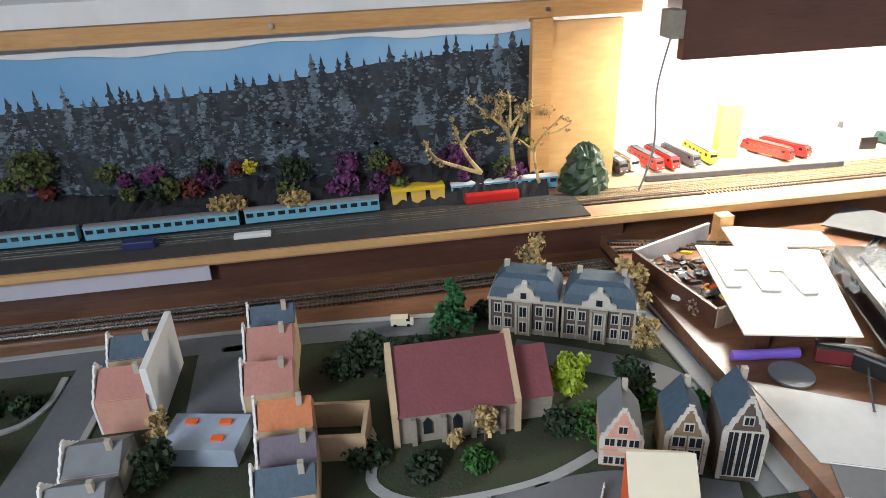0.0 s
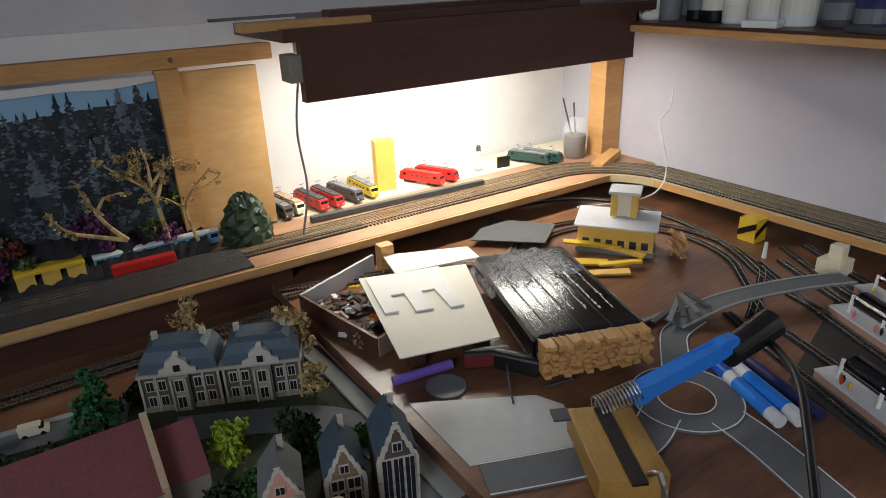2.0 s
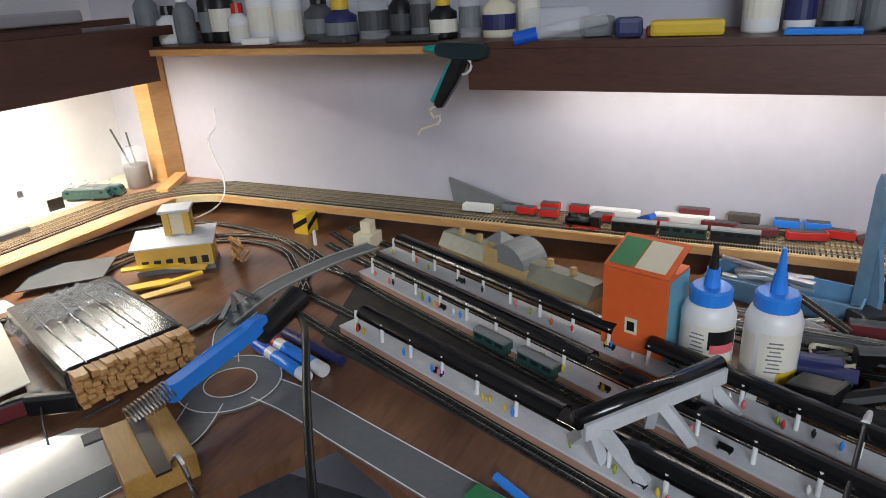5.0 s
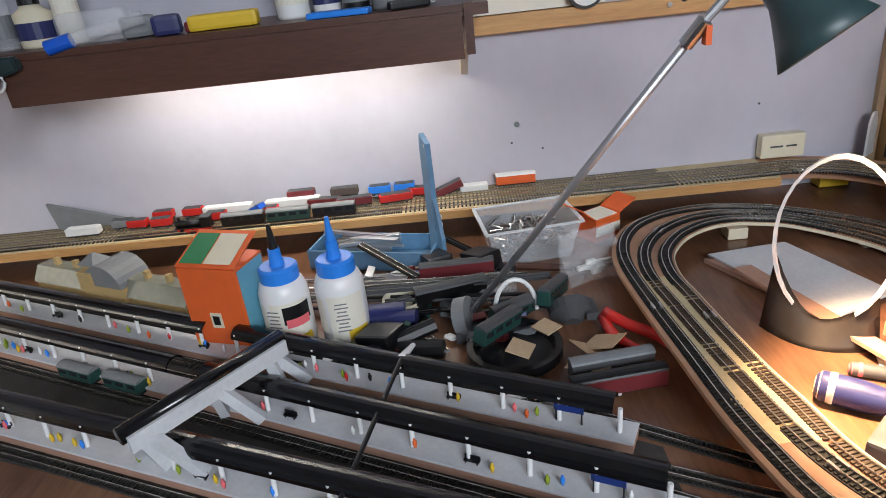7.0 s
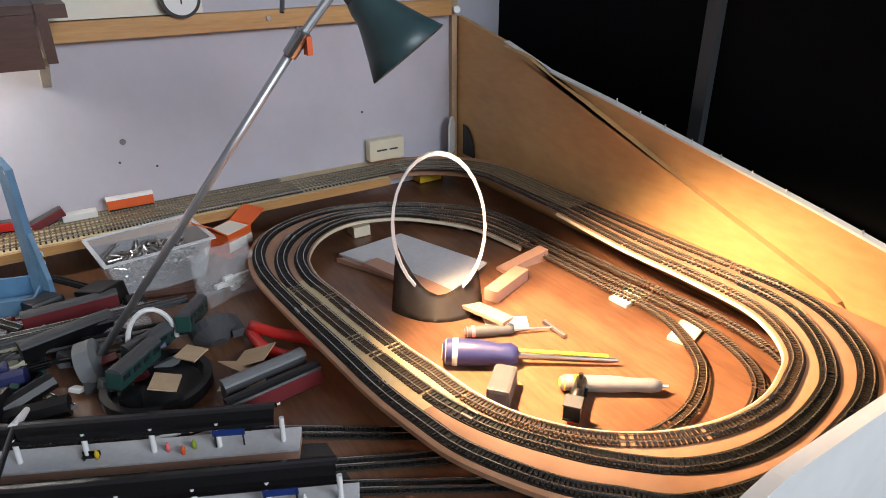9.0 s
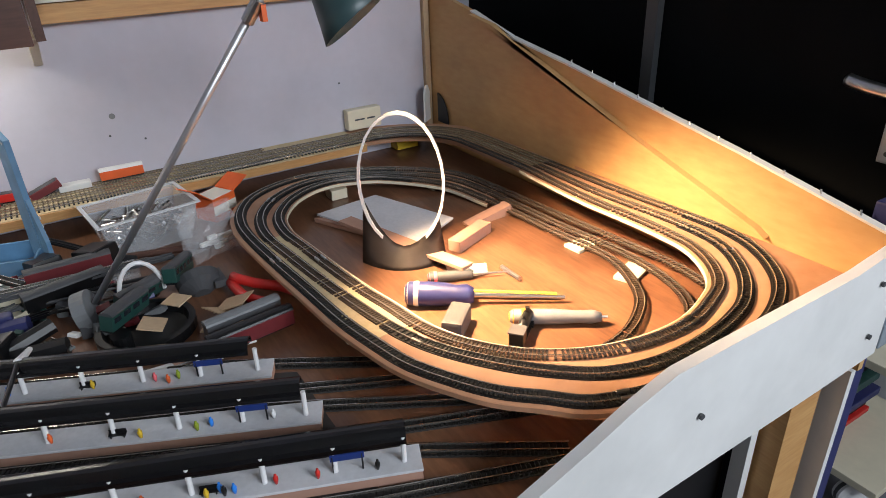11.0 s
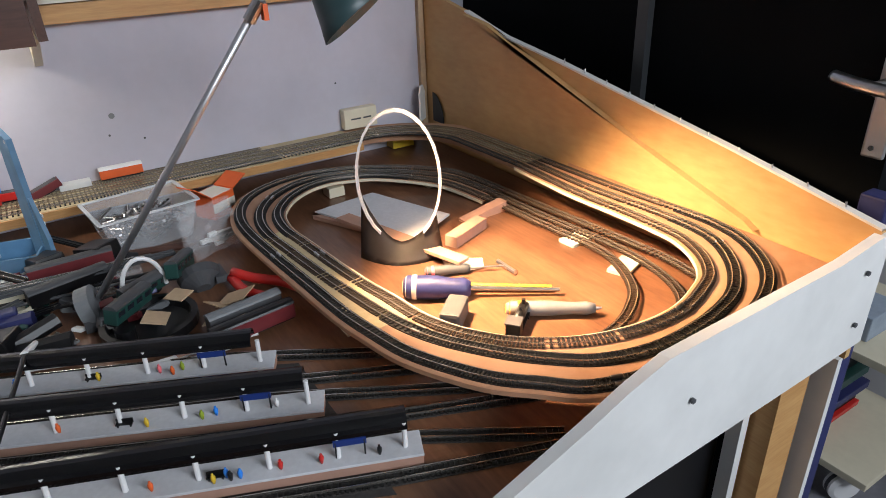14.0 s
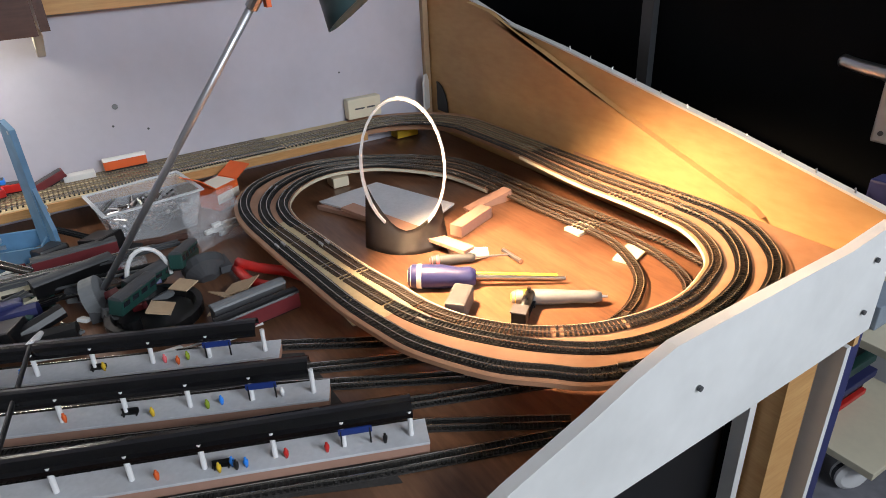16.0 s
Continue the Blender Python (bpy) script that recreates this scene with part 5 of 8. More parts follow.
def steam(m, label, tender=True):
    c = thing("steam_locomotive", m, label, "locomotive", "steam locomotives")
    part("boiler", mesh(rod, (-0.012, 0, 0.0165), (0.034, 0, 0.0165), 0.0066, 16), "black", c, shade=True)
    part("smokebox_door", mesh(rod, (0.034, 0, 0.0165), (0.0355, 0, 0.0165), 0.0052, 14), "dark_grey", c)
    part("cab", mesh(box, (-0.019, 0, 0.0175), (0.016, 0.0175, 0.018), None, 0.001), "black", c)
    part("cab_roof", mesh(box, (-0.020, 0, 0.0275), (0.020, 0.019, 0.002), None, 0.0006), "dark_grey", c)
    part("chimney", mesh(rod, (0.028, 0, 0.022), (0.028, 0, 0.029), 0.0022, 10, 0.0027), "black", c)
    part("dome", mesh(rod, (0.012, 0, 0.022), (0.012, 0, 0.026), 0.0028, 10, 0.0014), "black", c)
    part("footplate", mesh(box, (0.004, 0, 0.0095), (0.066, 0.017, 0.0018)), "black", c)
    part("frame", mesh(box, (0.004, 0, 0.006), (0.060, 0.008, 0.005)), "red", c)
    for x in (-0.014, 0.0, 0.014):
        part("driving_wheel", mesh(rod, (x, -0.0062, 0.0052), (x, 0.0062, 0.0052), 0.0048, 14), "red", c)
    part("cylinder", mesh(rod, (0.024, -0.009, 0.0068), (0.024, 0.009, 0.0068), 0.003, 10), "black", c)
    part("coupling_rod", mesh(box, (0.0, 0.0068, 0.0046), (0.032, 0.0006, 0.001)), "steel", c)
    return c


def on_track_e(y, x):
    return pose(x, y, SZ + 0.0046 - 0.0034, 0, 0, 90)


# the train on the wall shelf
steam(on_track_e(0.02, 1.285) @ pose(0, 0, 0), "black steam locomotive with red wheels at the head of a train")
for i, y in enumerate((-0.065, -0.145, -0.225)):
    coach(on_track_e(y, 1.285), 0.074, "black" if i != 1 else "loco_green", "roof_grey", "old dark four-wheeled coach of the short train", "short train cars", h=0.017)

# goods wagons put away on the wall shelf
rng = random.Random(21)
for y, x, c, L, rz, z, ry in ((0.235, 1.31, "white_paint", 0.06, 90, 0, 0), (0.17, 1.33, "roof_grey", 0.04, 90, 0, 0), (0.14, 1.322, "red", 0.036, 88, 0, 0), (0.10, 1.345, "red", 0.036, 90, 0.004, 0), (0.095, 1.318, "red", 0.036, 92, 0, 0), (0.045, 1.345, "red", 0.036, 90, 0.004, 0),
                       (-0.02, 1.345, "white_paint", 0.09, 90, 0.002, 0), (-0.005, 1.322, "red", 0.036, 88, 0, 0), (-0.085, 1.32, "blue", 0.030, 60, 0.004, 25), (-0.10, 1.322, "red", 0.036, 90, 0, 0), (-0.14, 1.345, "white_paint", 0.10, 90, 0.002, 0), (-0.20, 1.335, "dark_red", 0.06, 84, 0.0, 0), (-0.155, 1.358, "dark_red", 0.05, 90, 0.012, 0),
                       (-0.235, 1.355, "brick", 0.05, 90, 0.010, 0), (-0.255, 1.325, "dark_red", 0.064, 96, 0, 0), (-0.30, 1.352, "blue_light", 0.04, 90, 0.008, 0), (-0.345, 1.352, "blue_light", 0.038, 90, 0.008, 0), (-0.33, 1.325, "red", 0.06, 100, 0, 0), (-0.375, 1.345, "red", 0.05, 82, 0.0, 0), (-0.43, 1.345, "dark_red", 0.05, 96, 0, 20)):
    w = thing("goods_wagon", pose(x, y, SZ + 0.002 + z, 0, ry, rz), ("%s model goods wagon put away on the shelf track" % {"white_paint": "white", "roof_grey": "grey", "dark_red": "dark red", "blue_light": "bright blue", "brick": "brown"}.get(c, c)), "train car", "stored wagons")
    bm = bmesh.new()
    box(bm, (0, 0, 0.0125), (L, 0.017, 0.013), bevel=0.001)
    part("body", bm, c, w)
    part("load_bed", mesh(box, (0, 0, 0.0193), (L * 0.9, 0.014, 0.0012)), "dark_grey" if c != "white_paint" else "white_plastic", w)
    part("underframe", mesh(box, (0, 0, 0.0048), (L * 0.95, 0.011, 0.003)), "black", w)
    for sx in (-0.3, 0.3):
        part("wheel_set", mesh(rod, (L * sx, -0.0056, 0.0036), (L * sx, 0.0056, 0.0036), 0.0034, 10), "dark_grey", w)
coach(pose(1.352, -0.546, SZ + 0.0012, 0, 0, 90), 0.07, "orange", "white_paint", "orange refrigerator wagon with a white roof", "stored wagons", band=None, h=0.016, name="goods_wagon")
bm = bmesh.new()
prism(bm, [(-0.02, 0.0), (0.11, 0.0), (0.11, 0.012), (-0.03, 0.055)], -0.004, 0.004, Matrix.Translation((1.356, 0.285, SZ + 0.001)) @ Matrix.Rotation(radians(-90), 4, "Z"))
solid("ramp_piece", bm, "roof_grey", "grey-green wedge piece leaning by the wall", "wedge")
bm = bmesh.new()
box(bm, (1.35, -0.47, SZ + 0.008), (0.02, 0.05, 0.012), bevel=0.002)
solid("white_block", bm, "white_paint", "small white block beside the track", "block")

# trains and scenery on the north shelf
for x0, x1, y, b, r in ((-0.72, -0.455, 1.045, "coach_blue", "roof_grey"), (-0.448, -0.194, 1.048, "coach_blue", "roof_grey"), (-0.188, 0.048, 1.056, "coach_blue", "roof_grey"), (0.178, 0.385, 1.088, "coach_blue", "white_paint")):
    coach(heading((x0, y, SZ), (x1, y + 0.005, SZ)), x1 - x0 - 0.004, b, r, "pale blue and grey passenger coach", "express coaches", band="window_dark", h=0.022)
shed = thing("freight_shed", pose(0.118, 1.085, SZ + 0.003, 0, 0, 2), "yellow-roofed goods shed with wooden crates", "shed")
part("roof", mesh(box, (0, 0, 0.030), (0.098, 0.034, 0.006), None, 0.001), "yellow", shed)
for x in (-0.035, 0.0, 0.035):
    part("crate", mesh(box, (x, -0.004, 0.0135), (0.026, 0.022, 0.027), None, 0.001), "yellow_wood", shed)
bm = bmesh.new()
box(bm, (0.25, 1.055, SZ + 0.012), (0.10, 0.014, 0.018), bevel=0.003)
solid("red_railcar", bm, "red", "bright red model railcar body", "train car")
bm = bmesh.new()
box(bm, (-0.35, 1.0, SZ + 0.010), (0.05, 0.02, 0.014), bevel=0.002)
solid("blue_hut", bm, "navy", "small blue trackside hut", "hut")
bm = bmesh.new()
box(bm, (-0.17, 1.0, SZ + 0.006), (0.06, 0.014, 0.008), bevel=0.002)
solid("white_scrap", bm, "white_paint", "white plastic offcut on the tracks", "offcut")
def dry_tree(limbs, base, label, seed, tuft=0.010, n=26):
    """A bare straw-coloured tree: bent limbs that fray into small tufts at their ends."""
    rng = random.Random(seed)
    t = thing("dry_tree", Matrix.Translation(base), label, "tree", "dry trees")
    tw = bmesh.new()
    for pts, r in limbs:
        path = smooth_path(pts, 0.010)
        lim = bmesh.new()
        for k in range(len(path) - 1):
            f0, f1 = 1 - 0.7 * k / len(path), 1 - 0.7 * (k + 1) / len(path)
            rod(lim, path[k], path[k + 1], r * f0, 6, r * f1)
        part("limb", lim, "leaf_straw", t, world=True)
        for p in path[len(path) // 2:]:
            clump(tw, (p.x + rng.uniform(-1, 1) * tuft, p.y + rng.uniform(-0.4, 0.4) * tuft, p.z + rng.uniform(-1, 1) * tuft), tuft * rng.uniform(0.5, 1.0), n, 0.0022, rng, 0.8, 0.3)
    tagged(part("foliage", tw, "leaf_straw", t, world=True), kind="stuff")
    return t


B = (0.300, 1.085, SZ + 0.030)
dry_tree([([B, (0.292, 1.086, 1.00), (0.275, 1.085, 1.045), (0.262, 1.085, 1.085)], 0.005), ([(0.292, 1.086, 1.0), (0.31, 1.088, 1.04), (0.318, 1.085, 1.078)], 0.004), ([(0.28, 1.086, 1.03), (0.245, 1.083, 1.06), (0.228, 1.08, 1.075)], 0.003), ([(0.29, 1.086, 1.03), (0.29, 1.08, 1.065), (0.285, 1.08, 1.095)], 0.003), ([(0.29, 1.086, 1.03), (0.32, 1.085, 1.06), (0.345, 1.085, 1.064)], 0.003)], B, "tall dry straw-coloured tree with a frayed crown", 31, 0.015, 44)
B = (0.345, 1.08, SZ + 0.020)
dry_tree([([B, (0.335, 1.08, 0.98), (0.35, 1.08, 1.01), (0.385, 1.075, 1.045)], 0.003), ([(0.335, 1.08, 0.98), (0.315, 1.08, 1.0), (0.30, 1.078, 1.01)], 0.002), ([(0.35, 1.08, 1.01), (0.375, 1.078, 1.015), (0.40, 1.075, 1.03)], 0.002)], B, "thin dry straw-coloured tree", 32, 0.007, 12)
B = (0.236, 1.078, SZ + 0.050)
dry_tree([([B, (0.21, 1.078, 0.985), (0.195, 1.078, 1.02), (0.185, 1.078, 1.045)], 0.0045), ([B, (0.19, 1.076, 0.968), (0.155, 1.076, 0.985), (0.132, 1.075, 1.018)], 0.0045), ([(0.20, 1.078, 1.0), (0.215, 1.078, 1.025), (0.245, 1.078, 1.03)], 0.003)], B, "dry driftwood branch lying on the bank", 33, 0.009, 20)
rng = random.Random(8)
for i in range(46):
    x = -0.93 + 1.26 * rng.random()
    up = rng.random()
    r = 0.012 + 0.014 * rng.random()
    c = rng.choice(["leaf_dark", "leaf_olive", "leaf_rust", "leaf_pink", "leaf_dark", "leaf_olive", "leaf_pink"])
    bm = bmesh.new()
    clump(bm, (x, 1.112 - 0.02 * (1 - up), SZ + 0.035 + 0.065 * up), r, 170, 0.0036, rng, 0.9)
    solid("scenery_bush", bm, c, {"leaf_dark": "dark green", "leaf_olive": "olive green", "leaf_rust": "rust brown", "leaf_pink": "purple flowering"}[c] + " foam bush before the backdrop", "bush", "backdrop bushes")
for x in (-0.68, -0.52):
    bm = bmesh.new()
    clump(bm, (x, 1.10, SZ + 0.12), 0.036, 600, 0.004, rng, 0.9)
    solid("scenery_bush", bm, "leaf_olive", "round olive tree crown before the backdrop", "bush", "backdrop bushes")
bm = bmesh.new()
clump(bm, (-0.17, 1.09, SZ + 0.095), 0.012, 260, 0.003, rng)
solid("scenery_bush", bm, "leaf_yellow", "small bright yellow flowering bush", "bush", "backdrop bushes")
for x, r in ((-0.215, 0.034), (-0.10, 0.030)):
    bm = bmesh.new()
    clump(bm, (x, 1.075, SZ + 0.035), r, 500, 0.004, rng, 0.4, 0.6)
    solid("dry_bush", bm, "leaf_straw", "flat straw-coloured dry bush on the bank", "bush", "backdrop bushes")
def wrapped(bm, c, rx, ry, rz, jit, seed, n=16, m=10):
    """A dented dome, open below."""
    rg = random.Random(seed)
    rows = [[bm.verts.new((c[0] + rx * (1 + jit * rg.uniform(-1, 1)) * math.cos(6.2832 * k / n) * math.cos(1.5 * j / m), c[1] + ry * (1 + jit * rg.uniform(-1, 1)) * math.sin(6.2832 * k / n) * math.cos(1.5 * j / m), c[2] + rz * (1 + 0.5 * jit * rg.uniform(-1, 1)) * math.sin(1.5 * j / m))) for k in range(n)] for j in range(m + 1)]
    for a, b in zip(rows, rows[1:]):
        for k in range(n):
            bm.faces.new((a[k], a[(k + 1) % n], b[(k + 1) % n], b[k]))
    bm.faces.new(rows[-1])
mound = thing("green_mound", pose(0.43, 1.075, SZ), "dark green glossy foam mound", "mound")
bm = bmesh.new()
wrapped(bm, (0.43, 1.075, SZ + 0.001), 0.044, 0.034, 0.088, 0.16, 4, 26, 16)
part("foam", bm, "mound_green", mound, world=True)

# each stands with its near cab at the shelf front
for x, y, rz, b, r, lab in ((0.497, 1.128, -84, "loco_green", "dark_grey", "dark green electric locomotive"), (0.530, 1.122, -84, "brick", "roof_grey", "brown electric locomotive"), (0.558, 1.132, -82, "cream", "tan", "cream and brown electric locomotive"), (0.604, 1.121, -82, "red", "dark_grey", "red diesel locomotive with a grey roof"), (0.637, 1.121, -84, "red", "dark_grey", "red diesel locomotive with a grey roof"), (0.684, 1.125, -80, "dark_grey", "roof_grey", "dark grey electric locomotive"), (0.722, 1.130, -88, "yellow", "roof_grey", "yellow and grey electric locomotive"), (0.880, 1.112, -66, "red", "red", "bright red electric locomotive"), (0.922, 1.118, -66, "red", "red", "bright red electric locomotive"), (1.169, 1.086, -68, "loco_green", "roof_grey", "green and grey electric locomotive"), (1.199, 1.076, -68, "loco_green", "roof_grey", "green and grey electric locomotive")):
    L = 0.112
    electric(pose(x - 0.5 * L * math.cos(radians(rz)), y - 0.5 * L * math.sin(radians(rz)), SZ + 0.001, 0, 0, rz), b, r, lab + " parked on the lit shelf", L)
bm = bmesh.new()
box(bm, (0, 0, 0.055), (0.042, 0.034, 0.11), bevel=0.001)
solid("wood_block", bm, "yellow_wood", "upright yellow wooden block on the shelf", "block", m=pose(0.775, 1.185, SZ, 0, 0, -14))
bm = bmesh.new()
box(bm, (0, 0, 0.012), (0.016, 0.012, 0.024), bevel=0.001)
solid("small_switch", bm, "white_plastic", "small grey switch box before the block", "switch", m=pose(0.790, 1.145, SZ, 0, 0, -30))
bm = bmesh.new()
box(bm, (0, 0, 0.006), (0.40, 0.012, 0.012), bevel=0.001)
solid("grey_bar", bm, "dark_grey", "long dark grey foam bar beside the tracks", "bar", m=heading((0.563, 1.085, SZ + 0.001), (0.95, 1.068, SZ + 0.001)))
bt = thing("paint_bottle", pose(1.02, 1.17, SZ), "small clear bottle on the lit shelf", "bottle")
part("body", mesh(lathe, [(0.011, 0), (0.0115, 0.03), (0.005, 0.04), (0.005, 0.046)]), "tub_plastic", bt, shade=True)
part("cap", mesh(lathe, [(0.006, 0.046), (0.005, 0.058)]), "dark_grey", bt)
bm = bmesh.new()
box(bm, (0, 0, 0.013), (0.034, 0.006, 0.026), bevel=0.001)
solid("black_label_box", bm, "black", "small box with a black window", "box", m=pose(1.078, 1.15, SZ, 0, 0, -6))
jar = thing("brush_jar", pose(1.272, 1.11, SZ), "clear glass jar with dark contents and brushes", "jar")
part("glass", mesh(lathe, [(0.028, 0), (0.029, 0.075), (0.022, 0.088), (0.022, 0.098)]), "tub_plastic", jar, shade=True)
part("contents", mesh(lathe, [(0.026, 0.002), (0.027, 0.055)]), "brick", jar)
for a, b in (((0.0, 0, 0.02), (-0.045, 0.0, 0.15)), ((0.005, 0, 0.02), (0.01, 0.02, 0.13))):
    part("brush", mesh(rod, a, b, 0.0022, 8), "dark_grey", jar)
bm = bmesh.new()
box(bm, (0, 0, 0.008), (0.10, 0.03, 0.016), bevel=0.001)
solid("pine_offcut", bm, "pine_x", "pine offcut lying in the shelf corner", "offcut", m=pose(1.29, 1.02, SZ + 0.001, 0, -8, 18))
bm = bmesh.new()
tube(bm, smooth_path([(1.305, 0.86, 1.09), (1.30, 0.86, 1.05), (1.26, 0.85, 1.03), (1.25, 0.83, 0.99), (1.255, 0.82, 0.95), (1.22, 0.80, 0.91), (1.15, 0.80, 0.895), (1.02, 0.84, 0.897)]), 0.0016, 6)
solid("loose_wire", bm, "white_plastic", "loose white wire hanging over the shelf edge", "wire", "wires")
bm = bmesh.new()
tube(bm, smooth_path([(0.52, 0.97, 1.19), (0.515, 0.99, 1.1), (0.525, 1.0, 1.0), (0.515, 1.02, 0.91)]), 0.002, 6)
solid("lamp_cable", bm, "roof_grey", "grey cable hanging from the shelf lamp", "cable", "wires")

# ---- on the table, north part ----
card = thing("card_sheet", pose(0.57, 0.69, 0.885), "cream card sheets with cut-outs lying tilted", "card")
bm = bmesh.new()
slab(bm, [(0.53, 0.835), (0.465, 0.59), (0.60, 0.555), (0.70, 0.775)], 0.884, 0.886)
part("lower_sheet", bm, "card_white", card, world=True)
bm = bmesh.new()
slab(bm, [(0.535, 0.82), (0.505, 0.70), (0.525, 0.695), (0.54, 0.745), (0.56, 0.74), (0.545, 0.68), (0.57, 0.672), (0.585, 0.73), (0.605, 0.725), (0.592, 0.66), (0.612, 0.655), (0.655, 0.79)], 0.887, 0.8895)
part("cut_sheet", bm, "white_paint", card, world=True)
bm = bmesh.new()
slab(bm, [(0.61, 0.90), (0.59, 0.82), (0.74, 0.79), (0.75, 0.84)], 0.880, 0.883)
solid("card_offcut", bm, "card_white", "cream card strip below the stick bundle", "card")
for x, y in ((0.55, 0.80), (0.50, 0.61), (0.60, 0.60)):
    bm = bmesh.new()
    box(bm, (x, y, 0.866), (0.02, 0.02, 0.034))
    solid("prop_block", bm, "brown_board", "dark offcut propping the card", "block", "prop blocks")

bundle = thing("stick_bundle", heading((0.672, 0.445, 0.862), (0.775, 0.735, 0.862)), "bundle of wooden sticks wrapped in printed black film", "bundle")
bm = bmesh.new()
box(bm, (0.005, 0, 0.026), (0.275, 0.155, 0.044), bevel=0.009)
part("black_wrap", bm, "black_gloss", bundle, "black printed film")
bm = bmesh.new()
rngs = random.Random(6)
vs = []
nx, ny = 26, 26
for i in range(nx + 1):
    row = []
    for j in range(ny + 1):
        row.append(bm.verts.new((0.02 + 0.14 * i / nx, -0.085 + 0.17 * j / ny, 0.049 + 0.013 * rngs.random() - 0.028 * abs(j / ny * 2 - 1) ** 4 - 0.02 * (i / nx) ** 4)))
    vs.append(row)
for i in range(nx):
    for j in range(ny):
        bm.faces.new((vs[i][j], vs[i + 1][j], vs[i + 1][j + 1], vs[i][j + 1]))
part("clear_film", bm, "film", bundle, "crumpled clear film")
stick = finish(mesh(box, (0, 0, 0), (0.05, 0.0085, 0.0055)), "stick", "pine_x")
for r in range(7):
    for k in range(16):
        o = new("stick", stick)
        o.parent = bundle
        o.matrix_basis = pose(-0.137 + 0.014 * rngs.random(), -0.069 + 0.0092 * k, 0.006 + 0.0062 * r, rngs.uniform(-8, 8), rngs.uniform(-3, 3), rngs.uniform(-5, 5))
for r in range(7):
    x = -0.085 + 0.004 * r
    while x < 0.045 - 0.012 * (r % 3):
        w = rngs.uniform(0.003, 0.010)
        part("print_bar", mesh(box, (x + w / 2, -0.054 + 0.018 * r + rngs.uniform(-0.001, 0.001), 0.0485), (w, rngs.uniform(0.0012, 0.0032), 0.0006)), "white_paint", bundle)
        x += w + rngs.uniform(0.0015, 0.005)
for k in range(4):
    part("film_fold", mesh(tube, [(-0.13, -0.07 + 0.04 * k, 0.0475), (0.0, -0.068 + 0.041 * k, 0.0485), (0.10, -0.06 + 0.038 * k, 0.0485)], 0.0012, 6), "black", bundle)

# the road pieces
road = thing("road_plate", pose(0.73, 0.35, T), "grey model roundabout with white edge lines", "road plate")
bm = bmesh.new()
lathe(bm, [(0.068, T + 0.0004), (0.068, T + 0.0018)], Matrix.Translation((0.728, 0.352, 0)), 40)
part("ring", bm, "road_grey", road, world=True)
bm = bmesh.new()
lathe(bm, [(0.034, T + 0.001), (0.034, T + 0.0024)], Matrix.Translation((0.728, 0.352, 0)), 32)
part("island", bm, "table_wood", road, world=True)
def white_line(pts, w=0.0016, z=T + 0.0026):
    bm = bmesh.new()
    ribbon(bm, smooth_path([(x, y, z) for x, y in pts], 0.006), -w / 2, w / 2, 0, 0.0004)
    part("edge_line", bm, "white_paint", road, world=True)
def ring_line(r):
    white_line([(0.728 + r * math.cos(a * 0.2618), 0.352 + r * math.sin(a * 0.2618)) for a in range(25)])
ring_line(0.034)
ring_line(0.066)
for pts, w in (([(0.735, 0.30), (0.725, 0.24), (0.69, 0.12), (0.655, 0.0), (0.62, -0.12)], 0.052), ([(0.76, 0.39), (0.81, 0.435), (0.845, 0.46), (0.90, 0.47)], 0.04), ([(0.68, 0.35), (0.62, 0.33), (0.55, 0.345), (0.445, 0.385)], 0.05)):
    bm = bmesh.new()
    ribbon(bm, smooth_path([(x, y, T + 0.0002) for x, y in pts]), -w / 2, w / 2, 0, 0.0012)
    part("arm", bm, "road_grey", road, world=True)
    for s in (-1, 1):
        q = sides([Vector((x, y, 0)) for x, y in pts], s * (w / 2 - 0.002))
        white_line([(p.x, p.y) for p in q], z=T + 0.0016)
bridge = thing("road_bridge", pose(1.0, 0.43, T), "grey model road bridge over the tracks", "bridge")
bm = bmesh.new()
ribbon(bm, smooth_path([(0.86, 0.475, T + 0.004), (0.95, 0.455, T + 0.022), (1.06, 0.415, T + 0.03), (1.15, 0.38, T + 0.028)]), -0.018, 0.018, -0.002, 0.001)
part("deck", bm, "road_grey", bridge, world=True)
for s in (-1, 1):
    bm = bmesh.new()
    ribbon(bm, smooth_path([(0.86, 0.475, T + 0.004), (0.95, 0.455, T + 0.022), (1.06, 0.415, T + 0.03), (1.15, 0.38, T + 0.028)]), s * 0.0175 - 0.001, s * 0.0175 + 0.001, 0.001, 0.003)
    part("kerb", bm, "pave", bridge, world=True)
bm = bmesh.new()
slab(bm, [(0.448, 0.545), (0.585, 0.465), (0.60, 0.43), (0.555, 0.365), (0.445, 0.41)], T + 0.0002, T + 0.0009)
solid("grey_sheet", bm, "sheet_gloss", "pale grey glossy sheet lying on the table", "sheet")

# soldering stand with the blue iron
stand = thing("iron_stand", pose(0.573, 0.325, T, 0, 0, 62), "wooden block with a metal strip and spring holder", "stand")
bm = bmesh.new()
box(bm, (0, 0, 0.017), (0.115, 0.072, 0.030), bevel=0.002)
part("block", bm, "stand_wood", stand)
part("metal_strip", mesh(box, (-0.01, 0.0, 0.034), (0.12, 0.016, 0.003)), "brown_plate", stand)
part("hinge_plate", mesh(box, (0.052, 0.045, 0.028), (0.02, 0.02, 0.003)), "dark_grey", stand)
part("wire_bow", mesh(tube, smooth_path([(-0.06, -0.012, 0.036), (-0.075, -0.015, 0.05), (-0.085, -0.018, 0.03), (-0.085, -0.02, 0.0)]), 0.003, 8), "steel", stand)
bm = bmesh.new()
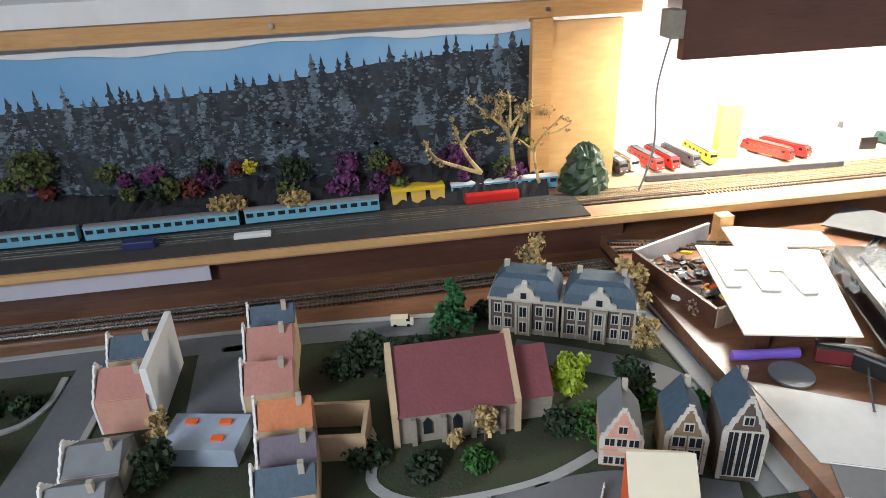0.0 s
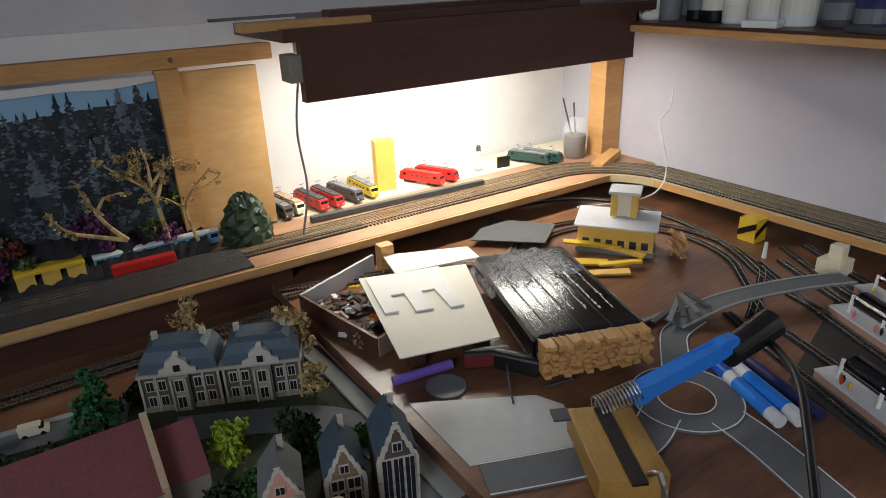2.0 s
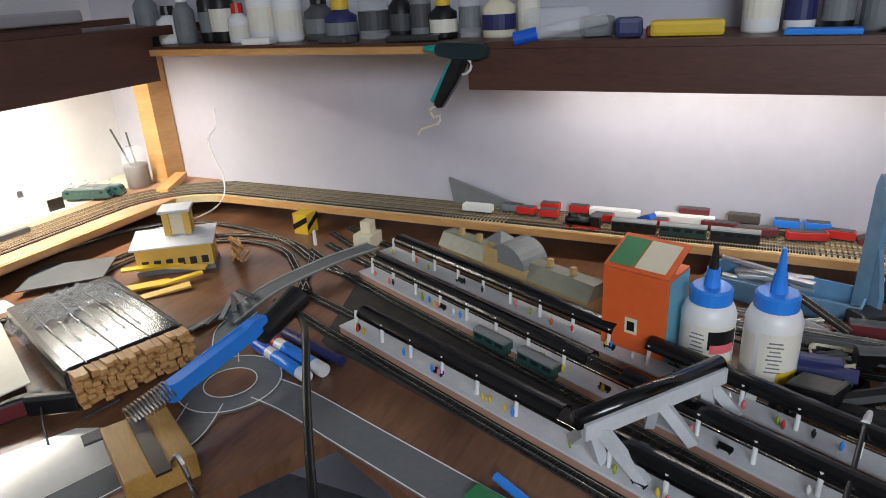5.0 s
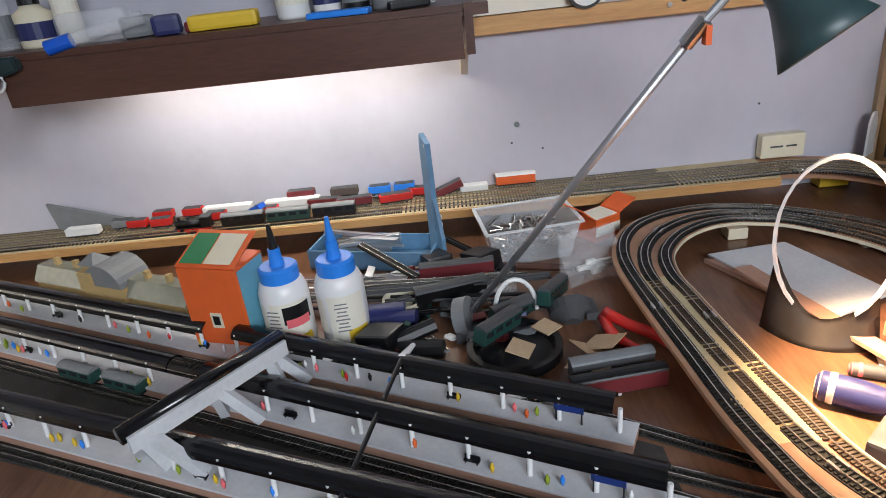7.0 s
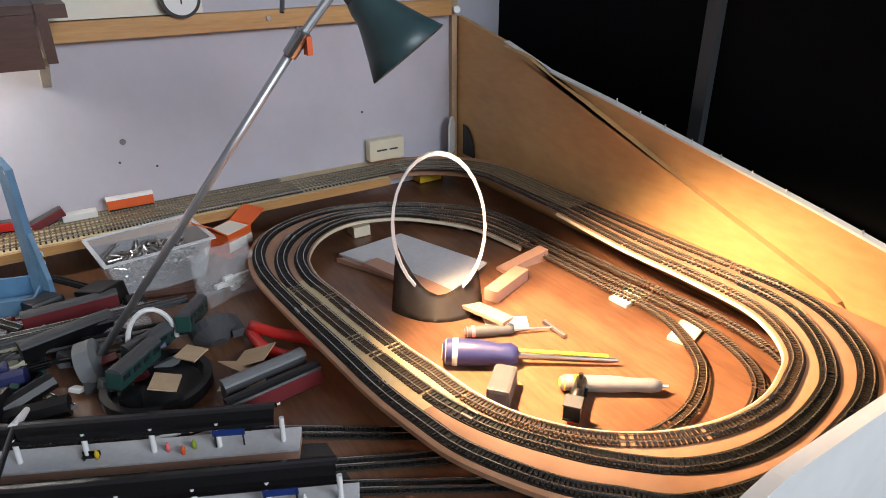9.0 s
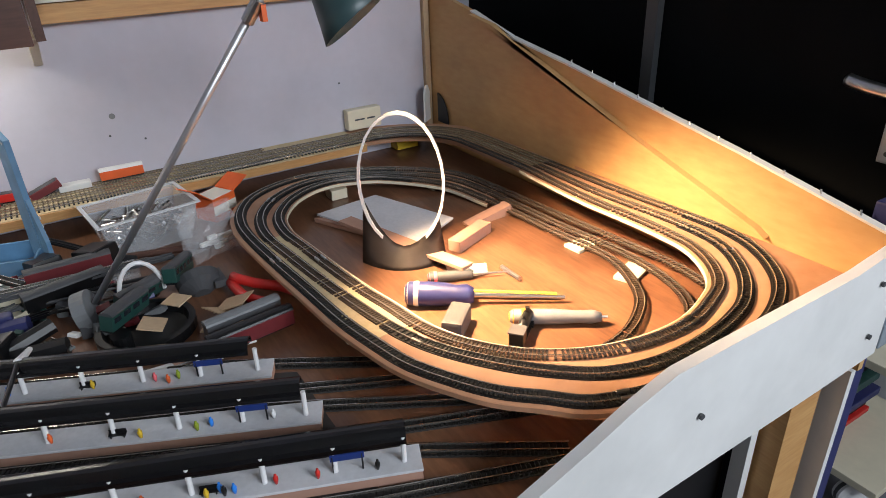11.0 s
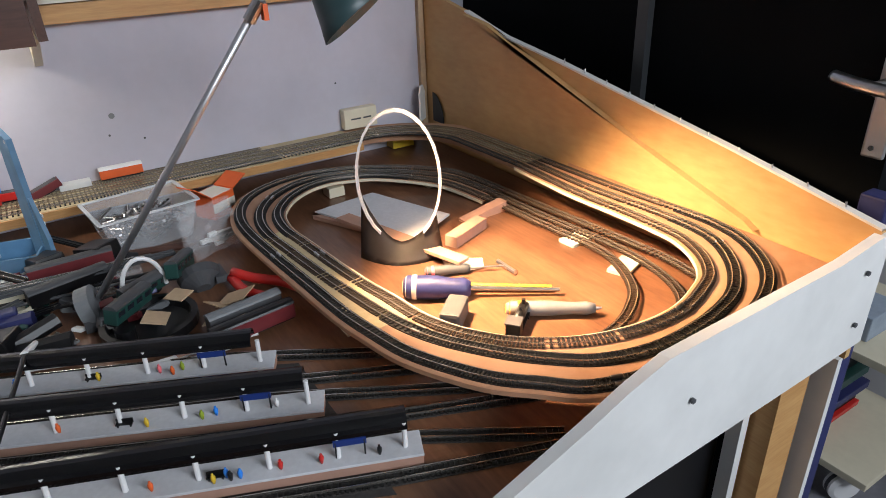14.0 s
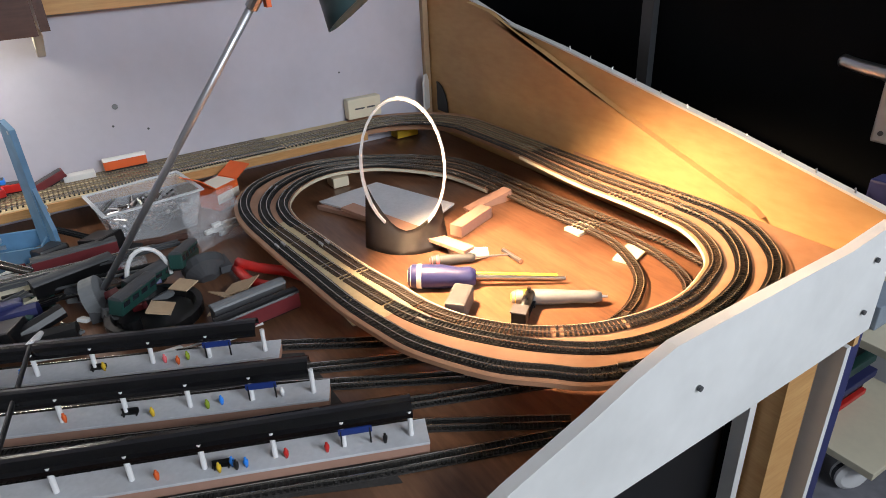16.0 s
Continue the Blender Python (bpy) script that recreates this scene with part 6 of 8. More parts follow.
A, B = Vector((0.590, 0.372, 0.885)), Vector((0.640, 0.356, 0.897))
u = (B - A).normalized()
v = u.cross(Vector((0, 0, 1))).normalized()
w = u.cross(v)
tube(bm, [A + (B - A) * (k / 110) + (v * math.cos(k * 0.7) + w * math.sin(k * 0.7)) * 0.0125 for k in range(111)], 0.0014, 5)
part("spring", bm, "steel", stand, "coiled steel spring", world=True)
iron = thing("blue_iron", pose(0.62, 0.35, 0.9), "bright blue plastic handle with a black end tube", "soldering iron")
bm = bmesh.new()
a, b = Vector((0.632, 0.355, 0.897)), Vector((0.800, 0.345, 0.905))
mm = Matrix.Translation((a + b) / 2) @ (b - a).to_track_quat("X", "Z").to_matrix().to_4x4()
prism(bm, [(-0.085, -0.013), (-0.083, 0.010), (-0.068, 0.008), (0.05, 0.011), (0.06, 0.016), (0.085, 0.013), (0.085, -0.004), (0.06, -0.010), (-0.06, -0.010), (-0.072, -0.017)], -0.009, 0.009, mm)
bmesh.ops.bevel(bm, geom=bm.edges[:], offset=0.0018, segments=2, affect="EDGES")
part("handle", bm, "blue_light", iron, world=True)
bm = bmesh.new()
rod(bm, (0.790, 0.346, 0.892), (0.873, 0.342, 0.910), 0.017, 20, 0.020)
part("end_tube", bm, "black", iron, shade=False, world=True)
bm = bmesh.new()
rod(bm, (0.8732, 0.342, 0.910), (0.8738, 0.342, 0.9102), 0.0165, 20)
part("tube_mouth", bm, "earth_dark", iron, world=True)
bm = bmesh.new()
tube(bm, smooth_path([(0.855, 0.336, 0.897), (0.825, 0.30, 0.905), (0.755, 0.24, 0.925), (0.665, 0.175, 0.915), (0.59, 0.12, 0.89), (0.54, 0.08, 0.85), (0.51, 0.05, 0.78)]), 0.0048, 8)
part("cable", bm, "black", iron, shade=True, world=True)


def marker(p, q, body, cap, label, r=0.0085):
    p, q = Vector(p), Vector(q)
    t = thing("marker_pen", Matrix.Translation(p), label, "pen", "marker pens")
    d = q - p
    part("barrel", mesh(rod, p + d * 0.27, q, r, 14), body, t, shade=False, world=True)
    part("cap", mesh(rod, p, p + d * 0.27, r * 1.06, 14), cap, t, world=True)
    part("label_band", mesh(rod, p + d * 0.40, p + d * 0.86, r * 1.015, 14), "blue_light" if body == "white_plastic" else body, t, world=True)
    return t


marker((0.835, 0.385, T + 0.009), (0.786, 0.243, T + 0.009), "white_plastic", "red", "white marker pen with a red cap", 0.0095)
marker((0.812, 0.378, T + 0.009), (0.765, 0.255, T + 0.009), "white_plastic", "blue", "white marker pen with a blue cap", 0.0085)
marker((0.855, 0.36, T + 0.007), (0.815, 0.235, T + 0.007), "navy", "navy", "dark blue marker pen", 0.007)
marker((0.535, 0.577, T + 0.007), (0.452, 0.588, T + 0.007), "purple", "purple", "purple pen lying on the table", 0.0065)
bm = bmesh.new()
rod(bm, (0.505, 0.545, T + 0.0002), (0.505, 0.545, T + 0.003), 0.026, 28)
solid("grey_disc", bm, "roof_grey", "flat grey plastic disc", "disc")
for p, q, c in (((0.545, 0.565), (0.60, 0.535), "dark_red"), ((0.585, 0.535), (0.61, 0.495), "black")):
    coach(heading((*p, T), (*q, T)), 0.06, c, "black", "stripped dark locomotive shell lying on the table", "loose shells", band=None, wheels=False)
bm = bmesh.new()
tube(bm, smooth_path([(0.595, 0.535, T + 0.02), (0.57, 0.50, T + 0.012), (0.55, 0.465, T + 0.003)]), 0.0013, 6)
tube(bm, smooth_path([(0.60, 0.47, T + 0.003), (0.645, 0.46, T + 0.003)]), 0.002, 6)
solid("loose_wire", bm, "dark_grey", "short loose wire on the table", "wire", "wires")
tray = thing("scrap_tray", pose(0.50, 0.79, T), "shallow wooden tray with scrap parts", "tray")
for a, b in (((0.435, 0.85), (0.47, 0.66)), ((0.435, 0.85), (0.60, 0.92)), ((0.47, 0.66), (0.50, 0.67))):
    mm = heading((*a, T), (*b, T))
    part("side", mesh(box, (0, 0, 0.015), ((Vector(b) - Vector(a)).length, 0.005, 0.03), mm), ("plat_grey" if b[1] > 0.9 else "brown_board") if a[1] > 0.8 else "fibre", tray, world=True)
rngt = random.Random(77)
for i in range(70):
    x = 0.45 + 0.10 * rngt.random()
    y = 0.72 + 0.14 * rngt.random()
    bm = bmesh.new()
    box(bm, (0, 0, 0), (0.006 + 0.016 * rngt.random(), 0.004 + 0.005 * rngt.random(), 0.002 + 0.004 * rngt.random()))
    solid("scrap_part", bm, rngt.choice(["dark_grey", "white_paint", "black", "yellow", "fibre", "roof_grey", "black", "orange"]), "small scrap modelling part in the tray", "scrap", "tray scraps", m=pose(x, y, T + 0.004 + 0.008 * rngt.random(), rngt.uniform(-25, 25), rngt.uniform(-25, 25), 360 * rngt.random()))
bm = bmesh.new()
clump(bm, (0.47, 0.70, T + 0.012), 0.018, 200, 0.003, rngt)
solid("dry_bush", bm, "fibre", "tuft of brown fibre in the tray", "tuft")
bm = bmesh.new()
box(bm, (0.618, 0.907, 0.875), (0.026, 0.022, 0.05), bevel=0.001)
solid("wood_post", bm, "pine", "short pine post below the shelf edge", "post")

# signal box and yellow sticks
sb = thing("signal_box", pose(1.008, 0.725, T, 0, 0, -54), "yellow card signal box with a grey roof and tower", "signal box")
part("wall_shell", mesh(box, (0, 0, 0.030), (0.135, 0.055, 0.044)), "yellow_wood", sb)
part("base", mesh(box, (0, 0, 0.004), (0.14, 0.062, 0.008)), "roof_grey", sb)
bm = bmesh.new()
prism(bm, [(-0.036, 0.051), (0.036, 0.064), (0.036, 0.067), (-0.036, 0.054)], -0.074, 0.074, Matrix.Rotation(radians(90), 4, "Z"))
part("roof", bm, "plat_grey", sb)
for x in (-0.018, 0.018):
    for y in (0.0, 0.032):
        part("tower_post", mesh(box, (x + 0.01, y, 0.086), (0.012, 0.006, 0.045)), "yellow_wood", sb)
part("tower_wall", mesh(box, (0.01, 0.016, 0.084), (0.034, 0.028, 0.04)), "cream", sb)
part("tower_roof", mesh(box, (0.01, 0.014, 0.111), (0.056, 0.05, 0.005)), "plat_grey", sb)
for k in range(6):
    part("window", mesh(box, (-0.052 + 0.021 * k, -0.0282, 0.020), (0.012, 0.001, 0.014)), "window_dark", sb)
for i in range(6):
    bm = bmesh.new()
    box(bm, (0, 0, 0), (0.07 + 0.05 * rngt.random(), 0.012 + 0.01 * rngt.random(), 0.004))
    solid("yellow_strip", bm, "yellow" if i % 3 else "yellow_wood", "yellow painted wood strip in a loose pile", "strip", "yellow strips", m=pose(0.905 + 0.10 * rngt.random(), 0.62 + 0.09 * rngt.random() + 0.03, T + 0.004 + 0.003 * i, rngt.uniform(-6, 6), rngt.uniform(-5, 5), rngt.uniform(-80, -25)))
for i in range(16):
    bm = bmesh.new()
    box(bm, (0, 0, 0), (0.05, 0.004, 0.004))
    solid("thin_stick", bm, "pine_x", "thin pine stick beside the signal box", "stick", "thin sticks", m=pose(1.06 + 0.02 * rngt.random(), 0.62 + 0.03 * rngt.random(), T + 0.004 + 0.0025 * i, 0, rngt.uniform(-6, 6), rngt.uniform(20, 80)))
bm = bmesh.new()
slab(bm, [(0.80, 0.90), (0.90, 0.80), (0.98, 0.86), (0.90, 0.97)], T + 0.012, T + 0.014)
solid("grey_card", bm, "dark_grey", "dark card leaning beside the north loop", "card")
for i in range(7):
    bm = bmesh.new()
    box(bm, (0, 0, 0), (0.10 - 0.008 * i, 0.008, 0.003))
    solid("track_offcut", bm, "roof_grey" if i % 2 else "dark_grey", "loose piece of grey model track", "track piece", "loose track pieces", m=pose(0.845 + 0.012 * i, 0.505 - 0.004 * i, T + 0.004 + 0.003 * i, 0, 0, -20 + 16 * i))
bm = bmesh.new()
rod(bm, (1.18, 0.535, T), (1.18, 0.535, T + 0.03), 0.004, 10, 0.003)
solid("white_peg", bm, "white_plastic", "small white peg standing on the table", "peg")

# station building
st = thing("station_building", heading((1.172, 0.262, T), (1.028, -0.045, T)) @ pose(0, 0.030, 0), "ochre model station with a domed middle hall", "station")
part("wing", mesh(box, (0, 0, 0.018), (0.33, 0.046, 0.036)), "ochre", st)
bm = bmesh.new()
prism(bm, [(-0.026, 0.035), (-0.012, 0.058), (0.012, 0.058), (0.026, 0.035)], -0.168, 0.168, Matrix.Rotation(radians(90), 4, "Z"))
part("roof", bm, "roof_olive", st)
part("hall", mesh(box, (0.0, 0, 0.024), (0.095, 0.058, 0.048)), "ochre", st)
bm = bmesh.new()
prism(bm, [(0.04 * math.cos(math.pi * j / 12), 0.035 * math.sin(math.pi * j / 12)) for j in range(13)], -0.028, 0.028, Matrix.Translation((0.005, 0, 0.047)))
part("dome", bm, "roof_grey", st, shade=False)
part("dormer", mesh(box, (-0.028, -0.02, 0.058), (0.03, 0.022, 0.022)), "ochre", st)
bm = bmesh.new()
bmesh.ops.create_cone(bm, cap_ends=True, segments=4, radius1=0.026, radius2=0.004, depth=0.014, matrix=pose(-0.028, -0.005, 0.084, 0, 0, 45))
part("tower_roof", bm, "roof_grey", st)
part("tower", mesh(box, (-0.028, -0.005, 0.066), (0.026, 0.026, 0.022)), "ochre", st)
for x in (-0.13, -0.085, 0.075, 0.12):
    part("chimney", mesh(box, (x, 0.0, 0.062), (0.008, 0.008, 0.016)), "ochre", st)
for x in [-0.155 + 0.021 * k for k in range(15)]:
    bm = bmesh.new()
    y = -0.0295 if abs(x) < 0.05 else -0.0235
    prism(bm, [(-0.005, 0), (-0.005, 0.013), (0, 0.018), (0.005, 0.013), (0.005, 0)], y - 0.0004, y + 0.0004, Matrix.Translation((x, 0, 0.006)))
    part("arched_window", bm, "window_dark", st)
coach(heading((0.905, 0.02, T + 0.003), (0.87, -0.055, T + 0.003)), 0.06, "loco_green", "roof_grey", "dark green coach standing between the platforms", "station cars", h=0.015)
coach(heading((0.935, 0.09, T + 0.003), (0.905, 0.025, T + 0.003)), 0.06, "loco_green", "roof_grey", "dark green coach standing between the platforms", "station cars", h=0.015)

# box, glue bottles, bridge clamp
bx = thing("orange_box", heading((0.973, -0.076, T), (0.947, -0.162, T)) @ pose(0, 0.032, 0), "orange cardboard box with a green and white flap", "box")
bm = bmesh.new()
box(bm, (0, 0, 0.062), (0.088, 0.062, 0.124), bevel=0.001)
part("carton", bm, "orange", bx)
part("side_panel", mesh(box, (0.0446, 0, 0.062), (0.0008, 0.056, 0.118)), "coach_blue", bx)
bm = bmesh.new()
prism(bm, [(-0.031, 0.126), (0.031, 0.150), (0.031, 0.1512), (-0.031, 0.1272)], -0.044, 0.044, Matrix.Rotation(radians(90), 4, "Z"))
f = part("flap", bm, "orange", bx)
bm = bmesh.new()
prism(bm, [(-0.026, 0.1297), (0.024, 0.1490), (0.024, 0.1496), (-0.026, 0.1303)], -0.036, 0.004, Matrix.Rotation(radians(90), 4, "Z"))
part("flap_label", bm, "cream", f)
bm = bmesh.new()
prism(bm, [(-0.026, 0.1297), (0.024, 0.1490), (0.024, 0.1496), (-0.026, 0.1303)], 0.006, 0.040, Matrix.Rotation(radians(90), 4, "Z"))
part("flap_print", bm, "green", f)
part("front_label", mesh(box, (-0.002, -0.0314, 0.05), (0.017, 0.0008, 0.022)), "cream", bx)
part("front_print", mesh(box, (-0.002, -0.0320, 0.05), (0.010, 0.0006, 0.013)), "black", bx)
for x, y, tip, lab in ((0.972, -0.208, "black", "white glue bottle with a blue cap and black nozzle"), (0.978, -0.280, "blue", "white glue bottle with a blue cap and nozzle")):
    g = thing("glue_bottle", pose(x, y, T, 0, 0, 135), lab, "bottle", "glue bottles")
    part("body", mesh(lathe, [(0.028, 0), (0.032, 0.004), (0.032, 0.082), (0.028, 0.094), (0.022, 0.1)], None, 28), "white_plastic", g, shade=True)
    cp = part("cap", mesh(lathe, [(0.025, 0.098), (0.025, 0.114), (0.022, 0.117)], None, 24), "blue_light", g)
    part("nozzle", mesh(lathe, [(0.010, 0.117), (0.008, 0.13), (0.0075, 0.140)], None, 16), "blue_light", cp)
    part("tip", mesh(lathe, [(0.0062, 0.140), (0.0025, 0.172)], None, 12), tip if tip == "black" else "blue_light", cp)
    for a0, a1, z0, z1, c in ((20, 110, 0.012, 0.075, "card_white"), (50, 118, 0.045, 0.070, "black"), (55, 112, 0.040, 0.052, "pink"), (60, 112, 0.010, 0.026, "yellow"), (-60, 10, 0.02, 0.07, "card_white")):
        if tip == "blue" and c in ("black", "pink"):
            continue
        r = 0.0322 + {"card_white": 0, "black": 0.0003, "pink": 0.0006, "yellow": 0.0004}[c]
        bm = bmesh.new()
        prev = None
        for k in range(9):
            an = radians(a0 + (a1 - a0) * k / 8)
            cur = (bm.verts.new((r * math.cos(an), r * math.sin(an), z0)), bm.verts.new((r * math.cos(an), r * math.sin(an), z1)))
            if prev:
                bm.faces.new((prev[0], cur[0], cur[1], prev[1]))
            prev = cur
        part("label", bm, c, g)
    for k in range(8):
        part("print_bar", mesh(box, (0.0327, 0, 0.026 + 0.0055 * k), (0.0008, 0.018 - 0.003 * (k % 3), 0.0014), Matrix.Rotation(radians(52 if tip == "blue" else 28), 4, "Z")), "roof_grey", g)
gantry = thing("bridge_gantry", pose(0.79, -0.17, T), "black and grey model gantry propped over the platforms", "gantry")
a, b = Vector((0.712, -0.108, 0.925)), Vector((0.865, -0.228, 0.925))
bm = bmesh.new()
rod(bm, a, b, 0.0095, 14)
part("top_tube", bm, "black_gloss", gantry, shade=True, world=True)
bm = bmesh.new()
mm = heading(a, b)
box(bm, (0, -0.011, -0.008), ((b - a).length * 0.97, 0.004, 0.018), mm)
part("side_plate", bm, "plat_grey", gantry, world=True)
for p, q in (((0.715, -0.118, 0.915), (0.755, -0.095, 0.866)), ((0.722, -0.120, 0.915), (0.735, -0.130, 0.866)), ((0.728, -0.125, 0.915), (0.718, -0.176, 0.866)), ((0.785, -0.172, 0.915), (0.812, -0.165, 0.866)), ((0.79, -0.175, 0.915), (0.795, -0.212, 0.866)), ((0.85, -0.215, 0.915), (0.862, -0.25, 0.866)), ((0.845, -0.215, 0.915), (0.845, -0.225, 0.866))):
    p, q = Vector(p), Vector(q)
    bm = bmesh.new()
    d = q - p
    box(bm, (0, 0, 0), (0.010, 0.012, d.length), Matrix.Translation((p + q) / 2) @ d.to_track_quat("Z", "Y").to_matrix().to_4x4())
    part("strut", bm, "plat_grey", gantry, world=True)
probe = thing("test_probe", pose(0.70, -0.40, T), "thin black probe with a white tip across the platforms", "probe")
part("shaft", mesh(rod, (0.60, -0.31, 0.885), (0.845, -0.365, 0.895), 0.0026, 10), "black", probe, world=True)
part("tip", mesh(rod, (0.845, -0.365, 0.895), (0.885, -0.375, 0.885), 0.005, 10, 0.003), "white_plastic", probe, world=True)

# ---- clutter by the east wall ----
bt = thing("blue_metal_tray", pose(1.20, -0.30, T, 0, 0, -105), "scratched blue metal tray holding silver strips", "tray")
part("floor", mesh(box, (0, 0, 0.004), (0.21, 0.075, 0.003)), "blue_metal", bt)
for c, s in (((0, -0.036, 0.018), (0.21, 0.003, 0.032)), ((0, 0.036, 0.018), (0.21, 0.003, 0.032)), ((-0.104, 0, 0.018), (0.003, 0.072, 0.032)), ((0.104, 0, 0.018), (0.003, 0.072, 0.032))):
    part("side", mesh(box, c, s), "blue_metal", bt)
rngc = random.Random(5)
for k in range(7):
    bm = bmesh.new()
    box(bm, (0, 0, 0), (0.11, 0.009, 0.006), bevel=0.001)
    solid("silver_strip", bm, "alu", "bent silver profile strip in the blue tray", "strip", "silver strips", m=pose(1.215 + 0.02 * rngc.random(), -0.29 + 0.03 * rngc.random(), T + 0.014 + 0.004 * k, rngc.uniform(-15, 15), rngc.uniform(-6, 6), -105 + rngc.uniform(-22, 22)))
bk = thing("blue_bracket", pose(1.185, -0.40, T, 0, 0, 20), "upright scratched blue metal bracket", "bracket")
bm = bmesh.new()
prism(bm, [(-0.018, 0), (0.022, 0), (0.018, 0.19), (0.012, 0.207), (-0.014, 0.196)], -0.004, 0.004)
part("plate", bm, "blue_metal", bk)
bm = bmesh.new()
prism(bm, [(-0.04, 0.05), (-0.018, 0.11), (-0.016, 0.11), (-0.016, 0.0), (-0.04, 0.0)], -0.003, 0.003)
part("wing", bm, "blue_metal", bk)
part("bolt", mesh(rod, (-0.006, -0.006, 0.192), (-0.006, 0.004, 0.192), 0.003), "steel", bk)
for k in range(3):
    part("slot", mesh(box, (-0.026, -0.0036, 0.06 + 0.012 * k), (0.012, 0.001, 0.005)), "white_paint", bk)

tub = thing("parts_tub", pose(1.185, -0.545, T, 0, 0, -82), "clear plastic tub full of screws and clips", "tub")
def tub_shell(bm, l0, w0, l1, w1, h, t):
    for sx, sy, ln in ((0, -1, 1), (0, 1, 1), (-1, 0, 0), (1, 0, 0)):
        if ln:
            a = [(-l0, sy * w0, 0), (l0, sy * w0, 0), (l1, sy * w1, h), (-l1, sy * w1, h)]
        else:
            a = [(sx * l0, -w0, 0), (sx * l0, w0, 0), (sx * l1, w1, h), (sx * l1, -w1, h)]
        o = Vector((sx, sy, 0)) * -t
        p = [bm.verts.new(Vector(q)) for q in a]
        r = [bm.verts.new(Vector(q) + o) for q in a]
        bm.faces.new(p)
        bm.faces.new(r[::-1])
        for i in range(4):
            bm.faces.new((p[i], r[i], r[(i + 1) % 4], p[(i + 1) % 4]))
bm = bmesh.new()
tub_shell(bm, 0.058, 0.042, 0.072, 0.054, 0.062, 0.0015)
part("shell", bm, "tub_plastic", tub)
part("bottom", mesh(box, (0, 0, 0.001), (0.116, 0.084, 0.002)), "tub_plastic", tub)
for c, s in (((0, -0.056, 0.062), (0.152, 0.006, 0.002)), ((0, 0.056, 0.062), (0.152, 0.006, 0.002)), ((-0.074, 0, 0.062), (0.006, 0.106, 0.002)), ((0.074, 0, 0.062), (0.006, 0.106, 0.002))):
    part("rim", mesh(box, c, s), "tub_rim", tub)
for k in range(190):
    bm = bmesh.new()
    L = 0.010 + 0.018 * rngc.random()
    rod(bm, (-L / 2, 0, 0), (L / 2, 0, 0), 0.0013 + 0.001 * rngc.random(), 6)
    if k % 2:
        rod(bm, (L / 2, 0, 0), (L / 2 + 0.0015, 0, 0), 0.003, 8)
    solid("screw", bm, "steel" if k % 5 else ("brick" if k % 2 else "black"), "small metal screw in the plastic tub", "screw", "tub screws", m=pose(1.185, -0.545, T, 0, 0, -82) @ pose(rngc.uniform(-0.05, 0.05), rngc.uniform(-0.036, 0.036), 0.012 + 0.036 * rngc.random(), 0, rngc.uniform(-40, 40), 360 * rngc.random()))
ob_ = thing("torn_box", pose(1.215, -0.665, T, 0, 0, -60), "torn open orange and white card box", "box")
part("carton", mesh(box, (0, 0, 0.02), (0.05, 0.045, 0.04)), "orange", ob_)
for p in ([(-0.025, 0.04), (-0.055, 0.065), (-0.054, 0.0665), (-0.025, 0.042)], [(0.025, 0.04), (0.06, 0.055), (0.06, 0.0565), (0.025, 0.042)]):
    bm = bmesh.new()
    prism(bm, p, -0.022, 0.022)
    part("flap", bm, "orange", ob_)
part("inner_lining", mesh(box, (0, 0, 0.0405), (0.044, 0.039, 0.001)), "card_white", ob_)
part("white_band", mesh(box, (0, -0.0228, 0.02), (0.05, 0.0008, 0.016)), "card_white", ob_)
bag = thing("zip_bag", pose(1.045, -0.635, T, 0, 0, -70), "crumpled clear plastic bag with white parts", "bag")
bm = bmesh.new()
g = [[bm.verts.new((-0.045 + 0.09 * i / 8, 0.01 + 0.012 * rngc.random() + 0.03 * j / 8, 0.002 + 0.07 * j / 8 * (0.9 + 0.2 * rngc.random()))) for j in range(9)] for i in range(9)]
for i in range(8):
    for j in range(8):
        bm.faces.new((g[i][j], g[i + 1][j], g[i + 1][j + 1], g[i][j + 1]))
part("front_film", bm, "film", bag)
bm = bmesh.new()
g = [[bm.verts.new((-0.045 + 0.09 * i / 8, 0.04 + 0.01 * rngc.random(), 0.002 + 0.07 * j / 8)) for j in range(9)] for i in range(9)]
for i in range(8):
    for j in range(8):
        bm.faces.new((g[i][j], g[i + 1][j], g[i + 1][j + 1], g[i][j + 1]))
part("back_film", bm, "film", bag)
for k in range(10):
    part("white_piece", mesh(box, (rngc.uniform(-0.03, 0.03), 0.03, 0.008 + 0.02 * rngc.random()), (0.014, 0.006, 0.006)), "white_paint", bag)

# desk lamp
dl = thing("desk_lamp", pose(0.955, -0.445, T), "grey metal desk lamp with a dark green cone shade", "lamp")
part("clamp_disc", mesh(rod, (0.957, -0.430, 0.872), (0.953, -0.446, 0.876), 0.027, 26), "roof_grey", dl, world=True)
part("foot", mesh(box, (0.955, -0.445, 0.859), (0.05, 0.04, 0.016)), "dark_grey", dl, world=True)
part("arm", mesh(rod, (0.952, -0.450, 0.885), (0.808, -0.662, 1.222), 0.0042, 12), "alu", dl, shade=True, world=True)
part("joint", mesh(rod, (0.813, -0.655, 1.210), (0.804, -0.667, 1.230), 0.0068, 12), "steel", dl, world=True)
part("joint_clip", mesh(box, (0.803, -0.669, 1.218), (0.010, 0.005, 0.016)), "orange", dl, world=True)
part("upper_arm", mesh(rod, (0.806, -0.664, 1.225), (0.824, -0.722, 1.276), 0.004, 10), "alu", dl, world=True)
ax = Vector((-0.42, -0.47, -0.77)).normalized()
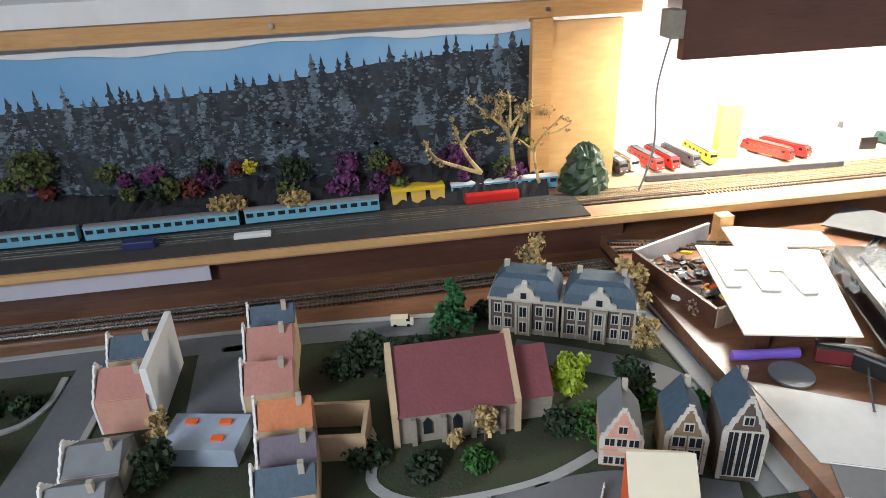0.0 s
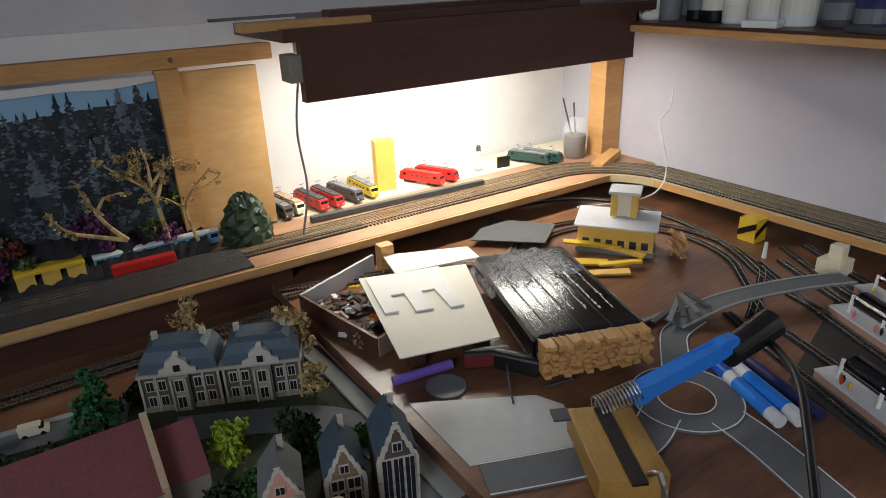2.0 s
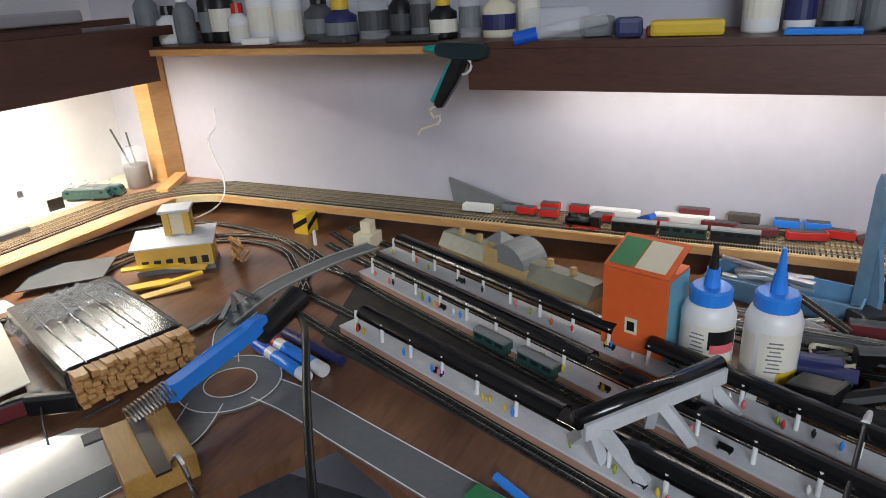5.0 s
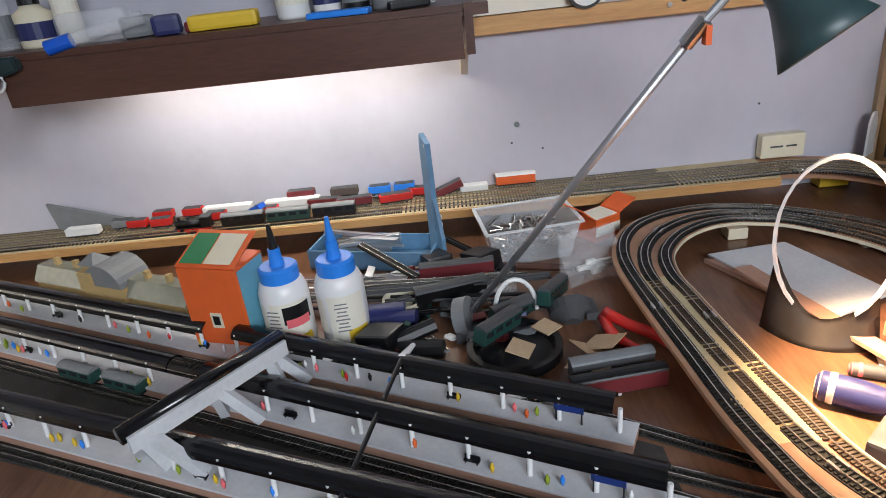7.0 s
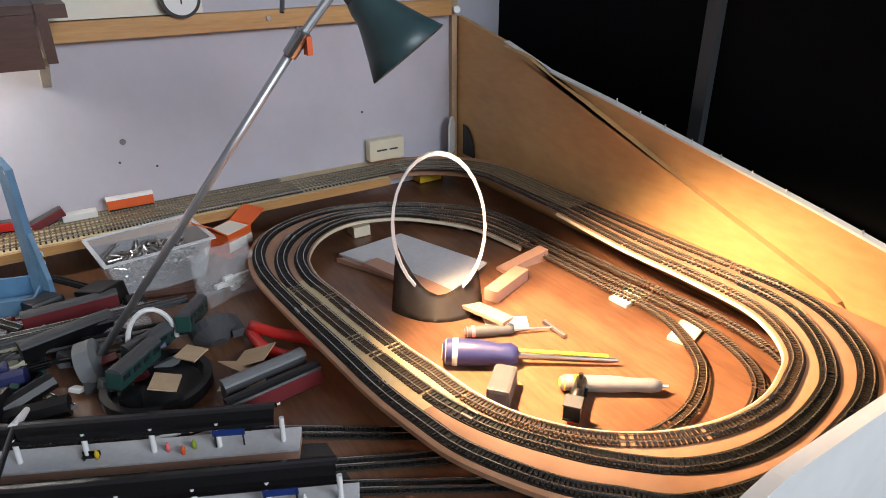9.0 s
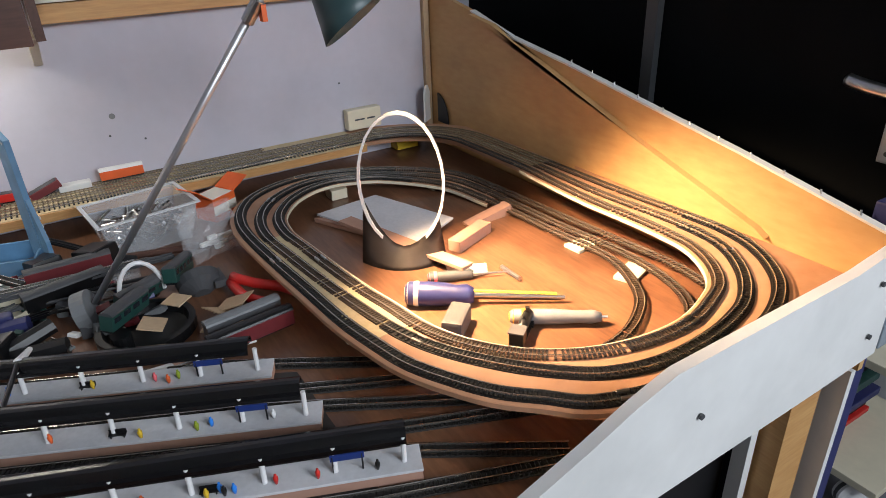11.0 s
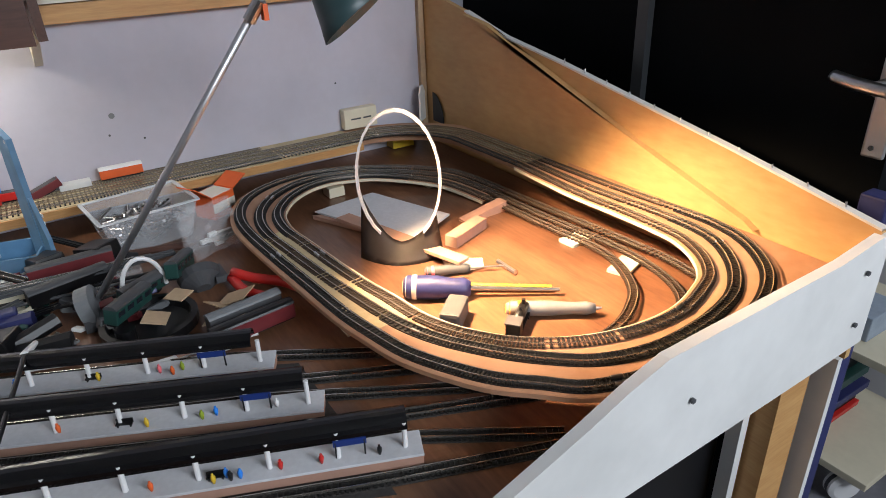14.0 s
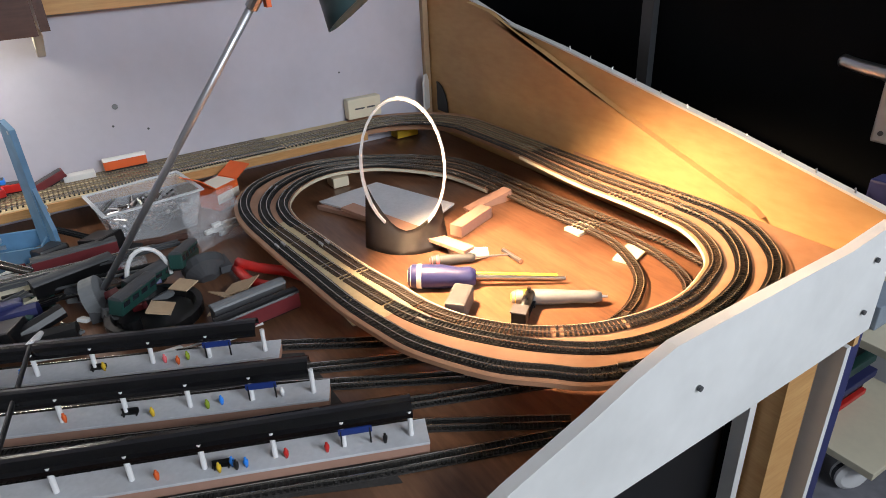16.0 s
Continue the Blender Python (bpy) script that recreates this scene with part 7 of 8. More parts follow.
top = Vector((0.820, -0.7315, 1.256))
q = ax.to_track_quat("Z", "Y").to_matrix().to_4x4()
sh = Matrix.Translation(top) @ q
bm = bmesh.new()
prof = [(0.017, 0.0), (0.019, 0.008), (0.020, 0.018), (0.024, 0.028), (0.034, 0.050), (0.043, 0.068)]
seg = 28
outer = [[bm.verts.new(sh @ Vector((r * math.cos(6.2832 * k / seg), r * math.sin(6.2832 * k / seg), z))) for k in range(seg)] for r, z in prof]
inner = [[bm.verts.new(sh @ Vector(((r - 0.0012) * math.cos(6.2832 * k / seg), (r - 0.0012) * math.sin(6.2832 * k / seg), z + 0.0005))) for k in range(seg)] for r, z in prof]
for rings in (outer, inner):
    for a, b in zip(rings, rings[1:]):
        for k in range(seg):
            bm.faces.new((a[k], a[(k + 1) % seg], b[(k + 1) % seg], b[k]))
for k in range(seg):
    bm.faces.new((outer[-1][k], outer[-1][(k + 1) % seg], inner[-1][(k + 1) % seg], inner[-1][k]))
bm.faces.new(outer[0])
part("shade", bm, "shade_green", dl, shade=True, world=True)
part("lamp_holder", mesh(lathe, [(0.013, -0.026), (0.016, -0.02), (0.016, 0.0)], sh, 18), "dark_grey", dl, world=True)
part("bulb", mesh(lathe, [(0.006, 0.004), (0.013, 0.018), (0.012, 0.028), (0.004, 0.034)], sh, 16), "bulb_glow", dl, "lit bulb", shade=True, world=True)
bm = bmesh.new()
tube(bm, smooth_path([(0.827, -0.722, 1.272), (0.835, -0.69, 1.284), (0.838, -0.668, 1.280), (0.822, -0.655, 1.245)]), 0.0022, 6)
part("lamp_cable", bm, "dark_grey", dl, world=True)

# heap round the lamp foot
dish = thing("black_ring_dish", pose(0.895, -0.495, T), "black round dish with a shell inside", "dish")
part("ring", mesh(lathe, [(0.052, 0), (0.058, 0.006), (0.058, 0.018), (0.050, 0.018), (0.047, 0.006)], None, 30), "black", dish)
part("hub", mesh(lathe, [(0.012, 0.004), (0.012, 0.024)], Matrix.Translation((-0.02, 0.03, 0)), 16), "black", dish)
def shell(x, y, z, rz, L, c, lab, rx=0, ry=0, roof="dark_grey"):
    return coach(pose(x, y, z, rx, ry, rz), L, c, roof, lab, "loose shells", band="window_dark" if c in ("loco_green",) else None, wheels=False)
shell(0.905, -0.475, T + 0.022, -40, 0.075, "loco_green", "dark green locomotive shell lying in the dish", 8, 6)
shell(0.985, -0.555, T + 0.016, -25, 0.085, "loco_green", "dark green locomotive shell lying on the heap", 0, 14)
shell(0.965, -0.50, T + 0.012, -60, 0.07, "loco_green", "dark green locomotive shell in the heap", 20, 0)
shell(0.805, -0.598, T + 0.001, -82, 0.105, "dark_red", "dark red coach shell lying on the table", 0, 0, "black")
shell(0.838, -0.598, T + 0.001, -82, 0.095, "dark_grey", "dark grey coach shell lying on the table", 0, 0, "roof_grey")
shell(1.02, -0.42, T + 0.016, -75, 0.10, "black", "black coach shell in the heap", 10, 0, "dark_grey")
shell(1.10, -0.43, T + 0.006, -88, 0.11, "dark_red", "dark red coach shell with white stripes in the heap", 0, 0, "dark_grey")
for x, y, rz, s, c, rx in ((0.865, -0.585, 20, (0.06, 0.035, 0.0015), "tan", 28), (0.885, -0.60, -35, (0.045, 0.04, 0.0015), "tan", -18), (0.842, -0.575, 60, (0.05, 0.03, 0.0015), "tan", 6), (0.86, -0.50, -20, (0.036, 0.028, 0.0015), "tan", 14), (0.90, -0.535, 30, (0.034, 0.022, 0.0015), "tan", -10), (0.80, -0.52, -75, (0.035, 0.022, 0.001), "pink_brown", 0)):
    bm = bmesh.new()
    box(bm, (0, 0, 0), s)
    solid("card_scrap", bm, c, "small folded brown card scrap", "card", "card scraps", m=pose(x, y, T + 0.016 + (0.018 if c == "tan" and x > 0.85 and y > -0.56 else 0), rx, 8, rz))
for a, b in (((0.812, -0.47), (0.80, -0.60)), ((0.795, -0.45), (0.79, -0.57)), ((0.885, -0.36), (0.86, -0.42))):
    bm = bmesh.new()
    rod(bm, (*a, T + 0.004), (*b, T + 0.006), 0.003, 8)
    solid("white_stick", bm, "white_paint", "thin white plastic stick on the table", "stick", "white sticks")
pl = thing("pliers", pose(0.89, -0.65, T), "pliers with red plastic handles", "pliers")
part("handle", mesh(tube, smooth_path([(0.945, -0.615, T + 0.02), (0.92, -0.635, T + 0.016), (0.885, -0.668, T + 0.014), (0.853, -0.683, T + 0.012)]), 0.0072, 10), "red", pl, shade=True, world=True)
part("handle", mesh(tube, smooth_path([(0.945, -0.612, T + 0.012), (0.90, -0.618, T + 0.010), (0.865, -0.640, T + 0.010)]), 0.0068, 10), "red", pl, shade=True, world=True)
part("jaw", mesh(box, (0.965, -0.60, T + 0.014), (0.04, 0.016, 0.010)), "dark_grey", pl, world=True)
bm = bmesh.new()
tube(bm, [(0.965 + 0.0 * a, -0.505 + 0.027 * math.cos(a), 0.872 + 0.045 * math.sin(a)) for a in [k * 0.2618 for k in range(13)]], 0.003, 8)
solid("white_hoop", bm, "white_plastic", "small white plastic arch on the heap", "hoop")
bm = bmesh.new()
lathe(bm, [(0.026, 0.0), (0.03, 0.014), (0.027, 0.014), (0.024, 0.004)], Matrix.Translation((1.02, -0.355, T + 0.012)), 24)
solid("round_tray", bm, "cream", "small round lid with brown crumbs", "lid")
bm = bmesh.new()
lathe(bm, [(0.010, 0), (0.028, 0.012), (0.030, 0.024), (0.022, 0.028)], Matrix.Translation((0.95, -0.575, T + 0.005)) @ Matrix.Rotation(radians(60), 4, "Y"), 20)
solid("grey_wheel_part", bm, "dark_grey", "round grey plastic part in the heap", "plastic part")
bm = bmesh.new()
box(bm, (1.045, -0.475, T + 0.014), (0.05, 0.075, 0.026), bevel=0.004)
solid("clear_case", bm, "tub_plastic", "small clear plastic case on the heap", "case")
for i, (x, y, rz, L, c, z, ry) in enumerate(((1.10, -0.24, -100, 0.22, "roof_grey", 0.006, 0), (1.12, -0.28, -96, 0.24, "alu", 0.010, 0), (1.06, -0.30, -92, 0.26, "roof_grey", 0.014, 2), (1.04, -0.40, -88, 0.26, "sleeper", 0.034, 3), (1.02, -0.42, -85, 0.28, "dark_grey", 0.038, 3), (1.10, -0.33, -125, 0.11, "sleeper", 0.045, 18), (1.13, -0.41, -80, 0.12, "brown_board", 0.010, 0), (1.17, -0.43, -100, 0.06, "black", 0.03, 30), (0.995, -0.30, -110, 0.10, "alu", 0.02, 6), (1.0, -0.33, -60, 0.08, "dark_grey", 0.024, 0), (0.93, -0.345, -70, 0.06, "black", 0.012, 0), (0.955, -0.37, -20, 0.05, "black", 0.014, 12), (0.90, -0.33, -95, 0.07, "black", 0.012, 0), (0.98, -0.385, -130, 0.05, "black", 0.022, -20), (0.915, -0.40, 30, 0.04, "roof_grey", 0.01, 0), (1.07, -0.37, 0, 0.06, "dark_red", 0.01, 0), (1.14, -0.36, -60, 0.07, "white_paint", 0.008, 0))):
    t = thing("loose_track", pose(x, y, T + z, 0, ry, rz), "loose piece of model track and profile in the heap", "track piece", "heap pieces")
    part("web", mesh(box, (0, 0, 0.0015), (L, 0.014, 0.003)), c, t)
    for s in (-1, 1):
        part("rail", mesh(box, (0, s * 0.0045, 0.004), (L, 0.0014, 0.002)), "rail" if c in ("roof_grey", "alu", "sleeper") else c, t)
for k in range(60):
    bm = bmesh.new()
    box(bm, (0, 0, 0), (0.008 + 0.03 * rngc.random(), 0.006 + 0.010 * rngc.random(), 0.004 + 0.010 * rngc.random()), bevel=0.001)
    solid("heap_scrap", bm, rngc.choice(["black", "dark_grey", "black", "roof_grey", "dark_red", "white_paint", "loco_green", "alu", "navy"]), "small plastic scrap in the heap by the lamp", "scrap", "heap scraps", m=pose(rngc.uniform(0.90, 1.14), rngc.uniform(-0.52, -0.26), T + 0.006 + 0.014 * rngc.random(), rngc.uniform(-25, 25), rngc.uniform(-25, 25), 360 * rngc.random()))
for k, (a, b, c, r) in enumerate((((1.075, -0.17, 0.012), (0.985, -0.56, 0.030), "black", 0.0026), ((1.062, -0.17, 0.014), (0.968, -0.54, 0.034), "dark_grey", 0.0022), ((1.05, -0.19, 0.010), (0.955, -0.50, 0.026), "black", 0.0026), ((1.11, -0.20, 0.008), (1.04, -0.50, 0.020), "steel", 0.0016), ((1.125, -0.21, 0.010), (1.06, -0.50, 0.016), "steel", 0.0016), ((1.13, -0.25, 0.012), (1.09, -0.50, 0.012), "roof_grey", 0.003), ((1.15, -0.42, 0.006), (1.09, -0.62, 0.008), "brown_board", 0.006), ((0.90, -0.30, 0.012), (0.935, -0.40, 0.030), "black", 0.010), ((0.915, -0.33, 0.012), (0.90, -0.41, 0.016), "black", 0.012), ((0.985, -0.30, 0.016), (0.97, -0.375, 0.022), "navy", 0.011))):
    bm = bmesh.new()
    rod(bm, (a[0], a[1], T + a[2]), (b[0], b[1], T + b[2]), r, 8)
    solid("loose_rod", bm, c, "%s rod or rail length lying across the heap" % {"steel": "bright steel", "roof_grey": "grey", "dark_grey": "dark grey", "brown_board": "brown wooden", "navy": "dark blue"}.get(c, c), "rod", "heap rods")
for k, (x, y, rz) in enumerate(((1.13, -0.40, 20), (1.125, -0.47, 35), (0.925, -0.335, 60))):
    bm = bmesh.new()
    box(bm, (0, 0, 0.016), (0.055, 0.04, 0.03), bevel=0.004)
    solid("black_case", bm, "black", "small black plastic case in the heap", "case", "black cases", m=pose(x, y, T + 0.004, 0, 12, rz))
bm = bmesh.new()
box(bm, (0.985, -0.325, T + 0.03), (0.016, 0.07, 0.012), bevel=0.003)
solid("navy_tool", bm, "navy", "dark blue tool handle in the heap", "tool")

# ---- inside the loop ----
def driver(p, q, r, hl, c, c2, label, tipc="steel"):
    p, q = Vector(p), Vector(q)
    t = thing("screwdriver", Matrix.Translation(p), label, "screwdriver", "hand tools")
    d = (q - p).normalized()
    m = Matrix.Translation(p) @ d.to_track_quat("Z", "Y").to_matrix().to_4x4()
    part("handle", mesh(lathe, [(r * 0.7, 0), (r, hl * 0.06), (r, hl * 0.5), (r * 0.8, hl * 0.75), (r * 0.9, hl * 0.9), (r * 0.6, hl)], m, 18), c, t, shade=True, world=True)
    part("grip_end", mesh(lathe, [(r * 0.5, -0.001), (r * 0.92, hl * 0.04), (r * 1.03, hl * 0.16), (r * 1.03, hl * 0.2)], m, 18), c2, t, shade=True, world=True)
    part("shaft", mesh(rod, p + d * hl, q, r * 0.24, 10, r * 0.16), tipc, t, world=True)
    return t


driver((0.775, -0.790, T + 0.016), (0.660, -0.959, T + 0.008), 0.016, 0.088, "navy", "cream", "screwdriver with a dark blue and cream handle")
driver((0.806, -0.842, T + 0.008), (0.758, -0.943, T + 0.006), 0.0075, 0.062, "dark_grey", "pink", "small screwdriver with a pink end")
driver((0.662, -0.872, T + 0.010), (0.594, -0.968, T + 0.010), 0.0095, 0.11, "roof_grey", "yellow", "craft knife with a grey and yellow handle")
bm = bmesh.new()
rod(bm, (0.755, -0.845, T + 0.010), (0.672, -0.955, T + 0.007), 0.0035, 8)
solid("pencil", bm, "yellow", "yellow pencil beside the screwdriver", "pencil")
bm = bmesh.new()
rod(bm, (0.776, -0.945, T + 0.005), (0.735, -0.945, T + 0.004), 0.0035, 8)
solid("metal_pin", bm, "steel", "short metal pin on the table", "pin")
bm = bmesh.new()
box(bm, (0, 0, 0.0125), (0.05, 0.026, 0.025), bevel=0.004)
solid("sanding_sponge", bm, "dark_grey", "dark grey sanding sponge block", "sponge", m=pose(0.688, -0.812, T, 0, 0, -48))
steam(pose(0.626, -0.862, T, 0, 0, -52), "small dark green tank locomotive without its body")
bm = bmesh.new()
slab(bm, [(1.09, -0.797), (1.106, -0.914), (0.943, -0.972), (0.896, -0.877)], T + 0.009, T + 0.012)
solid("pale_board", bm, "plat_grey", "pale grey board lying inside the loop", "board")
for k, (p, c) in enumerate((([(1.085, -0.79), (1.07, -0.83), (0.90, -0.90), (0.905, -0.872)], "pink_brown"), ([(1.03, -0.81), (1.035, -0.835), (0.79, -0.905), (0.785, -0.885)], "pink_brown"))):
    bm = bmesh.new()
    slab(bm, p, T + (0.001 if k == 0 else 0.013), T + (0.008 if k == 0 else 0.018))
    solid("wood_strip", bm, c, "pale brown wooden strip inside the loop", "strip", "wood strips")
bm = bmesh.new()
slab(bm, [(0.83, -0.885), (0.80, -0.935), (0.775, -0.92), (0.79, -0.87)], T + 0.002, T + 0.003)
solid("paper_scrap", bm, "card_white", "small white paper scrap inside the loop", "paper")
bm = bmesh.new()
prism(bm, [(0, 0), (0.085, 0.0), (0.085, 0.018), (0.0, 0.004)], -0.010, 0.010)
solid("wood_wedge", bm, "pink_brown", "pine wedge below the back track", "wedge", m=pose(0.925, -0.985, T, 0, 0, -88))
bm = bmesh.new()
box(bm, (0, 0, 0.009), (0.085, 0.022, 0.018), bevel=0.001)
solid("wood_block_small", bm, "pink_brown", "small pale wooden block inside the loop", "block", m=pose(0.877, -0.960, T, 0, 0, -68))
bm = bmesh.new()
box(bm, (1.165, -0.865, T + 0.010), (0.03, 0.03, 0.018), bevel=0.001)
solid("wood_block_small", bm, "cream", "small pale block below the loop", "block")

# hoop of bent strip on a grey plastic foot
hp = thing("bent_hoop", pose(0.835, -0.80, T), "tall hoop of bent white strip on a grey moulded foot", "hoop")
hx = Vector((-0.42, -0.62, 0)).normalized()
pts = []
for k in range(25):
    a = radians(-58 + 296 * k / 24)
    pts.append(Vector((0.872, -0.845, 0.975)) + hx * 0.058 * math.cos(a) + Vector((0, 0, 1)) * 0.097 * math.sin(a))
bm = bmesh.new()
nrm = hx.cross(Vector((0, 0, 1)))
cen = Vector((0.872, -0.845, 0.975))
rings = []
for p in pts:
    out = (p - cen).normalized()
    rings.append([bm.verts.new(p + nrm * a + out * b) for a, b in ((-0.004, -0.0018), (0.004, -0.0018), (0.004, 0.0018), (-0.004, 0.0018))])
for a, b in zip(rings, rings[1:]):
    for k in range(4):
        bm.faces.new((a[k], a[(k + 1) % 4], b[(k + 1) % 4], b[k]))
bm.faces.new(rings[0])
bm.faces.new(rings[-1][::-1])
part("strip", bm, "white_plastic", hp, world=True)
bm = bmesh.new()
g = []
for i in range(11):
    u = i / 10
    row = []
    for j in range(7):
        v = j / 6
        base = Vector((0.872, -0.842, 0)) + hx * 0.062 * (u * 2 - 1) * (1 - 0.15 * v)
        zz = T + (0.005 + 0.075 * abs(u * 2 - 1) ** 1.8 * (1.0 if u < 0.5 else 0.55) + 0.022) * v
        row.append(bm.verts.new(base + nrm * (0.028 * (1 - (u * 2 - 1) ** 2) * (1 - 0.9 * v) - 0.006) + Vector((0, 0, zz))))
    g.append(row)
for i in range(10):
    for j in range(6):
        bm.faces.new((g[i][j], g[i + 1][j], g[i + 1][j + 1], g[i][j + 1]))
bmesh.ops.solidify(bm, geom=bm.faces[:], thickness=0.002)
part("foot", bm, "smoke_grey", hp, shade=True, world=True)

# wall fittings at the corner
so = thing("wall_socket", pose(EX - 0.012, -1.02, 0.925), "cream plastic double socket on the wall", "socket")
part("plate", mesh(box, (0, 0, 0), (0.022, 0.076, 0.042), None, 0.003), "cream", so)
part("socket_hole", mesh(box, (-0.0115, 0.012, 0.0), (0.001, 0.022, 0.003)), "dark_grey", so)
part("socket_hole", mesh(box, (-0.0115, -0.014, 0.0), (0.001, 0.018, 0.003)), "dark_grey", so)
bm = bmesh.new()
prism(bm, [(-0.016, 0.0), (-0.016, 0.060), (-0.006, 0.076), (0.006, 0.076), (0.016, 0.060), (0.016, 0.0)], -0.002, 0.002, Matrix.Translation((1.348, -1.168, 0.895)) @ Matrix.Rotation(radians(-50), 4, "Z"))
solid("white_tag", bm, "white_plastic", "white plastic strip standing in the corner", "strip")
bm = bmesh.new()
prism(bm, [(0.0, 0.0)] + [(0.042 * math.cos(radians(a)), 0.062 * math.sin(radians(a))) for a in (0, 20, 40, 60, 80, 90)], -0.001, 0.001, Matrix.Translation((1.335, -1.1885, 0.893)) @ Matrix.Rotation(radians(180), 4, "Z"))
solid("black_arch", bm, "black", "black tunnel mouth cut in the panel", "tunnel mouth")
bm = bmesh.new()
box(bm, (1.335, -1.10, 0.868), (0.03, 0.05, 0.03))
solid("shelf_support", bm, "yellow", "yellow block supporting the corner track", "support", "shelf supports")
bm = bmesh.new()
rod(bm, (1.3735, -0.556, 1.008), (1.3745, -0.556, 1.008), 0.005, 10)
solid("wall_stain", bm, "roof_grey", "small grey mark on the wall", "mark")
for y, z in ((-0.545, 0.975), (-0.98, 1.0), (-0.60, 0.96)):
    bm = bmesh.new()
    rod(bm, (1.3735, y, z), (1.3746, y, z), 0.002, 8)
    solid("wall_hole", bm, "dark_grey", "tiny nail hole in the wall", "mark", "nail holes")
bm = bmesh.new()
rod(bm, (1.366, -1.186, 1.172), (1.345, -1.178, 1.178), 0.007, 10)
solid("white_plug", bm, "white_plastic", "white plug at the top of the corner batten", "plug")
for k in range(11):
    x = 0.93 - 0.048 * k
    bm = bmesh.new()
    z = 0.9755 + (x - 0.405) / (0.936 - 0.405) * (1.0775 - 0.9755)
    rod(bm, (x, -1.197, z), (x + 0.002, -1.199, z + 0.006), 0.0011, 6)
    solid("bent_pin", bm, "steel", "bent pin on the top edge of the panel", "pin", "edge pins")

# ---- the upper shelf on the east wall ----
rngb = random.Random(17)
y = 0.98
k = 0
while y > -0.42:
    r = rngb.uniform(0.018, 0.030)
    h = rngb.uniform(0.05, 0.11)
    y -= r
    if not (-0.18 < y < 0.10):
        c = rngb.choice(["white_plastic", "navy", "tub_plastic", "black", "cream", "roof_grey", "pale_blue", "white_plastic", "dark_grey", "black"])
        capc = rngb.choice(["blue_light", "black", "yellow", "white_plastic", "red"])
        j = thing("shelf_bottle", pose(1.255 + 0.03 * rngb.random(), y, 1.233), "%s bottle with a %s cap among jars" % ({"white_plastic": "white", "navy": "dark blue", "tub_plastic": "clear", "roof_grey": "grey", "dark_grey": "dark grey"}.get(c, c), {"blue_light": "blue", "white_plastic": "white"}.get(capc, capc)), "bottle", "shelf bottles")
        part("body", mesh(lathe, [(r * 0.95, 0), (r, 0.004), (r, h * 0.8), (r * 0.6, h * 0.92), (r * 0.5, h)], None, 18), c, j, shade=True)
        part("cap", mesh(lathe, [(r * 0.55, h), (r * 0.5, h + 0.018)], None, 14), capc, j)
        part("label", mesh(lathe, [(r * 1.012, h * 0.2), (r * 1.012, h * 0.6)], None, 18), rngb.choice(["card_white", "navy", "dark_grey", "card_white", "roof_grey"]), j)
    y -= r + 0.004
for (x, yy, s, c, lab, rz) in ((1.235, 0.06, (0.05, 0.10, 0.045), "film", "crumpled clear bag on the shelf", 10), (1.24, 0.0, (0.03, 0.05, 0.03), "roof_grey", "grey rag on the shelf", 30), (1.23, -0.13, (0.03, 0.10, 0.022), "yellow", "yellow flat box with dark lettering", 4), (1.225, -0.10, (0.02, 0.05, 0.015), "dark_red", "small red box on the shelf", 0), (1.22, -0.05, (0.03, 0.04, 0.028), "navy", "dark blue small box on the shelf", 12), (1.215, -0.30, (0.03, 0.09, 0.008), "blue_light", "blue flat plastic tray on the shelf", -6), (1.215, -0.40, (0.02, 0.06, 0.012), "black", "black tool lying on the shelf end", 20), (1.21, 0.30, (0.03, 0.09, 0.010), "black", "black scissors lying on the shelf", 15), (1.21, 0.45, (0.03, 0.07, 0.010), "dark_grey", "dark tool lying on the shelf", -15), (1.205, 0.62, (0.03, 0.06, 0.012), "white_plastic", "white small packet on the shelf", 8)):
    bm = bmesh.new()
    box(bm, (0, 0, s[2] / 2), s, bevel=min(s) * 0.25)
    solid("shelf_item", bm, c, lab, "shelf item", "shelf clutter", m=pose(x, yy, 1.2335, 0, 0, rz))
bm = bmesh.new()
rod(bm, (1.195, 0.08, 1.243), (1.215, -0.02, 1.262), 0.009, 14)
solid("glass_tube", bm, "tub_plastic", "clear plastic tube lying over the shelf edge", "tube")
bm = bmesh.new()
rod(bm, (1.188, 0.115, 1.236), (1.195, 0.08, 1.243), 0.0105, 14)
solid("tube_stopper", bm, "blue", "blue stopper of the clear tube", "stopper")
GUN_Y, GUN_Z = 0.198, 1.196
gun = thing("glue_gun", pose(1.168, GUN_Y, GUN_Z), "black and teal glue gun hanging from the shelf", "glue gun")
bm = bmesh.new()
prism(bm, [(-0.050, 0.018), (-0.046, 0.036), (0.030, 0.040), (0.042, 0.032), (0.040, 0.020), (0.010, 0.014), (-0.030, 0.012)], -0.009, 0.009, Matrix.Rotation(radians(90), 4, "Z"))
bmesh.ops.bevel(bm, geom=bm.edges[:], offset=0.003, segments=2, affect="EDGES")
part("body", bm, "teal_dark", gun)
bm = bmesh.new()
prism(bm, [(-0.016, 0.018), (0.010, 0.018), (0.016, -0.004), (0.050, -0.056), (0.036, -0.066), (0.002, -0.020)], -0.010, 0.010, Matrix.Rotation(radians(90), 4, "Z"))
bmesh.ops.bevel(bm, geom=bm.edges[:], offset=0.004, segments=2, affect="EDGES")
part("grip", bm, "black", gun)
bm = bmesh.new()
prism(bm, [(0.012, 0.010), (0.017, 0.008), (0.051, -0.050), (0.046, -0.054)], -0.0108, 0.0108, Matrix.Rotation(radians(90), 4, "Z"))
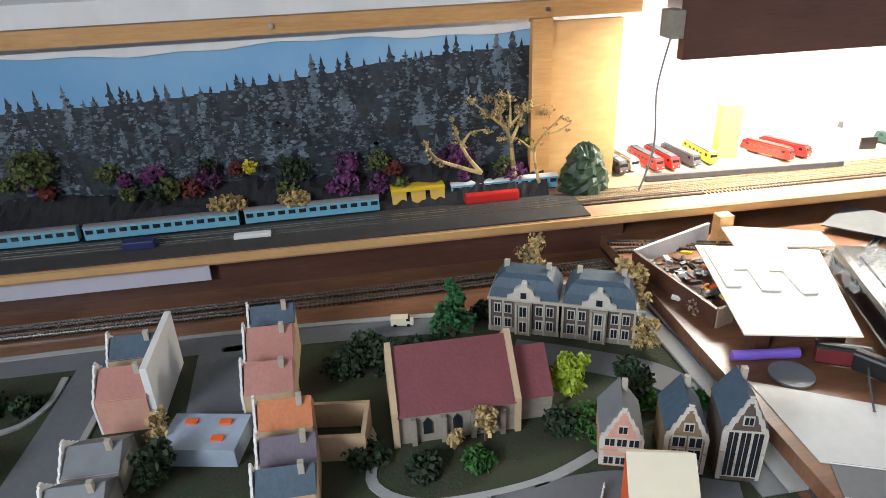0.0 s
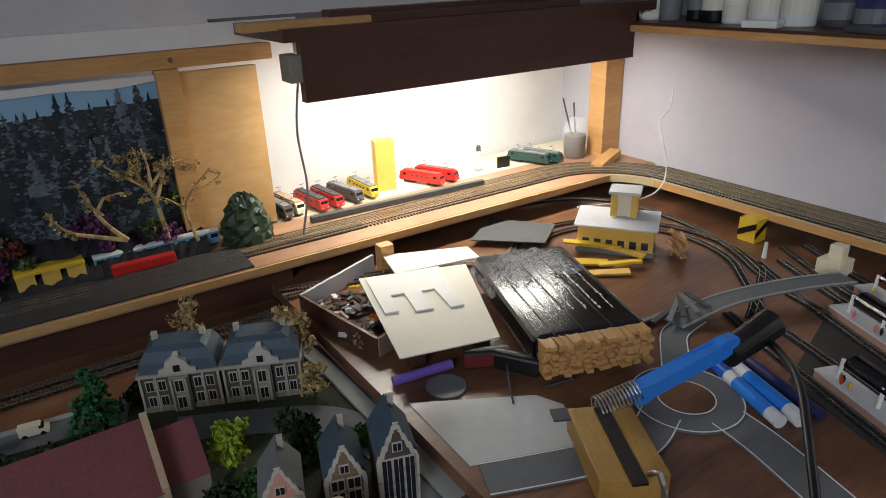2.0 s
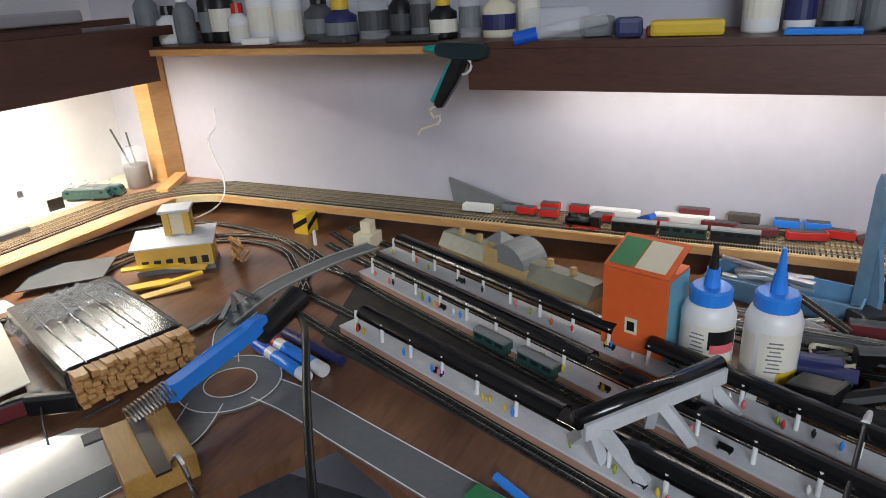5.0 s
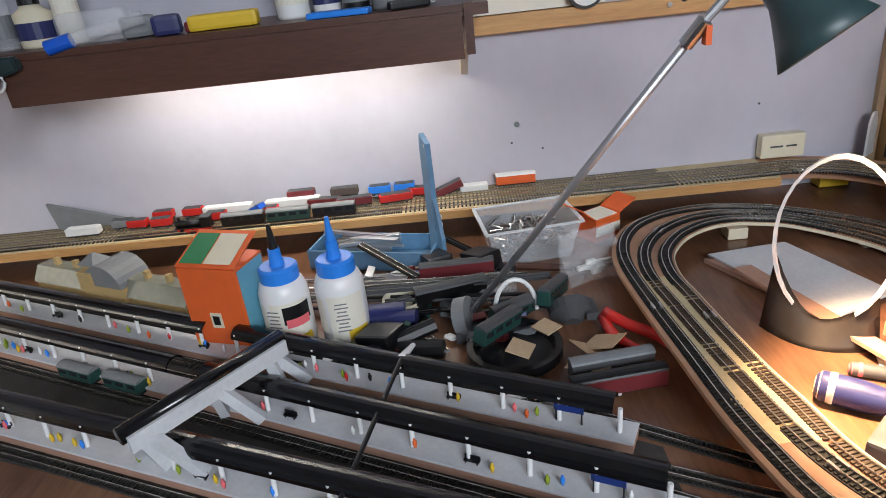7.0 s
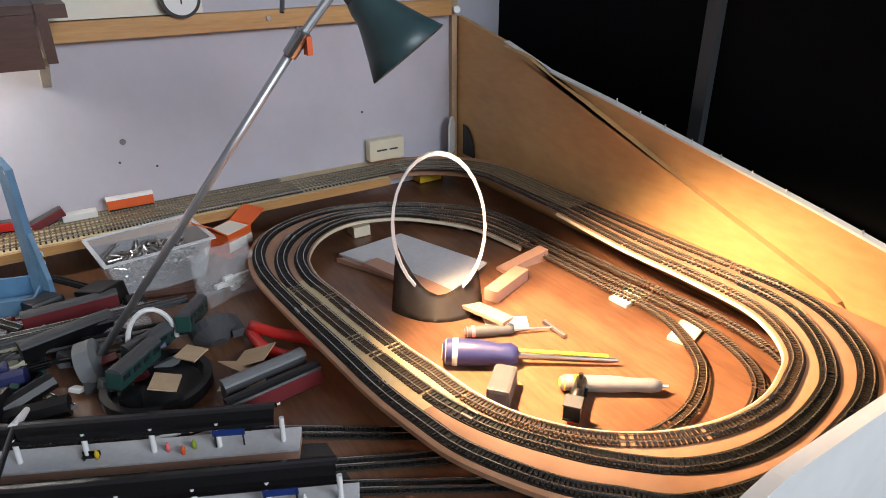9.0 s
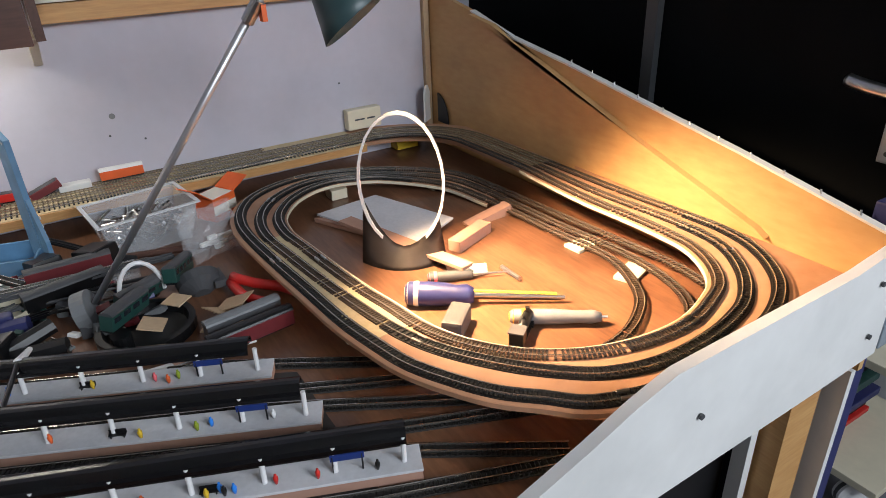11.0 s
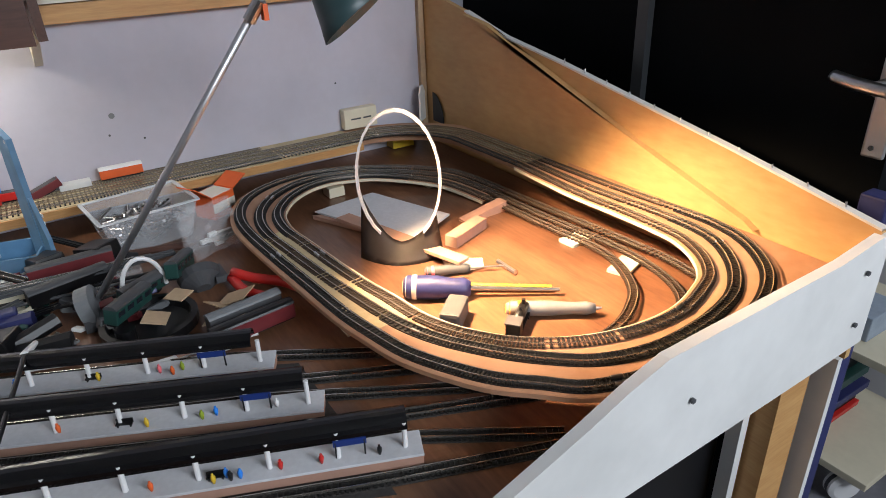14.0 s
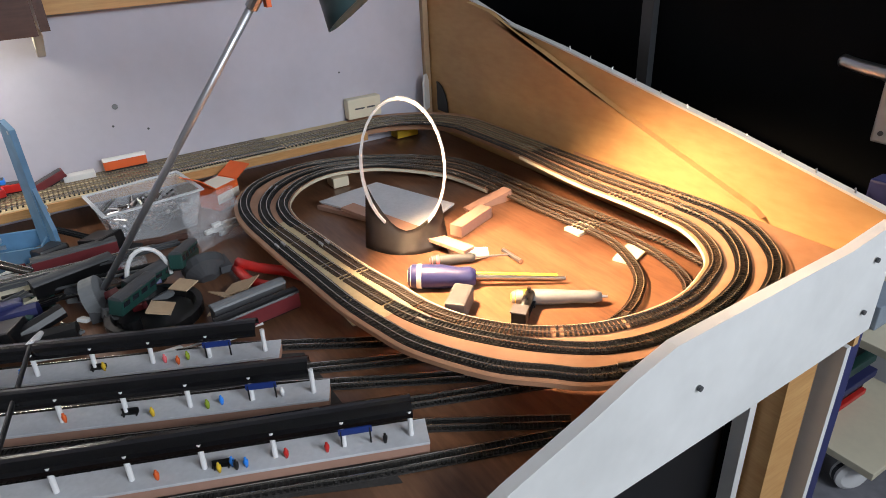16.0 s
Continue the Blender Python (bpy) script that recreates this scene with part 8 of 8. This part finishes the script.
part("grip_inlay", bm, "teal", gun)
part("nozzle", mesh(rod, (0.0, 0.040, 0.028), (0.0, 0.062, 0.030), 0.008, 12, 0.004), "teal", gun)
part("trigger", mesh(tube, [(-0.002, -0.004 - 0.016 * math.sin(a), 0.004 - 0.014 * math.cos(a)) for a in (0.0, 0.5, 1.0, 1.5, 2.0, 2.5, 3.0)], 0.0022, 6), "white_plastic", gun)
bm = bmesh.new()
tube(bm, smooth_path([(1.168, GUN_Y + 0.044, GUN_Z - 0.060), (1.166, GUN_Y + 0.056, GUN_Z - 0.066), (1.168, GUN_Y + 0.052, GUN_Z - 0.080), (1.168, GUN_Y + 0.040, GUN_Z - 0.076), (1.166, GUN_Y + 0.044, GUN_Z - 0.090), (1.168, GUN_Y + 0.075, GUN_Z - 0.100), (1.168, GUN_Y + 0.082, GUN_Z - 0.110)]), 0.0020, 6)
part("cord", bm, "cream", gun, world=True)

# loose things on the near board edge
for a, b, c, lab in (((0.655, -0.02), (0.61, -0.17), "green", "green plastic strip on the lower edge"),):
    bm = bmesh.new()
    box(bm, (0, 0, 0.006), ((Vector(b) - Vector(a)).length, 0.022, 0.012), bevel=0.002)
    solid("green_strip", bm, c, lab, "strip", m=heading((*a, T), (*b, T)))
bm = bmesh.new()
rod(bm, (0.685, -0.035, T + 0.006), (0.645, -0.11, T + 0.006), 0.005, 10)
solid("blue_pen", bm, "blue_light", "blue pen on the table edge", "pen")
coach(heading((0.60, -0.09, T), (0.545, -0.22, T)), 0.13, "dark_red", "cream", "dark red railcar lying at the table edge", "loose shells")
for k in range(7):
    bm = bmesh.new()
    tube(bm, smooth_path([(0.60 + 0.01 * k, 0.13 - 0.02 * k, 0.715), (0.57 + 0.012 * k, 0.09, 0.735 + 0.004 * k), (0.53, 0.04 + 0.012 * k, 0.725), (0.46, 0.02 + 0.02 * k, 0.715)]), 0.0018, 5)
    solid("loose_wire", bm, "white_plastic" if k % 3 else "dark_grey", "thin loose wire on the lower board", "wire", "lower wires")
bm = bmesh.new()
box(bm, (0.52, 0.10, 0.745), (0.09, 0.06, 0.06), bevel=0.003)
solid("blue_box", bm, "navy", "dark blue box on the lower board", "box")
